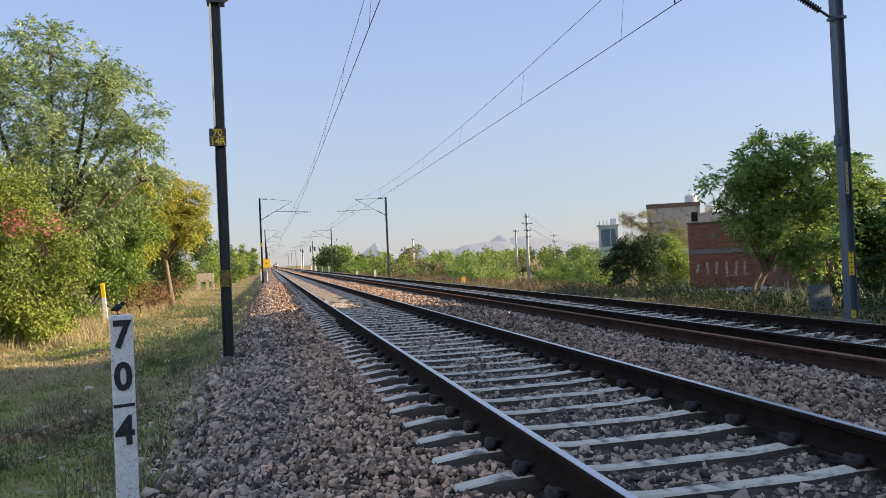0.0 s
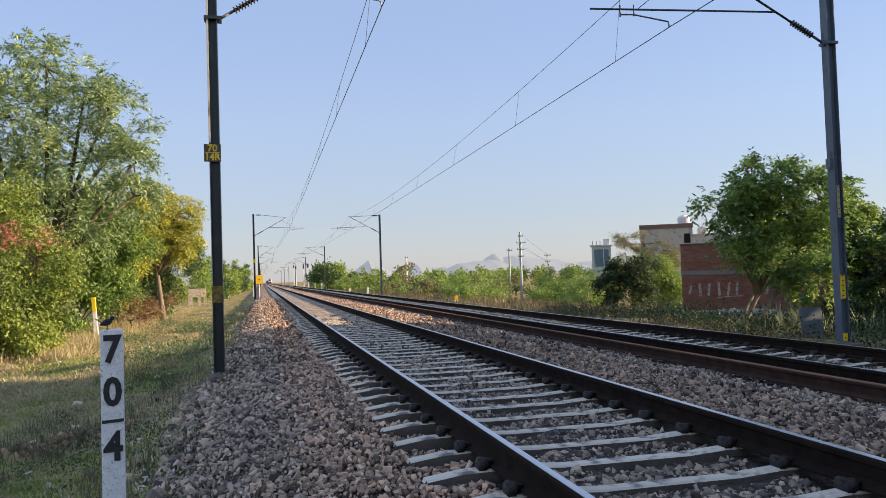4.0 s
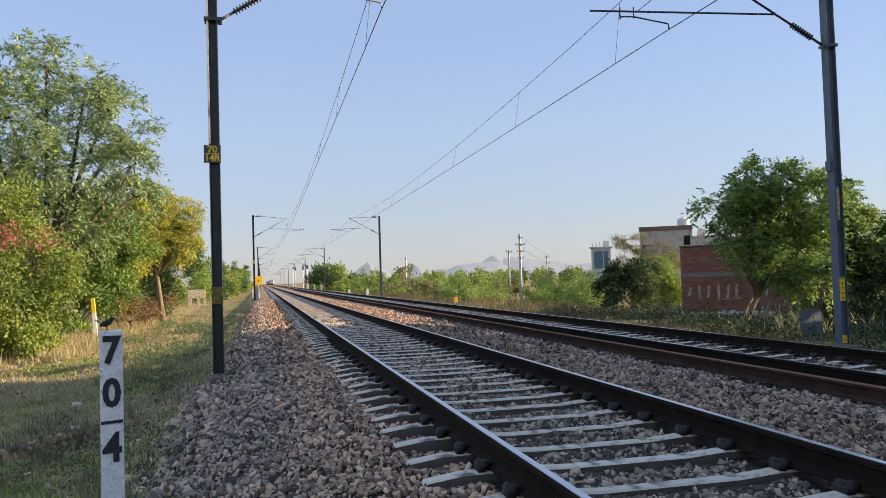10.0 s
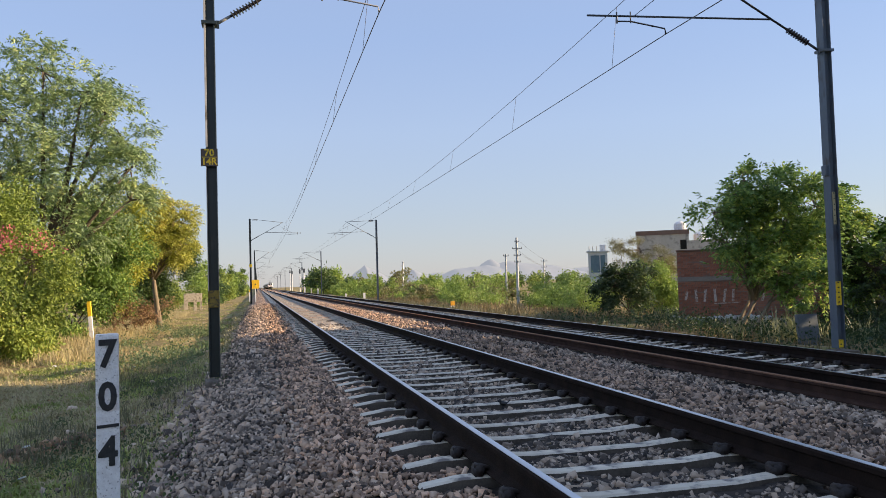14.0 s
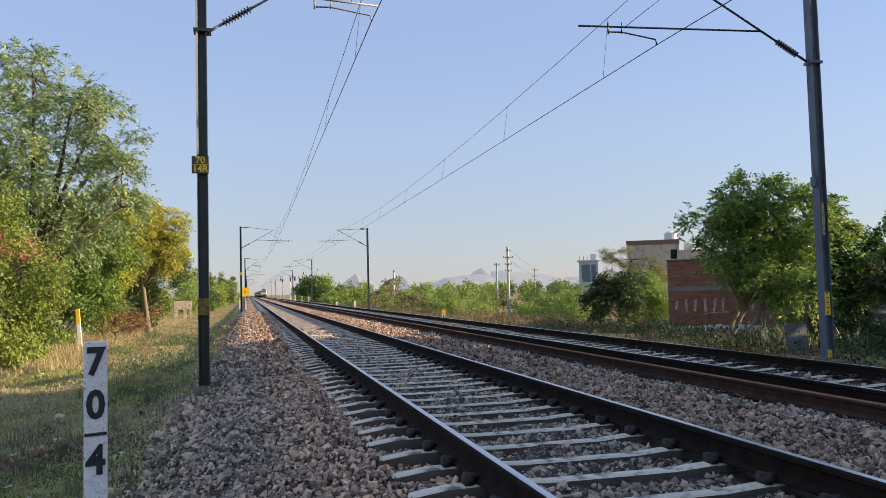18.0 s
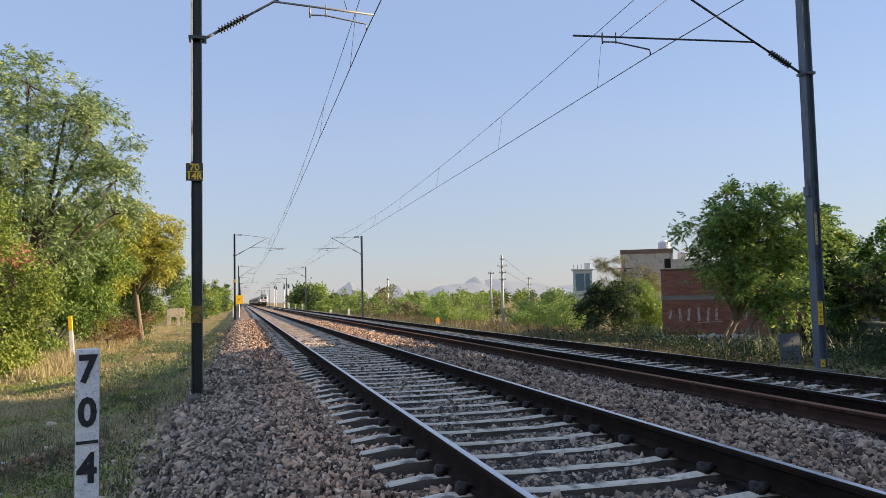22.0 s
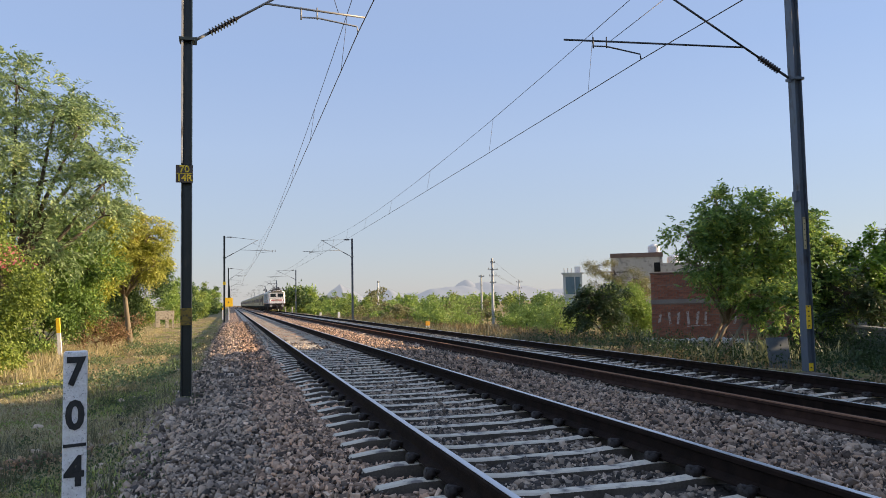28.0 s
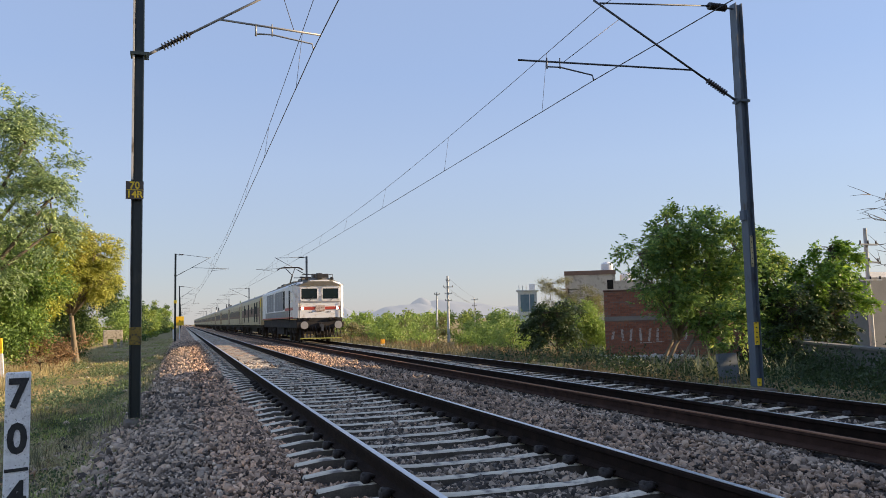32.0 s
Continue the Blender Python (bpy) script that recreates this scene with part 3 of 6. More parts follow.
LEFT_MASTS = [(-0.69, 13.2), (-0.60, 74.0), (-0.45, 137.0), (-0.5, 198.0), (-0.5, 260.0), (-0.5, 322.0), (-0.5, 384.0), (-0.5, 446.0)]
RIGHT_MASTS = [(10.77, 12.95), (10.7, 71.6), (10.7, 136.7), (10.7, 197.0), (10.7, 259.0), (10.7, 321.0), (10.7, 383.0), (10.7, 445.0)]
lw, rw = [], []
masts = []
for i, (x, y) in enumerate(LEFT_MASTS):
    zt, zbase = 7.35, -0.37 if i == 0 else -0.55
    cxz = (2.12 if i % 2 == 0 else 2.5, 5.71)
    masts.append(mast(x, y, zbase, zt, 1, cxz, 6.95, M_DARKSTEEL, "dark painted steel catenary mast with a yellow band" if i == 0 else "dark painted steel catenary mast beside the ballast", i > 0, stagger=i % 2, low=5.37))
    lw.append((cxz[0], y, cxz[1], cxz[0] + 0.14, 7.0))
for i, (x, y) in enumerate(RIGHT_MASTS):
    zt, zbase = 7.34 if i == 0 else 6.95, -0.43 if i == 0 else -0.5
    cxz = (7.40 if i % 2 == 0 else 7.8, 5.49)
    masts.append(mast(x, y, zbase, zt, -1, cxz, 7.0 if i == 0 else 6.75, M_STEEL, "grey painted steel catenary mast with a cantilever arm", i > 0, low=5.30))
    rw.append((cxz[0], y, cxz[1], cxz[0] + 0.16, 6.92 if i == 0 else 6.70))
line("overhead_line_near", [(2.5, -50, 5.7, 2.4, 7.0)] + lw, "contact and catenary wires with droppers over the near track")
line("overhead_line_far", [(7.8, -50, 5.5, 8.0, 6.9)] + rw, "contact and catenary wires with droppers over the far track")


def letters(text, size, mat, m, parent, name="numeral", depth=0.0015, bold=0.0):
    """Raised writing with the built-in font, centred, facing -y."""
    cu = bpy.data.curves.new(name, "FONT")
    cu.body, cu.size, cu.align_x, cu.align_y, cu.extrude, cu.offset, cu.resolution_u = text, size, "CENTER", "CENTER", depth, bold, 3
    tmp = new("tmp", cu)
    me = bpy.data.meshes.new_from_object(tmp.evaluated_get(bpy.context.evaluated_depsgraph_get()))
    bpy.data.objects.remove(tmp)
    me.materials.clear()
    me.materials.append(mat)
    return part(name, me, parent, m=m @ pose(0, 0, 0, 90, 0, 0))


# number plate, band and bolts on the near left mast
ml = masts[0]
pl = part("number_plate", geo(surf("plate_brown", (0.06, 0.04, 0.03), (0.11, 0.08, 0.06), 6, 0.5, 0.1, 50), box(0.262, 0.006, 0.285, pose(-0.03, -0.115, 3.53)), bevel=0.002), ml, "brown enamel plate with yellow numbers")
letters("70", 0.155, M_YELLOW, pose(-0.03, -0.1195, 3.602), pl, bold=0.004)
letters("14R", 0.15, M_YELLOW, pose(-0.03, -0.1195, 3.46), pl, bold=0.004)
part("rule", geo(M_YELLOW, box(0.235, 0.004, 0.010, pose(-0.03, -0.1195, 3.535))), pl)
part("yellow_band", geo(surf("yellow_band_worn", (0.20, 0.13, 0.02), (0.30, 0.20, 0.03), 9, 0.7, 0.2, 50, spot=(0.08, 0.06, 0.03), spot_amt=0.4), box(0.170, 0.196, 0.27, pose(0, 0, 1.255))), ml, "faded yellow painted band")
# pale strips added to give the mast its bright left edge
M_PALE_EDGE = surf("mast_pale_edge", (0.40, 0.39, 0.35), (0.58, 0.56, 0.51), 6, 0.55, 0.15, 60, metal=0.2, spot=(0.2, 0.17, 0.13), spot_amt=0.25, stretch=(1, 1, 0.2))
part("edge_strip", geo(M_PALE_EDGE, box(0.030, 0.008, 3.7, pose(-0.070, -0.0995, 5.55)), bevel=0.002), ml, "pale strip added for the mast's bright left edge")
part("edge_strip", geo(M_PALE_EDGE, box(0.012, 0.008, 2.0, pose(-0.077, -0.0995, 2.38)), bevel=0.002), ml, "thin pale strip added for the mast's bright left edge")
for zz in (0.55, 4.9, 5.35):
    part("bolt", geo(M_TUBE, rod((0.074, -0.09, zz), (0.074, -0.11, zz), 0.012)), ml)
# right mast: yellow plates with unreadable writing, junction box
mr = masts[8]
for z0, z1, w in ((2.36, 2.98, 0.06), (0.82, 1.27, 0.115), (0.02, 0.17, 0.10)):
    p = part("warning_plate", geo(M_YELLOW if w > 0.09 else surf("plate_pale", (0.40, 0.36, 0.20), (0.5, 0.45, 0.26), 6, 0.6, 0.1, 50), box(w, 0.005, z1 - z0, pose(-0.028, -0.0985, (z0 + z1) / 2))), mr, "small yellow plate with dark marks")
    n = max(1, int((z1 - z0) / 0.09))
    for k in range(n):
        part("mark", geo(M_BLACK, box(w * 0.32, 0.004, 0.022, pose(-0.028, -0.1025, z0 + 0.06 + k * (z1 - z0 - 0.08) / max(1, n - 1)))), p)
part("junction_box", geo(M_STEEL, box(0.07, 0.12, 0.2, pose(-0.115, 0, 3.4)), bevel=0.01), mr)
# far left mast: round number plate and the yellow board before it
m1 = masts[1]
part("number_plate", geo(M_YELLOW, box(0.26, 0.006, 0.28, pose(0, -0.11, 3.6))), m1, "yellow number plate")
board = thing("track_sign", "square yellow track sign on a white post", "sign", pose(-0.22, 76.0, -0.6))
part("board", geo(surf("sign_yellow", (0.88, 0.50, 0.02), (0.98, 0.62, 0.04), 5, 0.45, 0.05, 40), box(0.72, 0.02, 0.82, pose(0, -0.05, 1.95)), bevel=0.008), board)
part("post", geo(M_WHITE, rod((0, 0, -0.1), (0, 0, 2.2), 0.045)), board)
part("mark", geo(M_BLACK, box(0.09, 0.01, 0.12, pose(0, -0.066, 1.95))), board, "small dark painted mark")

# milepost
MPX, MPY, MPZ = -1.022, 5.85, -0.70
mp = thing("milepost", "white painted concrete milepost with black numerals 70 over 4", "milepost", pose(MPX, MPY, MPZ, 0, 0, 10))
body = geo(M_POST, box(0.150, 0.11, 1.46, pose(0, 0, 0.73)), bevel=0.014)
for v in body.vertices:
    v.co += 0.004 * noise.noise_vector(v.co * 9)
part("post", body, mp)
for ch, z, s in (("7", 1.318, 0.255), ("0", 1.026, 0.265), ("4", 0.655, 0.27)):
    letters(ch, s, M_BLACK, pose(0.0, -0.0585, z) @ Matrix.Diagonal((0.88, 1, 1, 1)), mp, bold=0.009, depth=0.004)
part("dash", geo(M_BLACK, box(0.14, 0.006, 0.021, pose(0.0, -0.0575, 0.836, 0, -2, 0))), mp)

# ---- plants ----


def fronds(name, P, O, length, mat, pairs=8, leaflet=0.09, droop=0.5, seed=0, wide=0.34, up=0.25):
    """Feathered sprays: a hidden midrib from each point outwards, leaflets on both sides, bending down to the tip."""
    r = np.random.default_rng(seed)
    n = len(P)
    D = O * 0.8 + r.normal(0, 0.55, (n, 3))
    D[:, 2] += up
    D /= np.linalg.norm(D, axis=1)[:, None]
    S = np.cross(D, r.normal(0, 0.35, (n, 3)) + [0, 0, 1])
    S /= np.linalg.norm(S, axis=1)[:, None] + 1e-9
    L = length * r.uniform(0.6, 1.35, n)
    out = []
    for j in range(pairs):
        s = (j + 0.6) / pairs
        for side in (-1, 1):
            base = P + D * (L * s)[:, None]
            base[:, 2] -= droop * L * s * s
            d = S * side * 0.75 + D * 0.55 + r.normal(0, 0.22, (n, 3))
            d[:, 2] -= 0.25 + droop * s * 0.6
            d /= np.linalg.norm(d, axis=1)[:, None]
            w = np.cross(d, r.normal(0, 0.5, (n, 3)) + [0, 0, 1])
            w /= np.linalg.norm(w, axis=1)[:, None] + 1e-9
            ll = (leaflet * (1.15 - 0.5 * abs(s - 0.4)) * r.uniform(0.7, 1.25, n))[:, None]
            m = base + d * ll * 0.45
            out.append(np.stack([base, m + w * ll * wide * 0.5, base + d * ll, m - w * ll * wide * 0.5], 1))
    V = np.concatenate(out, 0).reshape(-1, 3)
    return bulk(name, V, np.arange(len(V)).reshape(-1, 4), mat)


def blades(name, P, height, mat, per=8, width=0.008, lean=0.5, spread=0.05, seed=0):
    """Grass: thin bent blades in tufts at the points P; height is one number or one for each tuft."""
    r = np.random.default_rng(seed)
    H = np.repeat(np.broadcast_to(height, len(P)), per)
    C = np.repeat(P, per, 0)
    n = len(C)
    C = C + np.stack([r.normal(0, spread, n), r.normal(0, spread, n), np.zeros(n)], 1)
    a = r.uniform(0, 2 * pi, n)
    h = (H * r.uniform(0.5, 1.2, n))[:, None]
    d = np.stack([np.cos(a), np.sin(a), np.zeros(n)], 1)
    k = (lean * r.uniform(0.2, 1.2, n))[:, None]
    s = np.stack([-np.sin(a), np.cos(a), np.zeros(n)], 1) * (width * (0.6 + h / 0.3))
    up = np.array([0, 0, 1.0])
    mid = C + up * h * 0.6 + d * h * k * 0.35
    tip = C + up * h * (1 - 0.25 * k) + d * h * k
    V = np.stack([C - s * 0.5, C + s * 0.5, mid + s * 0.4, tip, mid - s * 0.4], 1).reshape(-1, 3)
    i = np.arange(n)[:, None] * 5
    return bulk(name, V, np.concatenate([i + [[0, 1, 2]], i + [[0, 2, 4]], i + [[4, 2, 3]]], 0), mat)


def leaf_cloud(name, P, O, size, mat, per=14, spread=0.22, droop=0.3, aspect=0.45, seed=0):
    """Broad leaves round twig ends: folded blades of uneven size."""
    r = np.random.default_rng(seed)
    C, N0 = np.repeat(P, per, 0), np.repeat(O, per, 0)
    n = len(C)
    B = C + r.normal(0, spread, (n, 3))
    D = N0 * 0.6 + r.normal(0, 0.7, (n, 3))
    D[:, 2] -= droop
    D /= np.linalg.norm(D, axis=1)[:, None]
    S = np.cross(D, r.normal(0, 1, (n, 3)))
    S /= np.linalg.norm(S, axis=1)[:, None] + 1e-9
    N = np.cross(S, D)
    L = (size * r.uniform(0.6, 1.4, n))[:, None]
    W = L * aspect * 0.5
    mid = B + D * L * 0.45 + N * L * 0.12
    V = np.stack([B, mid + S * W, B + D * L, mid - S * W], 1).reshape(-1, 3)
    i = np.arange(n)[:, None] * 4
    return bulk(name, V, np.concatenate([i + [[0, 1, 2]], i + [[0, 2, 3]]], 0), mat)


def lobe_points(lobes, n, seed, inner=0.3, clump=26, gather=0.115):
    r = np.random.default_rng(seed)
    vol = np.array([(l[3] * l[4] * l[5]) ** 0.67 for l in lobes])
    cnt = np.maximum(1, (n * vol / vol.sum()).astype(int))
    P, O = [], []
    for q, (l, c) in enumerate(zip(lobes, cnt)):
        # boughs first, then sprays gathered round them, so that the outline breaks up
        k = max(6, c // clump)
        d0 = r.normal(0, 1, (k, 3))
        d0 /= np.linalg.norm(d0, axis=1)[:, None]
        rad0 = inner + (1.05 - inner) * r.uniform(0, 1, k) ** 0.5
        c0 = d0 * rad0[:, None]
        i = r.integers(0, k, c)
        p = c0[i] + r.normal(0, gather, (c, 3))
        d = p / (np.linalg.norm(p, axis=1)[:, None] + 1e-6)
        P.append(np.array(l[:3]) + p * np.array(l[3:6]))
        O.append(d)
    return np.concatenate(P), np.concatenate(O)


def tree(name, label, at, trunk_h, trunk_r, lobes, n, leaf, mat, seed, mode="fronds", per=14, spread=0.22, droop=0.4, aspect=0.45, pairs=7, frond=0.5, bark=None, category="tree", lean=(0, 0), group="", stems=1, twigs=160, wide=0.34, clump=26, gather=0.115):
    """lobes: (x, y, z, rx, ry, rz) from the foot; a tapered trunk forks to each lobe, leaves gather on boughs in the lobes."""
    bark = bark or M_BARK
    t = thing(name, label, category, pose(*at), group)
    r = np.random.default_rng(seed)
    top = Vector((lean[0], lean[1], trunk_h))
    tops = []
    for s in range(stems):
        off = Vector((r.normal(0, 0.5), r.normal(0, 0.3), 0)) if s else Vector()
        tp = top + off * 1.6
        pts = [off * 0.4 + Vector((0, 0, -0.25)), off * 0.4 + Vector((0.02, 0, 0.0)), off + tp * 0.5 - off * 0.5 + Vector((r.normal(0, 0.06), r.normal(0, 0.05), 0)), tp]
        part("trunk", tubes("trunk", [sweep(pts, [trunk_r * 1.35, trunk_r * 1.1, trunk_r * 0.85, trunk_r * 0.7], 9)], bark), t)
        tops.append(tp)
    P, O = lobe_points(lobes, n, seed, clump=clump, gather=gather)
    keep = P[:, 2] > 0.12
    P, O = P[keep], O[keep]
    for l in lobes:
        c = Vector(l[:3])
        tp = min(tops, key=lambda v: (v - c).length)
        mid = tp.lerp(c, 0.5) + Vector(r.normal(0, 0.14, 3))
        tw = [sweep([tp * 0.94, mid, c], [trunk_r * 0.6, trunk_r * 0.36, trunk_r * 0.16], 6)]
        mine = np.nonzero(np.linalg.norm((P - np.array(l[:3])) / np.array(l[3:6]), axis=1) < 1.1)[0]
        for j in r.choice(mine, min(len(mine), twigs // len(lobes)), replace=False) if len(mine) else ():
            p = Vector(P[j])
            tw.append(sweep([c, c.lerp(p, 0.55) + Vector(r.normal(0, 0.08, 3)), p], [trunk_r * 0.16, trunk_r * 0.09, 0.007], 4))
        part("limb", tubes("limb", tw, bark), t)
    if mode == "fronds":
        part("crown", fronds("crown", P, O, frond, mat, pairs, leaf, droop, seed, wide), t)
    else:
        part("crown", leaf_cloud("crown", P, O, leaf, mat, per, spread, droop, aspect, seed), t)
    return t


def bush(label, at, lobes, n, leaf, mat, seed, **k):
    k.setdefault("mode", "leaves")
    return tree("bush", label, at, 0.5, 0.05, lobes, n, leaf, mat, seed, category="bush", **k)


# left side
tree("tree", "tall feathery grey-green tree rising behind the hedge", (-8.2, 33.5, -1.0), 2.8, 0.24,
     [(-1.2, 0, 8.8, 2.2, 2.3, 2.2), (-2.4, 0, 10.0, 1.2, 1.5, 1.1), (0.1, 0, 10.8, 1.2, 1.5, 1.1), (1.5, 0.2, 10.1, 1.15, 1.6, 1.0), (2.4, 0, 9.2, 1.2, 1.5, 0.9), (3.0, 0, 8.2, 1.15, 1.5, 0.75), (3.3, 0, 7.0, 1.0, 1.5, 0.8), (3.3, 0, 5.7, 1.0, 1.5, 0.9), (1.0, 0, 7.0, 1.9, 2.2, 1.6), (0.6, 0, 4.8, 2.2, 2.2, 1.4), (-2.5, 0, 6.5, 2.4, 2.2, 2.2), (-4.0, 0, 8.8, 1.8, 2, 1.8)], 5600, 0.17, L_BIG, 11, pairs=6, frond=0.6, droop=0.4, twigs=64, wide=0.36, clump=16, gather=0.14)
yellowing = tree("tree", "small tree with yellowing crown and bare pale trunk", (-4.95, 43.0, -1.0), 2.75, 0.15,
     [(-0.3, 0, 5.1, 1.3, 1.2, 1.0), (0.6, 0, 4.6, 1.1, 1.1, 1.1), (-1.0, 0, 4.7, 1.0, 1.1, 1.2), (-0.3, 0, 6.4, 1.1, 1.1, 0.85), (0.75, 0, 5.7, 1.0, 1, 0.9), (-0.9, 0.2, 5.9, 0.9, 1, 0.8), (1.1, 0, 4.4, 0.8, 1, 0.9)], 3700, 0.15, L_YEL, 12, pairs=5, frond=0.45, bark=M_PALEBARK, droop=0.5, twigs=240, lean=(-0.3, 0), clump=18, gather=0.14)
yr = np.random.default_rng(64)
for k in range(11):
    a = k * 2 * pi / 11 + yr.normal(0, 0.2)
    p = Vector((-0.3, 0, 2.7))
    q = p + Vector((cos(a) * yr.uniform(0.3, 0.6), sin(a) * 0.35, yr.uniform(0.35, 0.6)))
    e = q + Vector((cos(a) * yr.uniform(0.15, 0.6), sin(a) * 0.3, yr.uniform(0.5, 1.1)))
    part("bare_branch", tubes("bare_branch", [sweep([p, q, e], [0.07, 0.05, 0.018], 6), sweep([q, q.lerp(e, 0.5) + Vector((yr.normal(0, 0.25), 0, 0.2)), e + Vector((yr.normal(0, 0.3), 0, 0.25))], [0.035, 0.025, 0.01], 5)], M_PALEBARK), yellowing)
boug = bush("dense bougainvillea hedge with sprays of pink flowers", (-7.5, 26.2, -1.0), [(-0.1, 0, 1.5, 1.7, 1.8, 1.6), (-0.8, 0, 3.7, 1.9, 1.8, 1.9), (0.7, 0.5, 3.1, 1.4, 1.6, 1.5), (-2.6, 0, 3.6, 2, 2, 2.6), (0.7, -0.3, 1.2, 0.9, 1.3, 1.2), (-2.2, -1.5, 1.3, 1.8, 1.6, 1.5), (-1.5, -0.5, 5.3, 1.2, 1.2, 0.9)], 3600, 0.115, L_BUSH, 21, per=18, spread=0.17, aspect=0.5)
fr = np.random.default_rng(5)
fp, fo = lobe_points([(-0.8, -0.2, 3.6, 2.0, 1.9, 1.9), (0.4, -0.2, 2.2, 1.7, 1.9, 1.8), (-2.4, -0.3, 3.4, 2.0, 2.0, 2.5), (-1.8, -1.3, 1.6, 1.8, 1.7, 1.5)], 1500, 5, inner=0.9)
sel = np.nonzero((fp[:, 1] < -0.7) & (fp[:, 2] > 3.3))[0]
sel = sel[fr.permutation(len(sel))[:210]]
tagged(part("flower_spray", leaf_cloud("flower_spray", fp[sel], fo[sel], 0.06, L_FLOWER, 11, 0.12, 0.1, 0.9, 5), boug, "pink papery flower sprays"), kind="stuff")
bush("dark green bush below the tall tree", (-7.9, 37.5, -1.0), [(0, 0, 1.3, 1.7, 1.8, 1.5), (0.2, 0.5, 3.3, 1.6, 1.7, 1.7), (1.3, 0.5, 1.9, 1.2, 1.4, 1.5), (0.3, 0.4, 5.0, 1.6, 1.7, 1.3), (1.7, 0.4, 3.8, 1.2, 1.4, 1.3), (-1.5, 0.2, 4.2, 1.5, 1.5, 1.7)], 3300, 0.15, L_HEDGE, 22, per=13, spread=0.2)
bush("lime green bush next to the tall tree", (-6.7, 40.0, -1.0), [(0, 0, 4.0, 1.4, 1.5, 1.7), (-0.5, 0, 2.2, 1.2, 1.4, 1.3), (0.5, 0.3, 5.4, 1.1, 1.2, 1.0)], 1500, 0.15, L_LIME, 23, per=13, spread=0.2)
bush("low reddish brown twiggy shrub on dry grass", (-6.0, 39.0, -1.0), [(0, 0, 0.9, 1.0, 1.0, 0.8), (0.8, 0.3, 0.7, 0.8, 0.8, 0.6), (-0.8, 0, 1.1, 0.8, 0.9, 0.8)], 170, 0.1, L_RED, 24, per=9, spread=0.2, twigs=500, bark=L_TWIG)
bush("low reddish brown twiggy shrub on dry grass", (-5.5, 45.5, -1.0), [(0, 0, 0.9, 0.9, 1.0, 0.8), (-0.7, 0.3, 1.2, 0.8, 0.8, 0.7)], 150, 0.11, L_RED, 27, per=9, spread=0.2, twigs=360, bark=L_TWIG)
bush("dark green bush behind the yellowing tree", (-5.6, 49.5, -1.0), [(-0.6, 0, 1.5, 1.2, 1.8, 1.5), (0.4, 0, 3.9, 1.4, 1.6, 1.4), (-1.0, 0, 4.2, 1.3, 1.5, 1.2), (1.1, 0, 4.4, 0.9, 1.2, 0.8)], 1600, 0.16, L_DARK, 25, per=13, spread=0.22)
for j, (x, y, s) in enumerate([(-8.8, 58, 1.0), (-9.2, 66, 0.9), (-10.2, 72, 1.1), (-9.2, 86, 1.1), (-6.6, 96, 1.3), (-6.2, 112, 1.4), (-5.6, 128, 1.3), (-5.6, 150, 1.3), (-5.5, 175, 1.4), (-5.2, 205, 1.5), (-5.4, 240, 1.7), (-5.5, 280, 2.0), (-10, 320, 2.6)]):
    bush("green bush in the hedge line on dry grass", (x, y, -1.0), [(0, 0, 1.3 * s, 1.5 * s, 2.8 * s, 1.4 * s), (-0.4, 1.5, 2.9 * s, 1.4 * s, 2.4 * s, 1.3 * s), (0.5, -2, 1.1 * s, 1.2 * s, 1.8 * s, 1.1 * s)], 420, 0.20 + j * 0.022, (L_BUSH, L_SHRUB, L_DARK)[j % 3], 30 + j, per=11, spread=0.3, group="hedge bushes", twigs=60)

# right side
tree("tree", "leafy green young tree in front of the brick hut", (12.6, 19.0, -0.95), 1.3, 0.06,
     [(-0.55, 0, 3.65, 0.42, 0.6, 0.36), (-0.3, -0.2, 2.85, 0.45, 0.6, 0.45), (0.02, 0, 4.1, 0.42, 0.6, 0.4), (0.42, 0, 4.55, 0.34, 0.5, 0.45), (0.85, 0.2, 3.2, 0.7, 0.8, 0.6), (0.6, 0, 4.05, 0.6, 0.8, 0.55),
      (1.15, 0.3, 3.1, 1.2, 1.1, 0.9), (0.4, -0.1, 2.35, 0.7, 0.8, 0.45), (2.15, 0.2, 2.7, 1.0, 0.9, 0.8), (1.35, 0, 4.2, 0.55, 0.8, 0.55), (2.05, 0, 4.35, 0.6, 0.8, 0.5), (1.9, 0.2, 3.15, 0.75, 0.9, 0.6), (2.65, 0, 3.8, 0.5, 0.8, 0.55),
      (0.8, -0.8, 1.95, 0.65, 0.6, 0.4), (1.5, -0.9, 1.85, 0.7, 0.6, 0.45), (1.95, -0.8, 1.75, 0.6, 0.6, 0.45)], 2700, 0.125, L_YOUNG, 41, pairs=6, wide=0.46, frond=0.38, droop=0.25, clump=13, gather=0.17, stems=3, twigs=200, lean=(0.65, 0), bark=M_PALEBARK)
tree("tree", "leafy green tree behind the grey mast", (18.0, 22.0, -1.0), 1.4, 0.09,
     [(0, 0, 2.8, 1.2, 1.5, 1.1), (-0.2, 0, 3.9, 0.9, 1.0, 0.7), (0.75, 0, 4.5, 0.45, 0.6, 0.45), (1.35, 0, 3.9, 0.5, 0.6, 0.35), (0.7, 0, 3.5, 0.8, 1.0, 0.6), (1.0, -0.3, 2.3, 1.1, 1.3, 1.0), (0.2, -0.4, 1.2, 1.2, 1.0, 0.7)], 1900, 0.14, L_YOUNG, 42, wide=0.5, pairs=5, frond=0.42, stems=2)
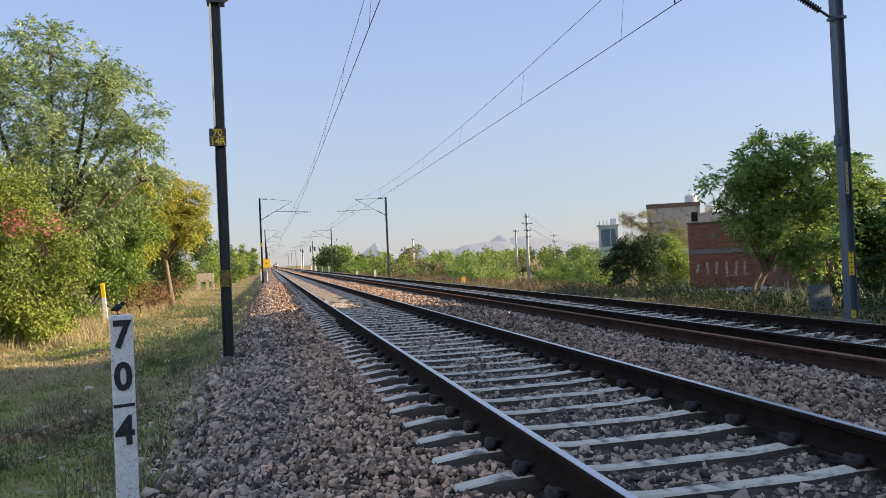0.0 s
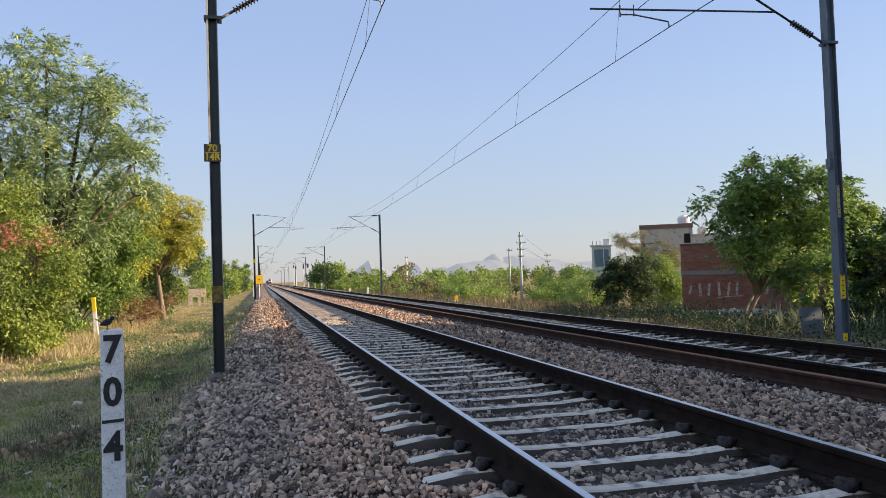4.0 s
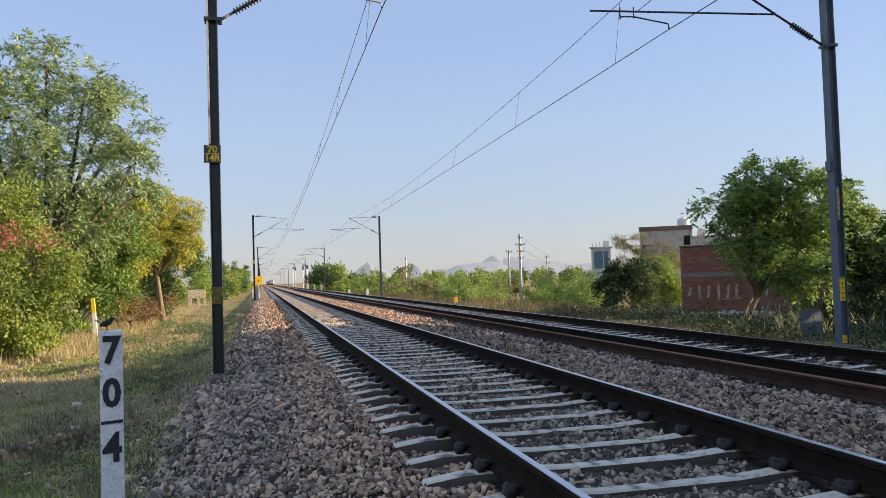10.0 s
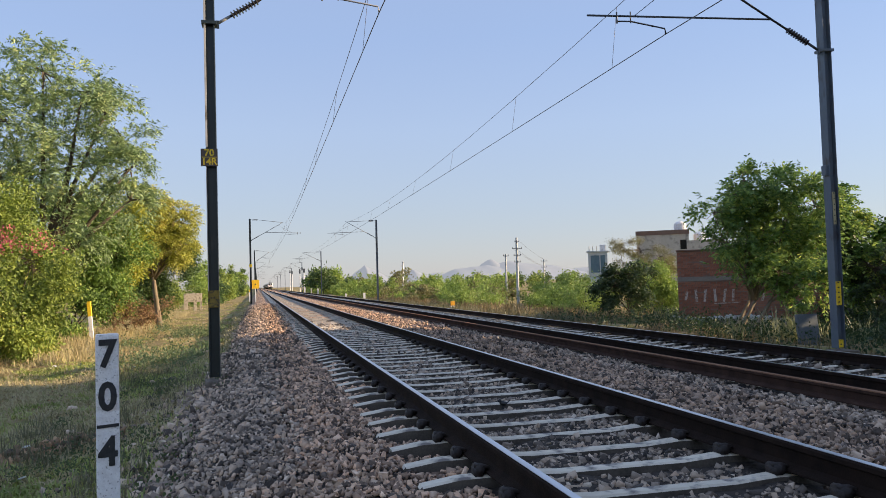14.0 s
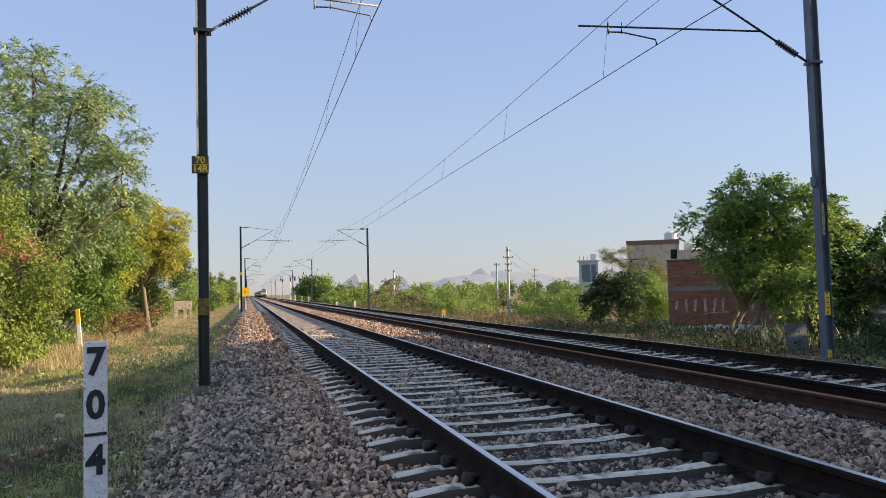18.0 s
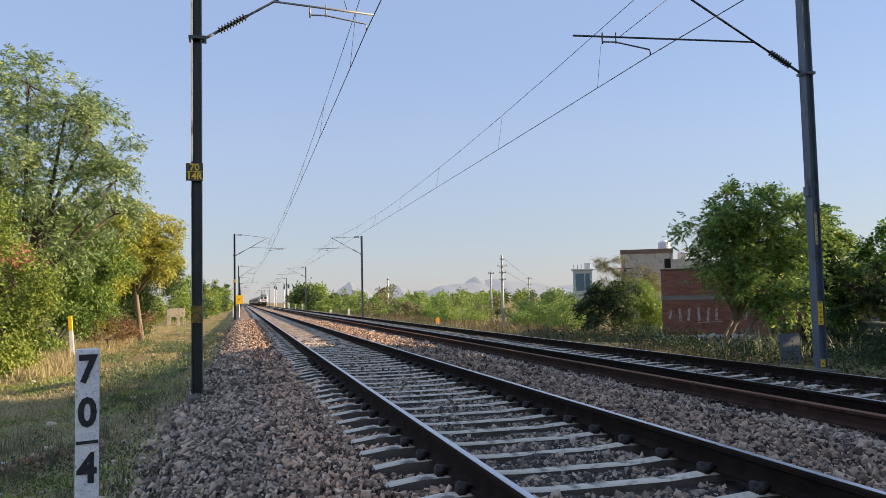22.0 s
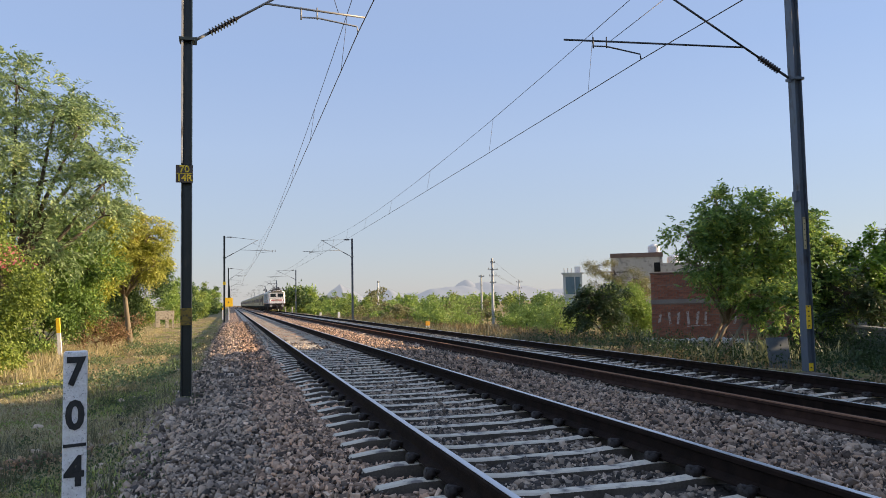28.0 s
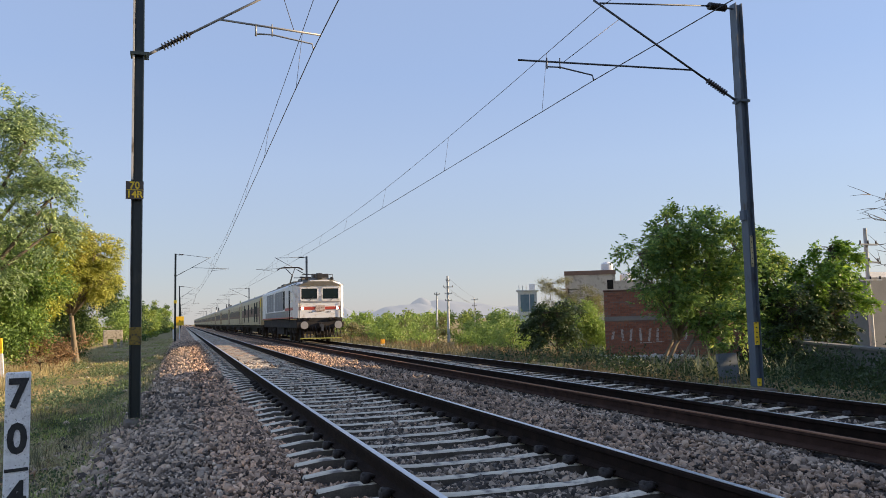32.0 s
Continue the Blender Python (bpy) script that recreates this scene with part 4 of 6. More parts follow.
tree("tree", "bright green tree beside the compound wall", (20.8, 21.5, -1.2), 1.6, 0.09,
     [(0, 0, 3.2, 1.0, 1.3, 1.0), (0.4, 0, 4.35, 0.6, 0.9, 0.75), (0.75, 0, 3.6, 0.6, 0.9, 0.7), (-1.0, 0, 2.7, 1.0, 1.2, 0.8), (0.8, 0, 2.4, 0.8, 1, 0.7)], 1400, 0.15, L_BRIGHT, 43, wide=0.5, pairs=5, frond=0.4)
# added bush: stands for the dark lower crown of the tree behind
bush("dark leaves added for the bright green tree's dark lower crown", (19.2, 20.4, -1.1), [(0, 0, 1.5, 1.2, 1.0, 1.0), (0.9, 0, 2.0, 0.9, 0.9, 0.8), (-0.8, 0, 2.2, 0.9, 0.9, 0.8)], 800, 0.14, L_SHADED, 49, mode="fronds", pairs=5, wide=0.5, frond=0.4)
# unseen trees on the right, added only to shade the ground in view
for j, (x, y, s, mt) in enumerate([(19.8, 10.5, 1.2, L_DARK), (20.6, 12.8, 1.35, L_DARK), (19.0, -1.5, 2.8, L_DARK), (20.5, 2.7, 3.0, L_DARK), (22.0, 6.5, 2.7, L_DARK), (24.5, 9.3, 2.5, L_DARK), (27.5, 11.0, 2.4, L_DARK), (17.0, -6.5, 2.4, L_DARK)]):
    tree("tree", "leafy tree out of view, added to shade the tracks and verges", (x, y, -1.0), 1.4 * s, 0.07 * s,
         [(0, 0, 2.7 * s, 1.5 * s, 1.6 * s, 1.3 * s), (0.4 * s, 0.6 * s, 3.4 * s, 1.2 * s, 1.3 * s, 1.1 * s), (-0.5 * s, -0.7 * s, 3.1 * s, 1.2 * s, 1.3 * s, 1.1 * s), (0, 0, 1.4 * s, 1.3 * s, 1.5 * s, 0.8 * s)], 520 if y < 3 else 420, 0.25 + 0.18 * s, mt, 140 + j, mode="leaves", per=9, spread=0.30, aspect=0.6, group="trees along the compound wall", twigs=40)
bush("dark tangled bush beside the brick hut", (16.85, 33.8, -1.1), [(0, 0, 1.0, 1.25, 1.2, 0.95), (-0.8, -0.2, 1.7, 0.7, 1.0, 0.75), (0.4, -0.2, 2.0, 0.8, 1.0, 0.6), (-0.2, -0.2, 2.3, 0.7, 0.8, 0.45)], 1150, 0.15, L_SHADED, 44, mode="fronds", pairs=4, wide=0.5, frond=0.5)
bush("pale thorny acacia with thin bare branches", (20.0, 40.0, -1.2), [(-0.5, 0, 4.0, 0.8, 1.0, 0.6), (0.7, 0, 3.7, 0.9, 1.0, 0.6), (1.9, 0, 3.3, 0.9, 1.0, 0.5), (0.3, 0, 2.7, 1.2, 1.0, 0.6), (1.6, 0, 2.6, 1.2, 1.0, 0.5), (2.7, 0, 2.8, 0.7, 0.9, 0.5)], 1150, 0.06, L_PALE, 45, per=14, spread=0.11, twigs=420)
bush("light green bush behind the brick hut", (21.2, 38.5, -1.3), [(0, 0, 1.3, 1.3, 1.3, 1.1), (-0.7, 0, 2.2, 0.8, 1.0, 0.8)], 800, 0.15, L_SHRUB, 46, per=12, spread=0.22)
vr = np.random.default_rng(77)
shrubs = []
for y in np.concatenate([np.arange(42, 100, 4.6), np.arange(100, 240, 9)]):
    shrubs.append((16.3 + vr.normal(0, 0.7) + max(0, 60 - y) * 0.06, y + vr.normal(0, 1), (0.45 + 0.0034 * y) * vr.lognormal(0, 0.22)))
    shrubs.append((21.5 + vr.normal(0, 1.4), y + 2 + vr.normal(0, 1), (0.66 + 0.0030 * y) * vr.lognormal(0, 0.2)))
    if y < 150:
        shrubs.append((28.5 + vr.normal(0, 2), y + vr.normal(0, 2), 0.92 + 0.0018 * y + vr.normal(0, 0.15)))
shrubs = [q for q in shrubs if not (q[1] < 76 and abs(q[0] - 0.3375 * q[1]) < 1.5 * q[2] + 0.6)]
for j, (x, y, s) in enumerate(shrubs):
    mt = (L_SHRUB, L_SHRUB, L_PALE, L_SHRUB, L_SHRUB, L_BUSH)[int(vr.integers(0, 6))]
    bush("sprawling green shrub on the far verge", (x, y, -1.25), [(0, 0, 1.0 * s, 1.9 * s, 2.6 * s, 1.1 * s), (0.9, 1.2, 1.7 * s, 1.5 * s, 2.0 * s, 1.1 * s), (-0.9, -1.2, 0.9 * s, 1.4 * s, 1.8 * s, 0.9 * s)], 310 if y < 70 else 150, 0.15 if y < 70 else 0.17 + 0.0013 * y, mt, 250 + j, per=11, spread=0.20, group="verge shrubs", twigs=24)
for j, (x, y, s) in enumerate([(13.8, 172, 1.5), (16, 190, 1.7), (22, 200, 0.95), (30, 215, 0.9), (40, 230, 0.95), (55, 250, 1.0), (75, 270, 1.0), (17, 240, 1.5), (60, 180, 0.85), (48, 150, 0.8), (70, 190, 0.9), (90, 220, 1.0), (105, 230, 1.1), (85, 170, 0.9)]):
    tree("tree", "distant rounded green tree beyond the scrub", (x, y, -1.5), 1.6 * s, 0.16, [(0, 0, 2.6 * s, 2.0 * s, 2.0 * s, 1.5 * s), (1.4, 0, 3.0 * s, 1.4 * s, 1.4 * s, 1.1 * s), (-1.5, 0, 2.6 * s, 1.4 * s, 1.4 * s, 1.1 * s)], 210, 0.6, (L_DARK, L_SHRUB)[j % 2], 340 + j, mode="leaves", per=10, spread=0.45, group="distant trees", twigs=20)

# ---- buildings, walls, poles, hills ----


def brick_material():
    m = bpy.data.materials.new("brick_courses")
    m.use_nodes = True
    n, l = m.node_tree.nodes, m.node_tree.links
    b = n["Principled BSDF"]
    co, mp = n.new("ShaderNodeTexCoord"), n.new("ShaderNodeMapping")
    mp.inputs["Rotation"].default_value = (radians(90), 0, 0)
    l.new(co.outputs["Object"], mp.inputs[0])
    br = n.new("ShaderNodeTexBrick")
    br.inputs["Color1"].default_value, br.inputs["Color2"].default_value = (0.42, 0.165, 0.10, 1), (0.27, 0.115, 0.08, 1)
    br.inputs["Mortar"].default_value = (0.22, 0.19, 0.16, 1)
    for k, v in (("Scale", 1.0), ("Mortar Size", 0.008), ("Brick Width", 0.235), ("Row Height", 0.082), ("Mortar Smooth", 0.2)):
        br.inputs[k].default_value = v
    l.new(mp.outputs[0], br.inputs["Vector"])
    ns = n.new("ShaderNodeTexNoise")
    ns.inputs["Scale"].default_value, ns.inputs["Detail"].default_value = 2.2, 6
    l.new(co.outputs["Object"], ns.inputs["Vector"])
    mr = n.new("ShaderNodeMapRange")
    mr.inputs[1].default_value, mr.inputs[2].default_value, mr.inputs[4].default_value = 0.42, 0.68, 0.75
    l.new(ns.outputs[0], mr.inputs[0])
    mx = n.new("ShaderNodeMix")
    mx.data_type = "RGBA"
    l.new(mr.outputs[0], mx.inputs[0])
    l.new(br.outputs[0], mx.inputs[6])
    mx.inputs[7].default_value = (0.18, 0.125, 0.10, 1)
    l.new(mx.outputs[2], b.inputs["Base Color"])
    b.inputs["Roughness"].default_value = 0.95
    bp = n.new("ShaderNodeBump")
    bp.invert = True
    bp.inputs["Strength"].default_value, bp.inputs["Distance"].default_value = 0.6, 0.012
    l.new(br.outputs["Fac"], bp.inputs["Height"])
    l.new(bp.outputs[0], b.inputs["Normal"])
    return m


M_COURSES = brick_material()
M_GLASS = bpy.data.materials.new("window_glass")
M_GLASS.use_nodes = True
g = M_GLASS.node_tree.nodes["Principled BSDF"]
g.inputs["Base Color"].default_value, g.inputs["Roughness"].default_value, g.inputs["Metallic"].default_value = (0.015, 0.025, 0.03, 1), 0.12, 0.0
M_DARK = surf("dark_opening", (0.01, 0.01, 0.01), (0.025, 0.024, 0.022), 3, 0.9, 0.0, 30)
M_ADOBE = surf("parapet_brown", (0.15, 0.10, 0.08), (0.22, 0.15, 0.12), 2, 0.95, 0.2, 20)
M_CHALK = surf("lime_wash", (0.38, 0.31, 0.27), (0.68, 0.60, 0.53), 9, 0.95, 0.2, 50, spot=(0.22, 0.10, 0.07), spot_amt=0.45)

hut = thing("brick_hut", "unplastered red brick hut with white scrawled marks", "hut", pose(15.72, 27.4, -0.95, 0, 0, -31))
for sx_, sy_, px_, py_ in ((6.2, 0.24, 3.1, 0.12), (0.24, 4, 0.12, 2.24), (0.24, 4, 6.08, 2.24), (5.72, 0.24, 3.1, 4.12)):
    part("wall", geo(M_COURSES, box(sx_, sy_, 2.9, pose(px_, py_, 1.45))), hut)
part("lintel_band", geo(surf("band_concrete", (0.20, 0.165, 0.14), (0.30, 0.26, 0.225), 1.5, 0.95, 0.3, 20), box(6.22, 0.03, 0.17, pose(3.1, -0.012, 1.83)), bevel=0.004), hut, "grey concrete band")
part("roof_slab", geo(M_ADOBE, box(6.26, 4.3, 0.06, pose(3.1, 2.1, 2.93)), bevel=0.02), hut, "thin weathered concrete roof slab")
part("plinth", geo(M_PLASTER, box(6.3, 0.08, 0.35, pose(3.1, -0.042, 0.12)), bevel=0.02), hut, "crumbling plaster plinth")
for x, h, lean in ((0.30, 0.34, 12), (0.66, 0.46, -4), (0.98, 0.48, 6), (1.34, 0.50, -3), (1.68, 0.50, 9), (1.98, 0.46, 4), (3.05, 0.48, 14)):
    part("paint_mark", geo(M_CHALK, box(0.09, 0.006, h, pose(x, -0.015, 1.19, 0, lean, 0)), bevel=0.002), hut, "worn white painted bar")
part("paint_mark", geo(M_CHALK, box(0.9, 0.006, 0.035, pose(1.75, -0.0155, 0.90, 0, -3, 0)), bevel=0.002), hut, "worn white painted bar")

rb = np.random.default_rng(91)
heap = []
for k in range(46):
    s = rb.uniform(0.07, 0.2)
    u = rb.uniform(-0.2, 3.4)
    heap.append(box(s * rb.uniform(0.9, 1.7), s, s * rb.uniform(0.5, 0.9), pose(u, -0.2 - abs(rb.normal(0, 0.16)), 0.30 + rb.uniform(0, 0.10), rb.uniform(-25, 25), rb.uniform(-25, 25), rb.uniform(0, 90))))
thing("rubble", "broken pale plaster rubble at the foot of the brick hut", "rubble", pose(15.72, 27.4, -0.95, 0, 0, -31), kind="stuff", data=geo(M_PALE, *heap, bevel=0.012, name="rubble"))

BRICK = geo(M_BRICK, box(0.222, 0.016, 0.070), bevel=0.0, name="brick")
hb = np.random.default_rng(81)
for row in range(34):
    z = 0.345 + row * 0.082
    if 1.70 < z < 1.96 or z > 2.84:
        continue
    for col in range(10):
        x = 0.12 + col * 0.235 + (0.1175 if row % 2 else 0.0)
        if hb.uniform() > 0.04:
            part("brick", BRICK, hut, m=pose(x, -0.0015 + hb.normal(0, 0.0012), z, hb.normal(0, 0.6), 0, hb.normal(0, 0.5)))

house = thing("house", "flat-roofed pale plastered house with a brick parapet and roof tanks", "house", pose(33.85, 66, -1.7, 0, 0, -29))
M_WARMWALL = surf("warm_pale_plaster", (0.36, 0.325, 0.27), (0.54, 0.50, 0.43), 0.7, 0.92, 0.3, 12, spot=(0.24, 0.22, 0.20), spot_amt=0.3)
part("wall", geo(M_WARMWALL, box(4.6, 7, 6.45, pose(2.3, 3.5, 3.225))), house)
part("parapet", geo(M_ADOBE, box(4.7, 0.24, 0.40, pose(2.3, 0.07, 6.65)), box(0.2, 6.8, 0.40, pose(0.09, 3.6, 6.65)), box(0.2, 6.8, 0.40, pose(4.51, 3.6, 6.65))), house, "reddish brown brick parapet")
part("wing", geo(M_WARMWALL, box(3.0, 6, 5.4, pose(6.1, 3.0, 2.7))), house)
part("wing_parapet", geo(M_WARMWALL, box(3.06, 0.16, 0.45, pose(6.1, 0.07, 5.62)), box(0.16, 5.6, 0.45, pose(7.5, 3.0, 5.62))), house)
part("opening", geo(M_DARK, box(0.55, 0.05, 0.85, pose(4.12, -0.01, 5.5))), house, "dark stairhead opening")
for x, z in ((3.9, 6.9), (5.6, 5.85)):
    tk = part("water_tank", geo(M_WHITE, rod((x, 1.2, z - 0.35), (x, 1.2, z + 0.55), 0.55, n=20), rod((x, 1.2, z + 0.55), (x, 1.2, z + 0.75), 0.55, 0.22, n=20), smooth=False), house, "white plastic water tank")
part("mast_rod", geo(M_TUBE, rod((5.9, 1, 5.6), (5.9, 1, 7.3), 0.03)), house)

booth = thing("watch_booth", "small white booth on a tall base with a blue glazed window", "booth", pose(26.4, 60, -1.6, 0, 0, -25))
part("base", geo(surf("pale_blue_wash", (0.36, 0.42, 0.44), (0.50, 0.55, 0.56), 1.5, 0.9, 0.2, 20), box(1.35, 1.4, 2.7, pose(0.8, 0.7, 1.35))), booth)
for bx_ in ((0.2, 0.1, 2.0, 0.1, 0.05, 3.7), (0.2, 0.1, 2.0, 1.45, 0.05, 3.7), (1.15, 0.1, 0.25, 0.775, 0.05, 4.58), (1.15, 0.1, 0.35, 0.775, 0.05, 2.87), (1.55, 0.1, 2.0, 0.775, 1.35, 3.7), (0.1, 1.2, 2.0, 0.05, 0.7, 3.7), (0.1, 1.2, 2.0, 1.5, 0.7, 3.7)):
    part("wall", geo(M_PALE, box(bx_[0], bx_[1], bx_[2], pose(*bx_[3:]))), booth)
w = part("window_pane", geo(surf("blue_glazing", (0.07, 0.13, 0.17), (0.12, 0.20, 0.24), 2, 0.2, 0.0, 20), box(1.15, 0.03, 1.42, pose(0.775, 0.06, 3.75))), booth, "blue-green glass pane")
part("mullion", geo(M_PALE, box(0.06, 0.04, 1.42, pose(0.95, 0.03, 3.75))), w)
part("roof_slab", geo(M_PALE, box(1.8, 1.6, 0.12, pose(0.775, 0.7, 4.76)), bevel=0.02), booth)
for x in (0.1, 0.4, 0.7):
    part("rail_post", geo(M_PALE, rod((x, 0.1, 4.8), (x, 0.1, 5.2), 0.035)), booth)
part("roof_tank", geo(M_WHITE, box(0.5, 0.5, 0.5, pose(1.2, 0.5, 5.07)), bevel=0.03), booth)

far_house = thing("house", "pale grey flat-roofed house behind the trees", "house", pose(42.6, 40, -1.6))
part("wall", geo(surf("far_house_plaster", (0.15, 0.15, 0.145), (0.22, 0.22, 0.21), 0.8, 0.9, 0.25, 12), box(9, 7, 4.7, pose(4.5, 3.5, 2.35))), far_house)
part("parapet", geo(M_WHITE, box(9.2, 0.2, 0.35, pose(4.5, 0.09, 4.85))), far_house)
part("door", geo(M_DARK, box(1.0, 0.06, 2.0, pose(5.2, -0.02, 2.2))), far_house)

# compound wall with a light coping, running back to the right of the hut
cw = thing("compound_wall", "grey plastered compound wall with a pale coping", "wall", pose(0, 0, 0))
a, b = Vector((14.2, 10.8, -1.3)), Vector((21.5, 26.8, -1.5))
ang = math.degrees(atan2(b.y - a.y, b.x - a.x))
L = (b - a).length
part("wall", geo(surf("wall_plaster_grey", (0.11, 0.115, 0.11), (0.20, 0.20, 0.19), 0.9, 0.95, 0.3, 14, spot=(0.12, 0.13, 0.10), spot_amt=0.4), box(L, 0.22, 1.45, pose(L / 2, 0, 0.6))), cw, m=pose(a.x, a.y, a.z, 0, 0, ang))
part("coping", geo(surf("coping_dull", (0.15, 0.145, 0.13), (0.26, 0.25, 0.225), 1.5, 0.95, 0.3, 20), box(L, 0.32, 0.07, pose(L / 2, 0, 1.36)), bevel=0.015), cw, "dull grey concrete coping", pose(a.x, a.y, a.z, 0, 0, ang))
slab = thing("concrete_slab", "pale grey concrete slab leaning among weeds", "slab", pose(13.2, 16.85, -0.85, -8, 0, 4), data=geo(surf("slab_blue_grey", (0.11, 0.125, 0.13), (0.17, 0.19, 0.20), 2, 0.9, 0.3, 30), box(0.62, 0.08, 1.0, pose(0, 0, 0.35)), bevel=0.012))
M_CREAM = surf("old_cream_plaster", (0.36, 0.31, 0.23), (0.52, 0.46, 0.35), 2, 0.95, 0.4, 20, spot=(0.24, 0.20, 0.15), spot_amt=0.4)
wf = thing("wall_fragment", "broken cream plastered masonry wall standing in grass", "wall", pose(-6.9, 80, -1.05, 0, 0, 6))
part("wall_top", geo(M_CREAM, box(1.7, 0.35, 0.85, pose(0.75, 0, 1.275)), bevel=0.05), wf)
for x, w in ((0.1, 0.4), (0.95, 0.3), (1.5, 0.2)):
    part("pier", geo(M_CREAM, box(w, 0.33, 0.85, pose(x, 0, 0.425)), bevel=0.02), wf)


def pole(at, h, label, arms=(), r=0.13, mat=None):
    t = thing("utility_pole", label, "utility pole", pose(*at), "utility poles")
    part("post", geo(mat or M_PALE, rod((0, 0, -0.3), (0, 0, h), r, r * 0.62, 10)), t)
    for z, w in arms:
        part("crossarm", geo(M_STEEL, box(w, 0.07, 0.07, pose(0, -r, z)), bevel=0.006), t)
        for s in (-1, 0, 1):
            part("insulator", geo(M_PORC, rod((s * w * 0.44, -r, z + 0.03), (s * w * 0.44, -r, z + 0.16), 0.04, 0.025)), t)
    return t


pole((26.35, 78, -1.6), 7.05, "grey concrete utility pole with crossarms above the scrub", ((6.6, 0.5), (5.9, 1.1), (5.2, 0.8), (4.5, 0.7)), 0.17)
pole((25.6, 79.5, -1.6), 5.4, "grey concrete stay pole next to the utility pole", ((5.2, 0.6),), 0.13)
pole((20.1, 110, -1.4), 5.5, "thin pale concrete pole in the scrub", ((5.3, 0.3),), 0.16, M_WHITE)
pole((41.3, 110, -1.8), 5.8, "thin pale concrete pole in the scrub", ((5.5, 1.0), (4.6, 0.8)), 0.13)
pole((25.5, 24, -1.4), 5.6, "pale concrete utility pole with crossarms and cut-out fuses", ((4.95, 0.9), (4.25, 1.0), (3.55, 1.1)), 0.11)
uw = thing("utility_wires", "thin drooping wires between utility poles", "overhead wires")
for dz, dx in ((5.0, 0.4), (4.3, -0.4), (4.0, 0.3)):
    pts = [(26.35 + dx + (41.3 - 26.35) * u, 78 + 32 * u, dz - 1.2 * u - 0.5 * 4 * u * (1 - u) * 0.35) for u in np.linspace(0, 1, 9)]
    part("wire", tubes("wire", [sweep(pts, 0.012, 4)], M_WIRE), uw)


bare = thing("bare_tree", "leafless tree with thin pale branches over the compound wall", "tree", pose(22.1, 17.5, -1.2))
part("trunk", tubes("trunk", [sweep([(0, 0, -0.2), (0.05, 0, 1.5), (-0.1, 0.1, 3.2), (-0.3, 0.1, 5.0)], [0.12, 0.10, 0.07, 0.04], 8)], M_BARK), bare)
br = np.random.default_rng(91)
for k in range(9):
    z0 = 2.4 + 0.32 * k
    q = Vector((-0.1 - 0.04 * k, 0.1, z0))
    a = br.uniform(2.2, 4.0)
    pts = [q]
    for m in range(5):
        pts.append(pts[-1] + Vector((cos(a) * 0.42, sin(a) * 0.35, br.uniform(0.05, 0.32))))
        a += br.normal(0, 0.3)
    tw = [sweep(pts, [0.035, 0.028, 0.02, 0.014, 0.01, 0.006], 5)]
    for m in range(1, 6):
        for e in range(2):
            d = Vector((br.normal(-0.25, 0.25), br.normal(0, 0.25), br.normal(0.12, 0.2)))
            tw.append(sweep([pts[m], pts[m] + d * 0.6, pts[m] + d * 1.3 + Vector((0, 0, -0.04))], [0.012, 0.008, 0.004], 4))
    part("branch", tubes("branch", tw, M_BARK), bare)
for x, y, h in ((12.2, 215, 6.5), (13.5, 262, 7.0), (12.6, 300, 7.5), (15.5, 285, 8.5), (17.0, 330, 9.0), (14.2, 360, 9.0), (19.5, 310, 8.0)):
    t = thing("signal_post", "slim pale signal post beside the far track", "signal post", pose(x, y, -0.9), "distant signal posts")
    part("post", geo(M_WHITE, rod((0, 0, -0.2), (0, 0, h), 0.13, 0.09, 8)), t)
    part("head", geo(M_TUBE, box(0.5, 0.25, 1.1, pose(0, -0.1, h - 0.4)), bevel=0.04), t)


def marker(at, h, r, cap, label, mats):
    t = thing("marker_post", label, "marker post", pose(*at), "marker posts")
    part("post", geo(mats[0], box(r * 2, r * 2, h - cap, pose(0, 0, (h - cap) / 2 - 0.1)), bevel=0.01), t)
    part("cap", geo(mats[1], box(r * 2.02, r * 2.02, cap, pose(0, 0, h - cap / 2 - 0.1)), bevel=0.012), t, "painted top")
    return t


M_ORANGE = surf("orange_paint", (0.72, 0.30, 0.02), (0.85, 0.42, 0.03), 9, 0.6, 0.15, 60)
marker((-6.78, 35.5, -0.98), 1.75, 0.075, 0.62, "white post with a yellow-orange painted top in grass", (M_WHITE, M_YELLOW)).rotation_euler = (0, radians(-4), 0)
marker((13.1, 53, -0.75), 0.55, 0.13, 0.3, "short yellow marker stone on the far verge", (M_WHITE, M_ORANGE))
for x, y, h in ((11.6, 88, 0.9), (11.2, 152, 1.3), (11.5, 176, 1.3), (11.8, 205, 1.5), (11.3, 104, 0.7)):
    marker((x, y, -0.7), h, 0.12, 0.25, "short white marker stone beside the far track", (M_WHITE, M_WHITE))
for x, y, h in ((-0.9, 92, 1.5), (-1.0, 118, 1.2)):
    marker((x, y, -0.6), h, 0.09, 0.25, "white marker post beside the ballast", (M_WHITE, M_YELLOW))


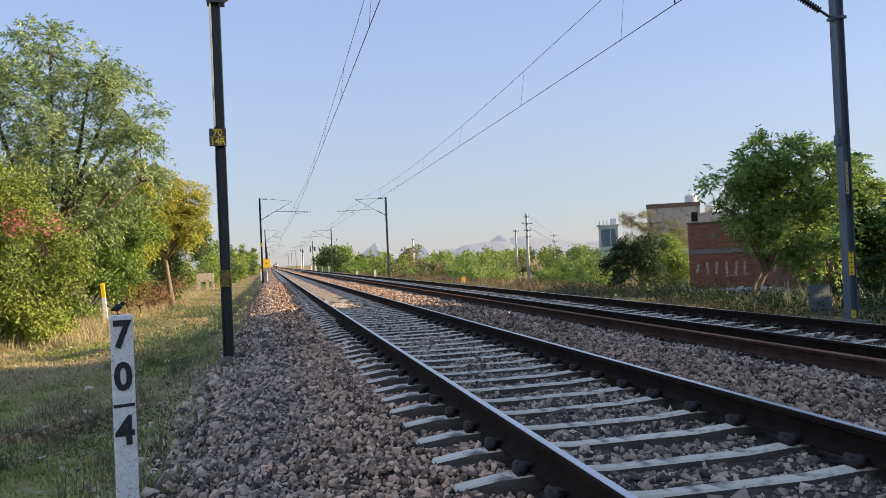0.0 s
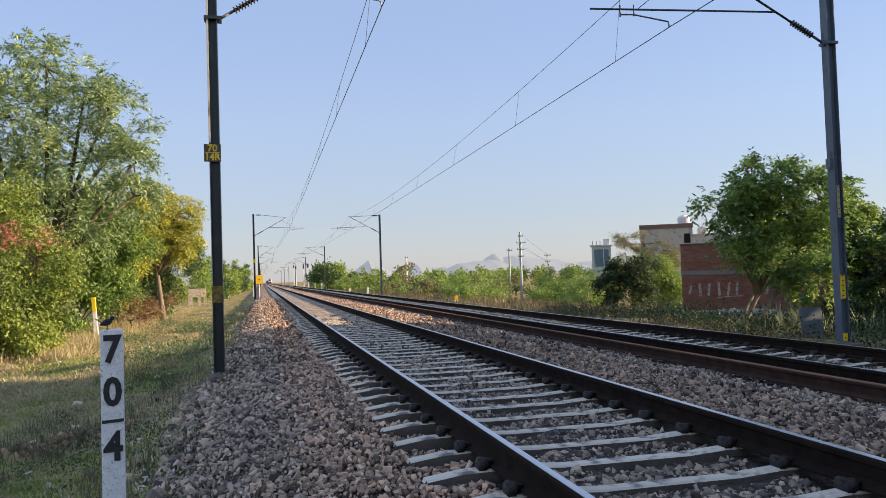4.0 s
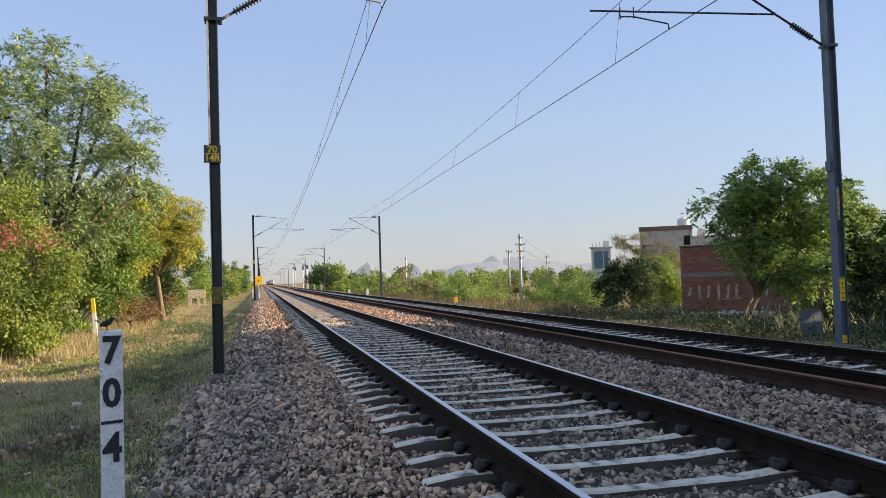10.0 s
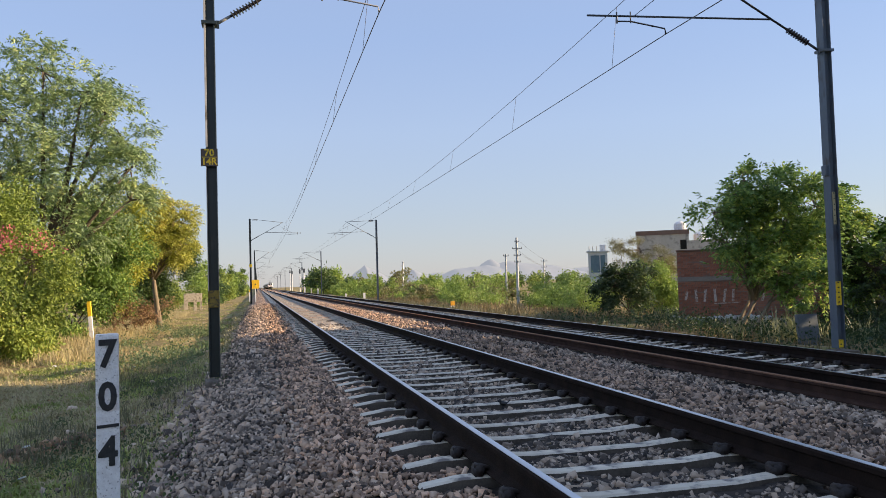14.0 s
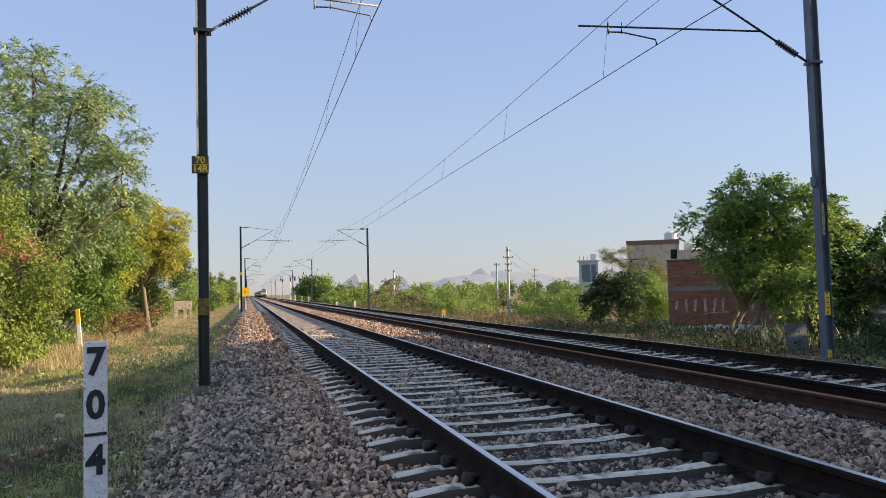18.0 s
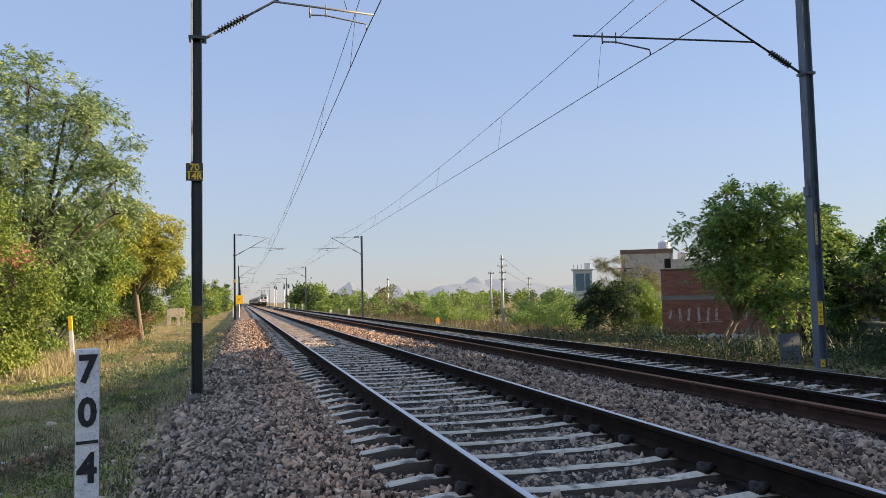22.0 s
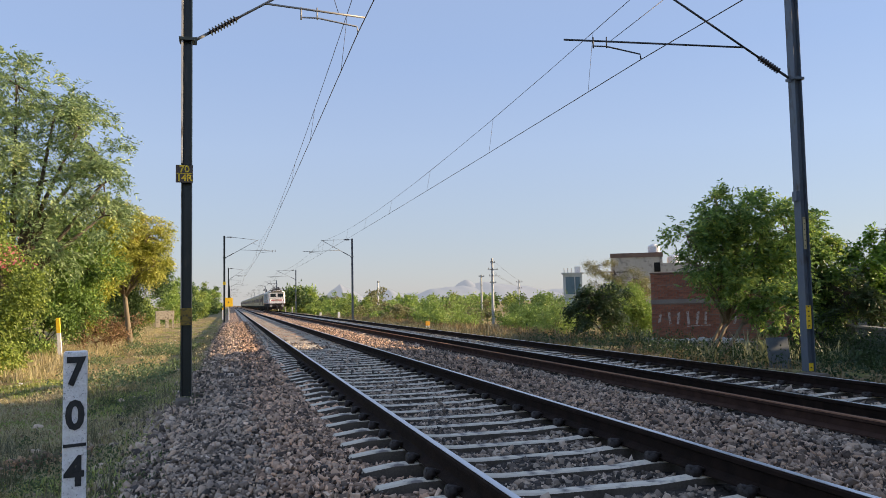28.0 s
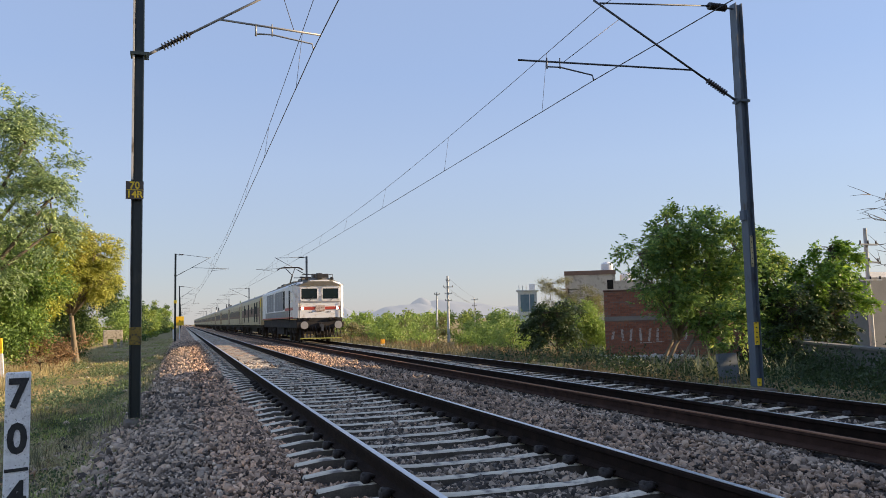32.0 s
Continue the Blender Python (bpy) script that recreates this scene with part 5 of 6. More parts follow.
def hill(x, y, w, h, seed, sharp=1.3, skew=0.0):
    """A long bare ridge: two worn shoulders on a peak that leans to one side."""
    n = 90
    xs = np.linspace(-1, 1, n)
    u = np.where(xs < skew, (xs - skew) / (1 + skew), (xs - skew) / (1 - skew))
    env = np.clip(1 - np.abs(u) ** sharp, 0, 1)
    rough = sum(a * np.sin(xs * f + seed * (1.7 + f)) for a, f in ((0.06, 4), (0.03, 9), (0.014, 21)))
    env = h * env * (1 + rough) + 6 * env
    V = [(v * w, (j - 2) * w * 0.5, e * s * 0.93 - 12) for j, s in enumerate((0.0, 0.75, 1.0, 0.75, 0.0)) for v, e in zip(xs, env)]
    F = [(j * n + k, j * n + k + 1, j * n + k + n + 1, j * n + k + n) for j in range(4) for k in range(n - 1)]
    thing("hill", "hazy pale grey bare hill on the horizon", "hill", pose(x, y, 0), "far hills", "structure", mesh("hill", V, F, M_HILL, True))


hill(358, 2600, 110, 80, 1, 1.0, -0.1)
hill(440, 2700, 190, 38, 6, 1.5, -0.3)
hill(520, 2600, 110, 58, 2, 1.1, -0.1)
hill(600, 2700, 130, 42, 7, 1.6, 0.2)
hill(745, 2600, 190, 66, 3, 2.4, 0.1)
hill(810, 2650, 120, 84, 9, 1.5, -0.2)
hill(960, 2650, 260, 74, 4, 2.2, -0.3)
hill(1180, 2650, 260, 52, 5, 1.6, 0.1)
hill(720, 2800, 480, 36, 8, 2.2)

# ---- ground cover ----


def scatter(n, x0, x1, y0, y1, seed, near=1.6):
    r = np.random.default_rng(seed)
    y = y0 + (y1 - y0) * r.uniform(0, 1, n) ** near
    x = r.uniform(x0, x1, n)
    return np.stack([x, y, land(x, y) - 0.01], 1), r


def patches(P, f=1.0, seed=0.0):
    """Uneven growth over the ground, from about -1.6 to 1.6."""
    x, y = P[:, 0] * f, P[:, 1] * f
    return np.sin(x * 1.1 + 0.6 + seed) * np.sin(y * 0.62 + seed) + 0.5 * np.sin(x * 3.1 + y * 1.7 + seed) * np.sin(y * 2.3 - x) + 0.3 * np.sin(x * 7.3 + 2 * seed) * np.sin(y * 5.1)


for x0, n, y0, y1, tall, wide, near, green, seed in ((-6.8, 7000, 3.2, 23, 0.06, 0.021, 1.35, 0.1, 3), (-13, 4600, 21, 115, 0.085, 0.028, 1.6, 0.4, 13)):
    P, r = scatter(n, x0, -0.85, y0, y1, seed, near)
    q = patches(P) + r.normal(0, 0.25, len(P))
    P1, P2 = P[q > green], P[(q <= green + 0.2) & (q > -1.1)]
    thing("grass", "short green grass and weeds on the verge", "grass", kind="stuff", data=blades("grass", P1, tall * r.uniform(0.4, 1.7, len(P1)), L_GRASS, 15, wide, 1.4, 0.11, seed))
    thing("dry_grass", "thin straw-coloured dry grass on the verge", "grass", kind="stuff", data=blades("dry_grass", P2, tall * r.uniform(0.5, 1.9, len(P2)), L_DRY, 10, wide * 1.2, 1.4, 0.11, seed + 1))
P, r = scatter(1000, -9.6, -5.2, 24, 70, 6, 1.2)
thing("tall_dry_grass", "knee-high straw-coloured grass below the hedge", "grass", kind="stuff", data=blades("tall_dry_grass", P, 0.30 * r.uniform(0.5, 1.5, len(P)), L_DRY, 16, 0.010, 0.6, 0.18, 6))
P, r = scatter(900, -3.4, -0.95, 4.5, 20, 14, 1.2)
P = P[patches(P, 1.3, 2.0) > 0.1]
thing("wispy_grass", "thin wispy dry stalks round the milepost", "grass", kind="stuff", data=blades("wispy_grass", P, 0.20 * r.uniform(0.5, 1.6, len(P)), L_DRYGREEN, 12, 0.006, 0.8, 0.08, 14))
P, r = scatter(1300, -3.0, -0.45, 3.4, 26, 8, 1.4)
P = P[patches(P, 1.6, 1.0) > 0.35]
up = np.tile([0, 0, 1.0], (len(P), 1))
thing("creeping_weeds", "low broad-leaved green weeds at the ballast edge", "weeds", kind="stuff", data=leaf_cloud("creeping_weeds", P + [0, 0, 0.04], up, 0.034, L_WEED, 34, 0.065, -0.1, 0.6, 8))
P, r = scatter(900, -4.8, -1.6, 11, 42, 18, 0.9)
P = P[(patches(P, 0.8, 3.0) + 0.3 * r.normal(0, 1, len(P)) > 0.62) & (P[:, 1] > 8 - 5.0 * (P[:, 0] + 1.6))]
up = np.tile([0, 0, 1.0], (len(P), 1))
thing("verge_weeds", "knee-high grey-green weeds along the bank", "weeds", kind="stuff", data=leaf_cloud("verge_weeds", P + [0, 0, 0.16], up, 0.075, L_BANK, 40, 0.15, -0.1, 0.5, 18))
for n, y0, y1, mat, label, seed in ((520, 9, 22, L_BRUSH, "dull brown-green weeds along the far verge", 9), (900, 19, 40, L_BRUSH, "brown dry brush along the far verge", 10)):
    P, r = scatter(n, 10.5, 16.5, y0, y1, seed, 1.0)
    P = P[patches(P, 1.4, seed) > -0.35]
    thing("verge_grass", label, "grass", kind="stuff", data=blades("verge_grass", P, 0.19 * r.uniform(0.4, 1.7, len(P)), mat, 14, 0.008, 0.9, 0.12, seed))
P, r = scatter(620, 11.4, 18, 10, 31, 19, 1.0)
up = np.tile([0, 0, 1.0], (len(P), 1))
thing("undergrowth", "dark leafy undergrowth below the trees", "weeds", kind="stuff", data=leaf_cloud("undergrowth", P + [0, 0, 0.2], up, 0.09, L_SHADED, 22, 0.2, 0.0, 0.5, 19))
P, r = scatter(2600, 10.6, 17.5, 29, 110, 29, 1.3)
thing("verge_straw", "straw-coloured dry grass strip along the far verge", "grass", kind="stuff", data=blades("verge_straw", P, 0.20 * r.uniform(0.4, 1.9, len(P)), L_DRYGREEN, 9, 0.014, 0.8, 0.2, 29))
P, r = scatter(1100, 13.2, 18, 30, 120, 39, 1.3)
thing("verge_tufts", "brown dry grass tufts before the scrub", "grass", kind="stuff", data=blades("verge_tufts", P, 0.42 * r.uniform(0.4, 1.6, len(P)), L_BRUSH, 11, 0.013, 0.6, 0.18, 39))
wr = np.random.default_rng(72)
u = wr.uniform(0, 1, 260)
x, y = 14.2 + 7.3 * u - 0.35 - np.abs(wr.normal(0, 0.35, 260)), 10.8 + 16.0 * u + 0.15 + wr.normal(0, 0.2, 260)
P = np.stack([x, y, land(x, y) + wr.uniform(0.1, 0.75, 260)], 1)
thing("wall_weeds", "dark tangled weeds along the compound wall", "weeds", kind="stuff", data=leaf_cloud("wall_weeds", P, np.tile([-0.5, -0.5, 0.6], (260, 1)), 0.085, L_SHADED, 40, 0.2, 0.1, 0.5, 72))
for j, (x, y, h) in enumerate(((13.0, 17.5, 0.95), (13.7, 17.9, 0.9), (14.4, 18.2, 0.8), (12.2, 18.6, 0.7), (15.2, 17.4, 0.8), (14.9, 26.6, 0.8))):
    rr = np.random.default_rng(400 + j)
    Q = np.stack([x + rr.normal(0, 0.22, 9), y + rr.normal(0, 0.2, 9), np.full(9, float(land(x, y)) - 0.02)], 1)
    thing("reed_clump", "tall arching straw-green reed clump", "reeds", group="reed clumps", data=blades("reed_clump", Q, h, L_REED, 9, 0.009, 0.6, 0.08, 400 + j))

# litter and loose rocks on the verge
lr = np.random.default_rng(31)
M_LITTER = surf("white_litter", (0.6, 0.6, 0.58), (0.8, 0.8, 0.78), 9, 0.7, 0.2, 40)
for j in range(26):
    x, y = lr.uniform(-6.5, -1.4), lr.uniform(9, 48)
    s = lr.uniform(0.05, 0.13)
    me = geo(M_LITTER, box(s, s * 1.4, 0.012))
    for v in me.vertices:
        v.co += 0.4 * s * noise.noise_vector(v.co * 9 + Vector((j, 0, 0)))
    thing("litter_scrap", "crumpled white litter scrap in the grass", "litter", pose(x, y, float(land(x, y)) + 0.045, lr.uniform(-25, 25), lr.uniform(-25, 25), lr.uniform(0, 180)), "litter scraps", data=me)


def rock_mesh(seed, s):
    bm = bmesh.new()
    bmesh.ops.create_icosphere(bm, subdivisions=2, radius=s)
    for v in bm.verts:
        v.co = Vector((v.co.x, v.co.y * 0.8, v.co.z * 0.7)) + 0.45 * s * noise.noise_vector(v.co / s * 0.9 + Vector((seed * 3.1, 0, 0)))
    me = bpy.data.meshes.new("rock")
    bm.to_mesh(me)
    bm.free()
    me.materials.append(M_BALLAST)
    return me


for j, (x, y, s) in enumerate(((-1.45, 9.8, 0.11), (-1.2, 7.6, 0.08), (-2.6, 12, 0.09), (-0.95, 6.6, 0.07), (-1.7, 6.2, 0.06), (-3.2, 15, 0.1), (-2.2, 17.5, 0.09), (-1.5, 24, 0.12))):
    thing("rock", "loose brown-grey stone lying on the grass", "rock", pose(x, y, float(land(x, y)) + s * 0.3, 0, 0, j * 50), "loose stones", data=rock_mesh(j, s))

rb = np.random.default_rng(66)
for j in range(22):
    u, s = rb.uniform(0.0, 3.4), rb.uniform(0.06, 0.17)
    x, y = 15.72 + u * cos(radians(-31)) - 0.35 - rb.uniform(0, 0.5), 27.4 + u * sin(radians(-31)) - 0.25 - rb.uniform(0, 0.5)
    thing("rubble_stone", "whitish broken masonry stone heaped below the brick hut", "rubble", pose(x, y, float(land(x, y)) + s * 0.35 + 0.12 * (j % 3 == 0), 0, 0, j * 40), "rubble heap", data=rock_mesh(20 + j, s))

# ---- train ----
M_LOCO = surf("loco_white", (0.74, 0.73, 0.70), (0.86, 0.85, 0.82), 1.2, 0.45, 0.05, 30, spot=(0.60, 0.55, 0.48), spot_amt=0.25)
M_RED = surf("loco_red_band", (0.42, 0.05, 0.03), (0.55, 0.08, 0.05), 2, 0.45, 0.05, 30)
M_ROOF = surf("loco_roof_grey", (0.10, 0.092, 0.07), (0.17, 0.155, 0.12), 2, 0.7, 0.2, 30, spot=(0.14, 0.12, 0.10), spot_amt=0.3)
M_UNDER = surf("underframe_grime", (0.02, 0.019, 0.018), (0.06, 0.052, 0.045), 4, 0.8, 0.3, 40)
M_COACH = surf("coach_cream", (0.42, 0.34, 0.19), (0.56, 0.46, 0.27), 0.8, 0.5, 0.08, 30, spot=(0.34, 0.29, 0.2), spot_amt=0.25)
M_BROWN = surf("coach_brown_band", (0.10, 0.03, 0.014), (0.16, 0.05, 0.022), 1, 0.5, 0.05, 30)
M_CROOF = surf("coach_roof_grey", (0.24, 0.24, 0.235), (0.34, 0.335, 0.32), 0.8, 0.7, 0.2, 20)
M_CWIN = surf("coach_window", (0.02, 0.022, 0.025), (0.04, 0.042, 0.045), 3, 0.5, 0.0, 20)
M_LAMP = bpy.data.materials.new("headlamp_glow")
M_LAMP.use_nodes = True
M_LAMP.node_tree.nodes["Principled BSDF"].inputs["Emission Color"].default_value = (1, 0.92, 0.75, 1)
M_LAMP.node_tree.nodes["Principled BSDF"].inputs["Emission Strength"].default_value = 2.0


M_DULL = surf("loco_side_dull", (0.26, 0.25, 0.22), (0.36, 0.345, 0.31), 1.0, 0.6, 0.1, 30, spot=(0.18, 0.16, 0.13), spot_amt=0.35)


def hull(outlines, mat, name="body"):
    """Cross-sections (y, list of (x, z)) skinned along y, ends closed."""
    n = len(outlines[0][1])
    vs = [(x, y, z) for y, o in outlines for x, z in o]
    fs = [(j * n + k, (j + 1) * n + k, (j + 1) * n + (k + 1) % n, j * n + (k + 1) % n) for j in range(len(outlines) - 1) for k in range(n)]
    fs += [tuple(range(n)), tuple(range(len(vs) - 1, len(vs) - n - 1, -1))]
    return mesh(name, vs, fs, mat)


def bogie(t, y, axles, base, r):
    f = part("bogie_frame", geo(M_UNDER, box(0.16, base + 1.3, 0.34, pose(-1.08, y, 0.72)), box(0.16, base + 1.3, 0.34, pose(1.08, y, 0.72)), box(2.1, 0.5, 0.3, pose(0, y, 0.75)), bevel=0.03), t)
    for k in range(axles):
        yy = y - base / 2 + base * k / (axles - 1)
        for s in (-1, 1):
            part("wheel", geo(M_UNDER, rod((s * 0.80, yy, r), (s * 0.93, yy, r), r, n=20), rod((s * 0.75, yy, r), (s * 0.80, yy, r), r * 1.05, n=20)), t)
            part("axle_box", geo(M_UNDER, box(0.22, 0.36, 0.34, pose(s * 1.1, yy, r)), rod((s * 1.1, yy - 0.38, 0.55), (s * 1.1, yy - 0.38, 0.95), 0.1), rod((s * 1.1, yy + 0.38, 0.55), (s * 1.1, yy + 0.38, 0.95), 0.1)), f)


def side(z0, z1, w, y0, y1, s, mat, proud=0.006):
    return geo(mat, box(proud * 2, y1 - y0, z1 - z0, pose(s * w, (y0 + y1) / 2, (z0 + z1) / 2)))


def locomotive():
    t = thing("electric_locomotive", "white electric locomotive with a red band hauling the train", "locomotive", pose(FAR_X, 800, FAR_Z))
    LL, hw = 19.5, 1.48

    def sec(k, zt, zb=1.42):
        return [(-hw * k, zb), (-hw * k, zt), (-hw * k * 0.86, zt + 0.16), (-0.55 * k, zt + 0.34), (0.55 * k, zt + 0.34), (hw * k * 0.86, zt + 0.16), (hw * k, zt), (hw * k, zb)]

    part("body", hull([(0.10, sec(0.85, 3.26)), (0.30, sec(0.955, 3.32)), (0.75, sec(1.0, 3.34)), (LL - 0.34, sec(1.0, 3.34)), (LL - 0.1, sec(0.9, 3.28))], M_LOCO), t)
    # cab roof and machine-room roof
    part("cab_roof", hull([(0.02, [(-1.26, 3.30), (-0.7, 3.52), (0.7, 3.52), (1.26, 3.30)]), (0.5, [(-1.5, 3.36), (-0.6, 3.78), (0.6, 3.78), (1.5, 3.36)]), (2.6, [(-1.5, 3.36), (-0.6, 3.78), (0.6, 3.78), (1.5, 3.36)])], M_ROOF), t, "dusty grey cab roof")
    part("roof", hull([(2.6, [(-1.44, 3.36), (-1.0, 3.66), (1.0, 3.66), (1.44, 3.36)]), (LL - 0.4, [(-1.44, 3.36), (-1.0, 3.66), (1.0, 3.66), (1.44, 3.36)])], M_ROOF), t, "dusty grey machine room roof")
    for x, w in ((-0.62, 0.92), (0.62, 0.92)):
        p = part("windscreen", geo(M_GLASS, box(w, 0.04, 0.60, pose(x, 0.085, 2.83)), bevel=0.018), t, "dark tinted windscreen")
        part("window_frame", geo(M_LOCO, box(w + 0.12, 0.03, 0.07, pose(x, 0.07, 3.16)), box(w + 0.12, 0.03, 0.07, pose(x, 0.07, 2.44)), box(0.06, 0.03, 0.75, pose(x - w / 2 - 0.03, 0.07, 2.8)), box(0.06, 0.03, 0.75, pose(x + w / 2 + 0.03, 0.07, 2.8))), p)
        part("wiper", geo(M_BLACK, rod((x, 0.04, 2.42), (x + 0.25, 0.04, 2.66), 0.015)), p)
    part("front_sill", geo(surf("sill_grey", (0.30, 0.29, 0.28), (0.40, 0.39, 0.37), 3, 0.6, 0.1, 30), box(2.46, 0.05, 0.05, pose(0, 0.09, 2.36))), t, "grey sill below the windscreens")
    for s in (-1, 1):
        part("side_stripe", side(1.42, 1.5, hw, 0.8, LL - 0.8, s, M_RED), t, "thin red stripe")
        for k in range(3):
            part("stencil_mark", geo(M_BLACK, box(0.05, 0.012, 0.05, pose(s * (0.42 + k * 0.09), 0.088, 1.76))), t)
    part("front_band", geo(M_RED, box(2.46, 0.02, 0.17, pose(0, 0.09, 1.98))), t, "red painted band")
    for s in (-1, 1):
        part("side_band", side(1.89, 2.06, hw, 0.8, 4.5, s, M_RED), t, "red painted band")
        part("grey_band", side(1.50, 1.78, hw, 4.5, LL - 4.5, s, M_CROOF), t, "grey painted band")
        part("cab_door", side(1.2, 3.1, hw, 2.05, 2.65, s, M_DARK), t, "dark recessed cab door")
        part("side_window", side(2.4, 3.0, hw, 1.0, 1.7, s, M_GLASS), t)
        for y0 in (4.6, 9.5):
            part("louvre", side(2.0, 3.15, hw, y0, y0 + 0.8, s, M_UNDER), t, "dark louvred grille")
        for y0 in (5.6, 7.15, 8.7, 11.0, 12.6, 14.2):
            part("side_panel", side(1.95, 3.2, hw, y0, y0 + 1.45, s, M_CROOF, 0.008), t, "grey louvred side panel")
        part("lower_panel", side(1.43, 1.88, hw, 2.8, LL - 2.8, s, M_DULL, 0.004), t, "dull grey-beige lower side")
        part("marker_lamp", geo(M_LAMP, rod((s * 1.02, 0.06, 1.98), (s * 1.02, 0.10, 1.98), 0.085, n=14)), t, "lit white marker lamp")
        bf = part("buffer", geo(M_UNDER, rod((s * 0.98, -0.35, 1.0), (s * 0.98, 0.2, 1.0), 0.12), rod((s * 0.98, -0.42, 1.0), (s * 0.98, -0.36, 1.0), 0.24, n=20)), t)
        part("buffer_face", geo(M_CROOF, rod((s * 0.98, -0.43, 1.0), (s * 0.98, -0.421, 1.0), 0.22, n=20)), bf, "pale greased buffer face")
        part("handrail", geo(M_TUBE, rod((s * 1.2, 0.06, 1.3), (s * 1.2, 0.06, 2.3), 0.018)), t)
        part("horn", geo(M_BLACK, rod((s * 0.75, 0.25, 3.72), (s * 0.75, 0.6, 3.78), 0.10, 0.04)), t)
    part("emblem", geo(M_CHALK, box(0.55, 0.02, 0.34, pose(0, 0.07, 1.97)), bevel=0.008), t, "pale emblem plate")
    part("skirt", geo(M_UNDER, box(2.6, 0.3, 0.34, pose(0, 0.26, 1.27)), bevel=0.02), t)
    for x in (-0.9, -0.6, 0.6, 0.9):
        part("hose_bracket", geo(M_UNDER, box(0.16, 0.22, 0.14, pose(x, 0.04, 1.36)), bevel=0.02), t)
    part("headlight", geo(M_BLACK, box(0.34, 0.4, 0.34, pose(0, 0.35, 3.86)), bevel=0.04), t, "dark roof headlight housing")
    part("buffer_beam", geo(M_UNDER, box(2.75, 0.3, 0.34, pose(0, 0.12, 1.0)), box(0.3, 0.5, 0.3, pose(0, -0.15, 1.0)), bevel=0.02), t)
    part("coupler", geo(M_TUBE, rod((0, -0.5, 0.98), (0, 0.1, 1.0), 0.1), box(0.14, 0.14, 0.4, pose(0.05, -0.42, 0.85))), t, "bare steel coupler")
    for x in (-0.5, -0.3, 0.3, 0.5):
        part("brake_hose", tubes("brake_hose", [sweep([(x, -0.05, 0.95), (x, -0.28, 0.8), (x * 0.9, -0.25, 0.5), (x * 0.7, -0.1, 0.45)], 0.028, 5)], M_BLACK), t)
    part("cattle_guard", geo(M_UNDER, *[rod((x, -0.2, 0.22), (x * 0.95, 0.1, 0.85), 0.03) for x in np.linspace(-1.2, 1.2, 13)]), t)
    part("guard_bar", geo(surf("lime_yellow", (0.28, 0.28, 0.05), (0.38, 0.38, 0.09), 5, 0.6, 0.1, 40), box(2.4, 0.05, 0.055, pose(0, -0.24, 0.24))), t, "lime yellow guard bar")
    part("underframe", geo(M_UNDER, box(2.7, LL - 0.6, 0.5, pose(0, LL / 2, 1.1)), box(2.3, 4.2, 0.6, pose(0, LL / 2, 0.68))), t)
    bogie(t, 4.2, 3, 3.7, 0.52)
    bogie(t, LL - 4.2, 3, 3.7, 0.52)
    # roof equipment and raised pantograph at the front
    for y in (3.4, 7.0, 9.5, 12.5, 15):
        part("roof_box", geo(M_ROOF, box(1.3, 1.6, 0.3, pose(0, y + 0.4, 3.74)), bevel=0.04), t)
    for x in (-0.5, 0.5):
        for y in (12.6, 13.8):
            part("roof_insulator", insulator((x, y, 3.62), (x, y, 3.92), 0.09, 5), t)
    part("pantograph_base", geo(M_BLACK, box(1.2, 0.06, 0.06, pose(0, 12.6, 3.94)), box(1.2, 0.06, 0.06, pose(0, 13.8, 3.94)), box(0.06, 1.3, 0.06, pose(0.5, 13.2, 3.94)), box(0.06, 1.3, 0.06, pose(-0.5, 13.2, 3.94))), t)
    part("pantograph_arm", tubes("pantograph_arm", [sweep([(0, 13.7, 3.97), (0, 12.2, 4.6)], 0.05), sweep([(0, 12.2, 4.6), (-0.35, 13.3, 5.2)], 0.03), sweep([(0, 12.2, 4.6), (0.35, 13.3, 5.2)], 0.03)], M_BLACK), t)
    part("pantograph_head", tubes("pantograph_head", [sweep([(-0.95, y, 5.06), (-0.75, y, 5.2), (-0.5, y, 5.26), (0.5, y, 5.26), (0.75, y, 5.2), (0.95, y, 5.06)], 0.035) for y in (13.15, 13.5)], M_BLACK), t)
    part("lowered_pantograph", tubes("lowered_pantograph", [sweep([(0, 4.6, 3.9), (0, 3.3, 3.95), (-0.5, 4.6, 4.05)], 0.04), sweep([(-0.9, 4.6, 4.0), (0.9, 4.6, 4.0)], 0.03)], M_BLACK), t)
    part("roof_rail", tubes("roof_rail", [sweep([(-0.95, 0.9, 3.62), (-0.9, 0.9, 4.0), (0.9, 0.9, 4.0), (0.95, 0.9, 3.62)], 0.025)], M_BLACK), t)
    part("air_conditioner", geo(M_BLACK, box(0.9, 0.9, 0.26, pose(0.2, 1.2, 3.9)), bevel=0.04), t, "dark roof unit")
    return t


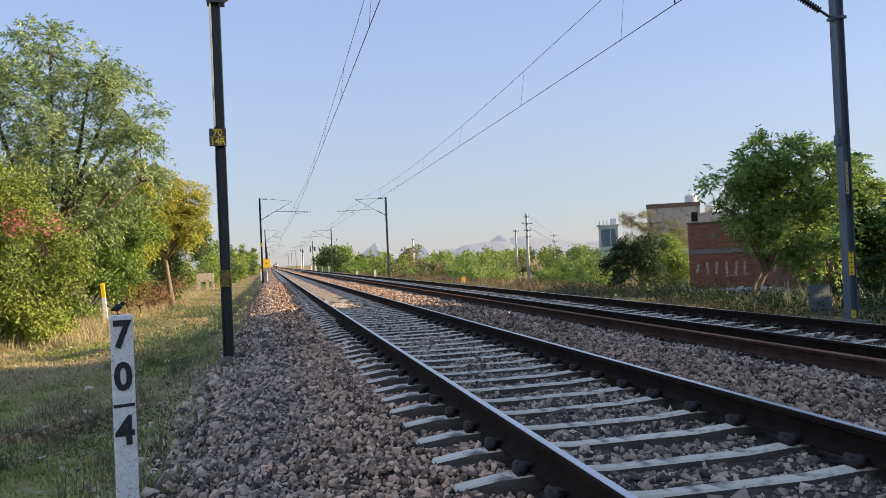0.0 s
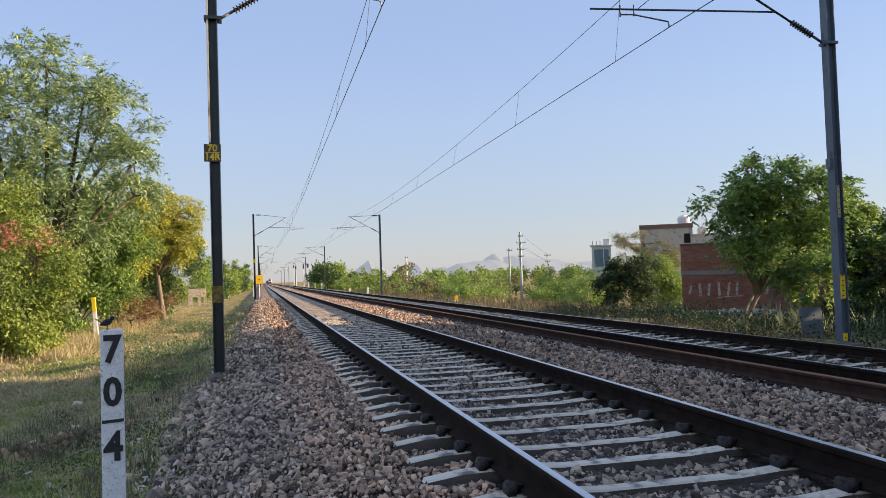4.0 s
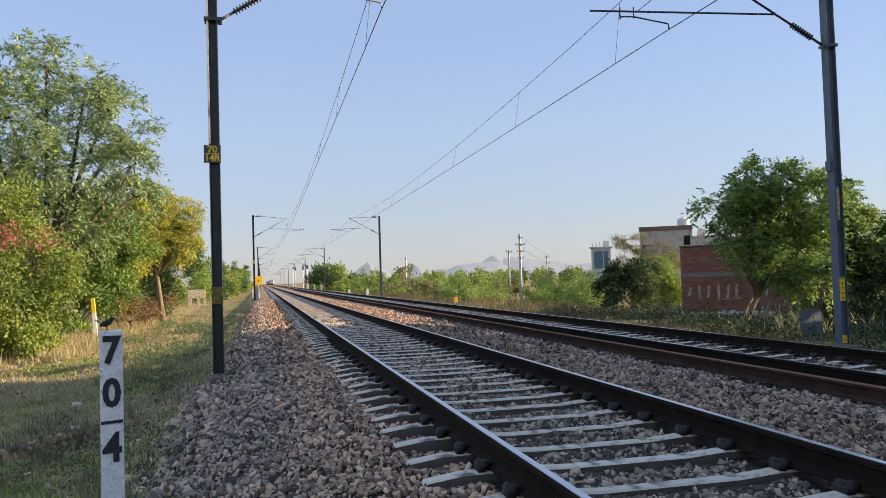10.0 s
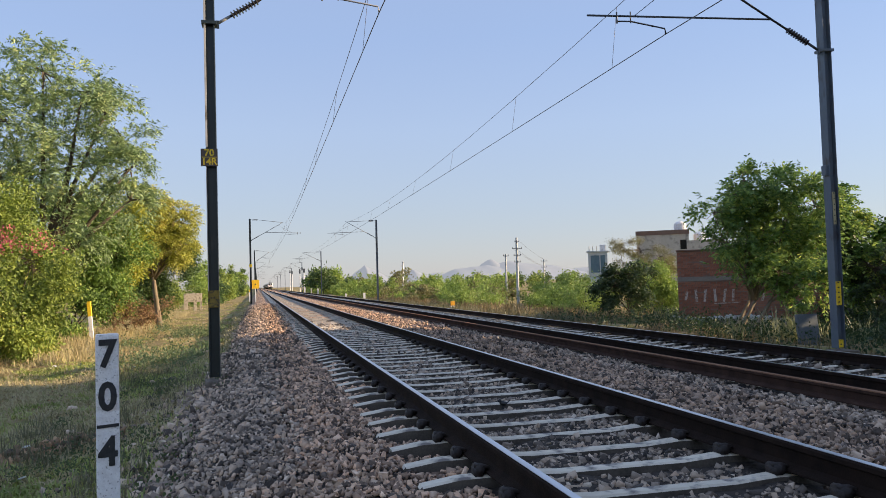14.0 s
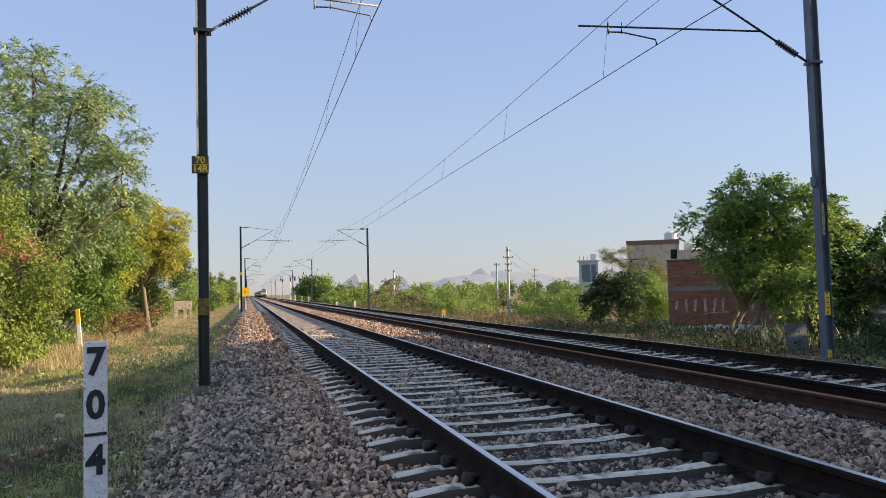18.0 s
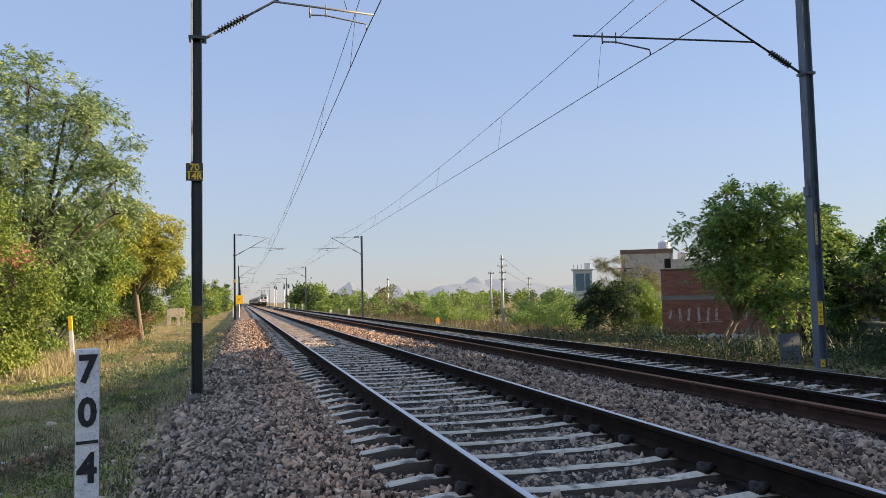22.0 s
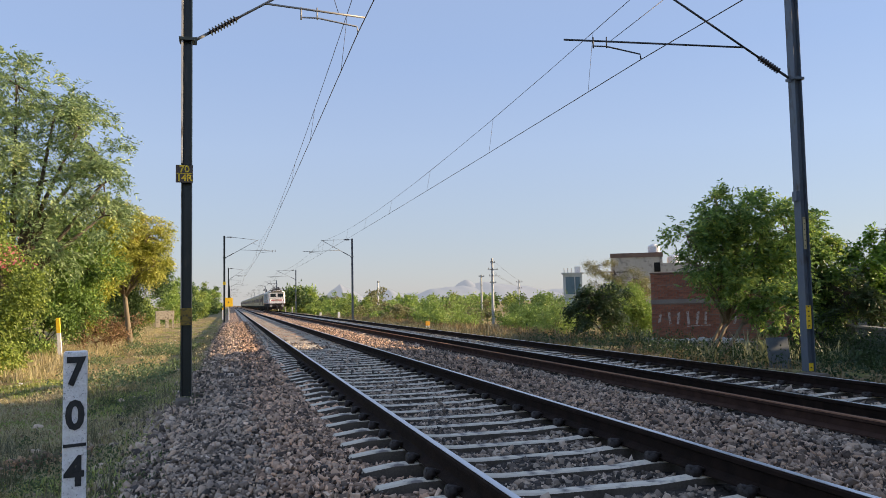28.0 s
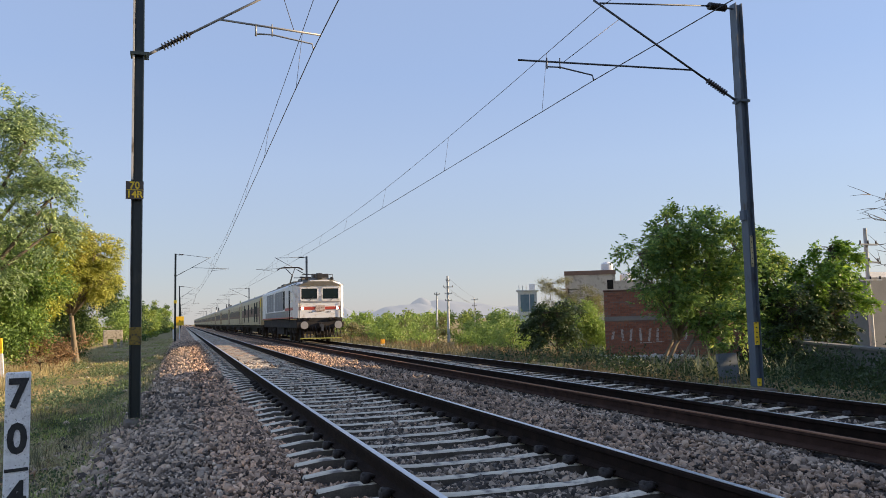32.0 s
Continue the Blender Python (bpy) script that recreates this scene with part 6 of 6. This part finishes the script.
def coach(power):
    LL, hw = 22.6, 1.53
    t = thing("passenger_coach", "cream passenger coach with a brown window band" if not power else "cream power car with dark louvres behind the locomotive", "railway coach", pose(FAR_X, 800, FAR_Z), "coaches of the train")
    o = [(-hw, 1.0), (-hw, 3.0), (-hw * 0.96, 3.3), (hw * 0.96, 3.3), (hw, 3.0), (hw, 1.0)]
    part("body", hull([(0.0, o), (LL, o)], M_COACH), t)
    rf = [(-hw * 0.955, 3.302)] + [(-hw * 0.955 * cos(a), 3.302 + 0.42 * sin(a)) for a in np.linspace(0.25, pi - 0.25, 8)] + [(hw * 0.955, 3.302)]
    part("roof", hull([(0.0, rf), (LL, rf)], M_CROOF), t, "grey ribbed roof")
    for s in (-1, 1):
        part("window_band", side(1.72, 2.46, hw, 1.75, LL - 1.75, s, M_BROWN, 0.015), t, "brown painted band")
        if power:
            part("end_panel", side(2.45, 3.15, hw, 0.05, 0.62, s, M_YELLOW, 0.012), t, "yellow painted side panel")
            for y0 in (3.0, 5.4, 12.0, 17.5):
                part("louvre_door", side(1.25, 2.95, hw, y0, y0 + 0.95, s, M_UNDER, 0.02), t, "dark louvred door")
        for k in range(9 if not power else 4):
            y0 = 3.2 + k * 1.9 if not power else 4 + k * 4
            part("window", side(1.98, 2.62, hw + 0.016, y0, y0 + 1.25, s, M_CWIN if not power else M_UNDER), t)
        for y0 in (0.9, LL - 1.7):
            d = part("door", side(1.1, 3.0, hw, y0, y0 + 0.8, s, M_BROWN, 0.018), t)
            part("door_window", side(2.1, 2.8, hw + 0.02, y0 + 0.2, y0 + 0.6, s, M_GLASS), d)
    part("vestibule", geo(M_UNDER, box(1.3, 0.5, 2.2, pose(0, -0.25, 2.1)), box(1.3, 0.5, 2.2, pose(0, LL + 0.25, 2.1)), bevel=0.05), t, "dark rubber gangway")
    part("end_panel", geo(M_YELLOW if power else M_BROWN, box(0.9, 0.02, 1.1, pose(-0.95, -0.015, 2.7))), t, "coloured end panel")
    part("underframe", geo(M_UNDER, box(2.6, LL - 0.4, 0.3, pose(0, LL / 2, 0.9)), box(2.2, 6.5, 0.55, pose(0, LL / 2, 0.62))), t)
    bogie(t, 3.4, 2, 2.5, 0.45)
    bogie(t, LL - 3.4, 2, 2.5, 0.45)
    return t


loco = locomotive()
first = coach(True)
second = coach(False)
rolling = [(loco, 0.0), (first, 20.1)]
for k in range(15):
    rolling.append((second if k == 0 else copy_thing(second, Matrix()), 20.1 + 23.5 * (k + 1)))

# ---- bird ----
M_BIRD = surf("black_plumage", (0.008, 0.008, 0.009), (0.022, 0.02, 0.02), 30, 0.6, 0.2, 150)
bird = thing("small_bird", "small black bird with a cocked tail", "bird", pose(MPX, MPY, MPZ + 1.46))


def blob(c, r, m=None):
    def f(bm):
        bmesh.ops.create_uvsphere(bm, u_segments=14, v_segments=9, radius=1, matrix=Matrix.Translation(c) @ (m or Matrix()) @ Matrix.Diagonal((*r, 1)))
    return f


part("body", geo(M_BIRD, blob((0.0, 0, 0.062), (0.045, 0.026, 0.029), pose(0, 0, 0, 0, -28, 0)), smooth=True), bird)
part("head", geo(M_BIRD, blob((0.042, 0, 0.096), (0.021, 0.018, 0.019)), smooth=True), bird)
part("beak", geo(M_BIRD, rod((0.058, 0, 0.096), (0.080, 0, 0.095), 0.005, 0.001)), bird)
tail = part("tail", geo(M_BIRD, box(0.075, 0.022, 0.007, pose(-0.0375, 0, 0)), bevel=0.002), bird, m=pose(-0.035, 0, 0.052, 0, 35, 0))
for s in (-1, 1):
    part("leg", geo(M_BIRD, rod((0.0, s * 0.011, 0.0), (0.0, s * 0.011, 0.04), 0.0028), rod((-0.008, s * 0.011, 0.002), (0.018, s * 0.011, 0.002), 0.0022)), bird)
bird.scale = (0.8, 0.8, 0.8)
wings = [(s, part("wing", geo(M_BIRD, blob((-0.04, 0, 0), (0.050, 0.005, 0.018)), smooth=True), bird, m=pose(0.028, s * 0.024, 0.074, 0, -22, 0))) for s in (-1, 1)]

# ---- ballast stones ----


def stones(name, pts, size, seed, faces, label, mat=None):
    """Broken stones at the points, each turned and stretched at random, as one mesh."""
    r = np.random.default_rng(seed)
    base = np.array([(x, y, z) for x in (-0.75, 0.75) for y in (-0.75, 0.75) for z in (-0.75, 0.75)])
    tri = np.array([(0, 1, 3), (0, 3, 2), (4, 6, 7), (4, 7, 5), (0, 4, 5), (0, 5, 1), (2, 3, 7), (2, 7, 6), (0, 2, 6), (0, 6, 4), (1, 5, 7), (1, 7, 3)])
    if faces != 20:
        base = np.array([(1, 0, 0), (-1, 0, 0), (0, 1, 0), (0, -1, 0), (0, 0, 1), (0, 0, -1)], float)
        tri = np.array([(4, 0, 2), (4, 2, 1), (4, 1, 3), (4, 3, 0), (5, 2, 0), (5, 1, 2), (5, 3, 1), (5, 0, 3)])
    n, k = len(pts), len(base)
    q = r.normal(0, 1, (n, 4))
    q /= np.linalg.norm(q, axis=1)[:, None]
    w, x, y, z = q.T
    R = np.stack([1 - 2 * (y * y + z * z), 2 * (x * y - z * w), 2 * (x * z + y * w), 2 * (x * y + z * w), 1 - 2 * (x * x + z * z), 2 * (y * z - x * w), 2 * (x * z - y * w), 2 * (y * z + x * w), 1 - 2 * (x * x + y * y)], 1).reshape(n, 3, 3)
    S = np.stack([r.uniform(0.9, 1.6, n), r.uniform(0.65, 1.05, n), r.uniform(0.35, 0.65, n)], 1) * (size * np.clip(r.lognormal(0, 0.42, n), 0.45, 2.2))[:, None]
    V = base[None] * (1 + r.normal(0, 0.12, (n, k)))[:, :, None] + r.normal(0, 0.14 if faces == 20 else 0.12, (n, k, 3))
    V = np.einsum("nij,nkj->nki", R, V * S[:, None, :]) + pts[:, None, :]
    F = (tri[None] + (np.arange(n) * k)[:, None, None]).reshape(-1, 3)
    return thing(name, label, "ballast", kind="stuff", data=bulk(name, V.reshape(-1, 3), F, mat or M_BALLAST))


def sorted_stones(pts, size, seed, faces):
    """Rust-dusted stones by the rails' shoulders, brake grime between the rails, grey ones elsewhere."""
    r = np.random.default_rng(seed + 50)
    x = pts[:, 0] + r.normal(0, 0.10, len(pts))
    grime = (np.abs(pts[:, 0] - NEAR_X) < 0.83) | (np.abs(pts[:, 0] - FAR_X) < 0.83)
    rust = ~grime & (x > 0.25) & (x < 1.5) & (pts[:, 1] < 26 + 4 * r.normal(0, 1, len(pts)))
    brown = ~grime & ~rust & (((x > 3.2) & (x < 5.4)) | ((x > 0.25) & (x < 1.5)))
    stones("ballast_stones", pts[rust], size, seed, faces, "rust-dusted pinkish brown crushed stones along the rails", M_RUSTY)
    stones("ballast_stones", pts[grime], size, seed + 1, faces, "grimy dark grey crushed stones between the rails", M_GRIMY)
    stones("ballast_stones", pts[brown], size, seed + 3, faces, "brown-dusted crushed stones between the tracks", M_MIDWAY)
    stones("ballast_stones", pts[~grime & ~rust & ~brown], size, seed + 2, faces, "grey and brown crushed stones of the ballast", M_BALLAST)


def strew(x0, x1, y0, y1, gap, seed, lift):
    r = np.random.default_rng(seed)
    X, Y = np.meshgrid(np.arange(x0, x1, gap), np.arange(y0, y1, gap))
    x, y = X.ravel() + r.normal(0, gap * 0.35, X.size), Y.ravel() + r.normal(0, gap * 0.35, X.size)
    keep = np.ones(len(x), bool)
    for cx in (NEAR_X, FAR_X):
        d = np.abs((y - FIRST + PITCH / 2) % PITCH - PITCH / 2)
        inside = np.abs(x - cx) < 1.40
        keep &= ~(inside & (d < np.where(np.abs(x - cx) > 0.85, 0.105, 0.098)) & (y < 33))
        keep &= np.abs(np.abs(x - cx) - GAUGE / 2) > 0.11
    keep &= np.abs(x - 6.16) > 0.10
    keep &= ~((np.abs(x - NEAR_X) < 0.8) & (y > 24.5 + r.normal(0, 1.5, len(x))) & (r.uniform(0, 1, len(x)) > 0.12))
    # a ragged toe on both sides
    keep &= (x > -0.72 + r.normal(0, 0.12, len(x))) & (x < 10.2 + r.normal(0, 0.1, len(x)))
    x, y = x[keep], y[keep]
    deep = np.where((np.abs(x - NEAR_X) < 0.8) | (np.abs(x - FAR_X) < 0.8), 0.014, 0.0)
    return np.stack([x, y, bed_z(x, y) - deep + lift + r.normal(0, gap * 0.16, len(x))], 1)


sorted_stones(strew(-1.0, 10.3, -4.0, 2.0, 0.09, 21, 0.012), 0.046, 21, 8)
shoulder = strew(-1.0, 1.0, 2.0, 10.0, 0.035, 1, 0.008)
front = (np.abs(shoulder[:, 0] - 0.35) < 0.45) & (np.abs(shoulder[:, 1] - 5.205) < 0.205)
sorted_stones(shoulder[~front], 0.0175, 1, 20)
sorted_stones(strew(1.0, 3.6, 1.6, 10.0, 0.037, 5, 0.006), 0.0180, 5, 20)
sorted_stones(np.concatenate([strew(3.6, 6.3, 1.6, 13.0, 0.042, 7, 0.006), strew(-1.0, 3.6, 10.0, 13.0, 0.040, 6, 0.008)]), 0.0200, 9, 20)
sorted_stones(np.concatenate([strew(-0.9, 10.3, 13.0, 31.0, 0.070, 2, 0.008), strew(6.3, 10.3, 4.0, 13.0, 0.070, 4, 0.006)]), 0.031, 2, 8)
sorted_stones(np.concatenate([strew(-0.9, 1.6, 31.0, 62.0, 0.08, 31, 0.015), strew(3.1, 6.2, 31.0, 56.0, 0.08, 32, 0.012)]), 0.031, 33, 8)

# the stones at the photographer's feet, one by one
M_PICKED = stone_material("ballast_stone_picked", (1.22, 1.08, 1.0), True)
sr = np.random.default_rng(44)
shapes = []
for k in range(14):
    sx, sy, sz = 0.0175 * sr.uniform(0.9, 1.6), 0.0175 * sr.uniform(0.65, 1.05), 0.0175 * sr.uniform(0.35, 0.65)
    corners = [((x + sr.normal(0, 0.16)) * sx, (y + sr.normal(0, 0.16)) * sy, (z + sr.normal(0, 0.16)) * sz) for x in (-0.85, 0.85) for y in (-0.85, 0.85) for z in (-0.85, 0.85)]
    shapes.append(mesh("stone", corners, [(0, 1, 3), (0, 3, 2), (4, 6, 7), (4, 7, 5), (0, 4, 5), (0, 5, 1), (2, 3, 7), (2, 7, 6), (0, 2, 6), (0, 6, 4), (1, 5, 7), (1, 7, 3)], M_PICKED))
for k, (x, y, z) in enumerate(shoulder[front]):
    big = float(np.clip(sr.lognormal(0, 0.35), 0.55, 2.0))
    part("stone", shapes[k % 14], bed, m=pose(x, y, z, *sr.uniform(-180, 180, 3)) @ Matrix.Scale(big, 4))


def stray():
    r = np.random.default_rng(12)
    x, y = -0.75 - np.abs(r.normal(0, 0.5, 2600)), 3 + 17 * r.uniform(0, 1, 2600) ** 1.3
    return np.stack([x, y, land(x, y) + 0.006], 1)


stones("ballast_stones", stray(), 0.030, 12, 20, "stray ballast stones scattered over the verge")


def spill():
    """A low ridge of spoil across the verge."""
    r = np.random.default_rng(15)
    u = r.uniform(0, 1, 1100)
    x, y = -5.2 + 3.3 * u + r.normal(0, 0.10, 1100), 8.9 + 2.6 * u + r.normal(0, 0.26, 1100)
    return np.stack([x, y, land(x, y) + 0.05 * np.exp(-((y - 8.9 - 2.6 * (x + 5.2) / 3.3) / 0.25) ** 2)], 1)


def clods():
    r = np.random.default_rng(17)
    n = 5200
    x, y = -0.9 - 5.5 * r.uniform(0, 1, n) ** 1.3, 4 + 22 * r.uniform(0, 1, n) ** 1.5
    P = np.stack([x, y, land(x, y) + 0.004], 1)
    return P[patches(P, 1.2, 4.0) > -0.1]


M_CLOD = stone_material("soil_clod", (0.80, 0.62, 0.44))
stones("soil_clods", clods(), 0.017, 18, 8, "small soil clods and pebbles between the grass", M_CLOD)
stones("spoil_stones", spill(), 0.036, 16, 20, "low ridge of brown spoil and stones across the verge", M_CLOD)


# ---- what moves ----
def motions():
    for ob, back in rolling:
        walk(ob, [(t, pose(FAR_X, y + back, FAR_Z)) for t, y in ((0.0, 858.0), (19.0, 370.0), (25.0, 212.0), (28.0, 139.5), (29.0, 116.4), (30.0, 93.2), (31.0, 69.6), (32.0, 45.9))])
    top = MPZ + 1.46
    rows = [(0.0, pose(MPX - 0.02, MPY, top, 0, 0, 10)), (1.6, pose(MPX - 0.02, MPY, top, 0, 0, 10)), (2.2, pose(MPX - 0.02, MPY, top, 0, 0, 0)), (5.0, pose(MPX - 0.03, MPY, top, 0, 0, -6)), (8.6, pose(MPX - 0.03, MPY, top, 0, 0, -6)), (11.6, pose(MPX - 0.02, MPY, top, 0, 0, 0)), (11.9, pose(MPX, MPY, top + 0.01, 0, -8, 10)),
            (12.0, pose(-0.80, 6.4, 0.70, 0, 0, 30)), (12.15, pose(-0.25, 7.0, 0.58, 0, 0, 15)), (12.3, pose(0.336, 7.4, 0.41, 0, 0, -10)), (12.5, pose(1.25, 7.4, 0.10, 0, 0, -30)), (12.7, pose(1.967, 7.0, -0.20, 0, 0, -60)), (12.8, pose(2.09, 6.8, -0.20, 0, 0, -80)), (13.0, pose(2.27, 6.42, -0.225, 0, -15, -100)), (13.8, pose(2.27, 6.42, -0.225, 0, -15, -100)), (14.0, pose(2.15, 6.9, -0.12, 0, 0, -170)), (14.2, pose(1.75, 7.1, 0.02, 0, 0, -230)), (14.4, pose(1.464, 6.68, 0.003, 0, 0, -190)), (14.6, pose(1.464, 6.63, 0.003, 0, 0, -190)),
            (17.12, pose(1.464, 6.63, 0.003, 0, 0, 170)), (17.2, pose(1.42, 6.95, 0.03, 0, 0, 165)), (17.3, pose(1.252, 8.0, 0.05, 0, 0, 165)), (17.5, pose(0.303, 7.6, 0.35, 0, 0, 195)), (17.6, pose(-0.20, 7.0, 0.58, 0, 0, 210)), (17.7, pose(-0.626, 6.4, 0.65, 0, 0, 225)), (17.8, pose(-1.06, 5.7, 0.76, 0, 0, 215)), (17.95, pose(-2.3, 5.6, 0.95, 0, 0, 180)), (18.4, pose(-7.0, 9.0, 2.2, 0, 0, 150)), (19.2, pose(-9.6, 29.0, float(land(-9.6, 29.0)) + 0.01, 0, 0, 100)), (32.0, pose(-9.6, 29.0, float(land(-9.6, 29.0)) + 0.01, 0, 0, 100))]
    walk(bird, rows)
    # wings folded on the perch, half open and spread in flight
    for s, wing in wings:
        fold, half, wide = pose(0.028, s * 0.024, 0.074, 0, -22, 0), pose(0.030, s * 0.028, 0.078, 30, -10, -s * 40), pose(0.030, s * 0.030, 0.080, 60, 0, -s * 75)
        walk(wing, [(0.0, fold), (11.88, fold), (11.94, half), (12.0, wide), (12.72, wide), (12.82, half), (12.95, fold), (13.85, fold), (13.95, half), (14.05, wide), (14.3, wide), (14.38, half), (14.45, fold), (17.12, fold), (17.17, half), (17.22, wide), (19.0, wide), (19.1, half), (19.2, fold), (32.0, fold)])


motions()
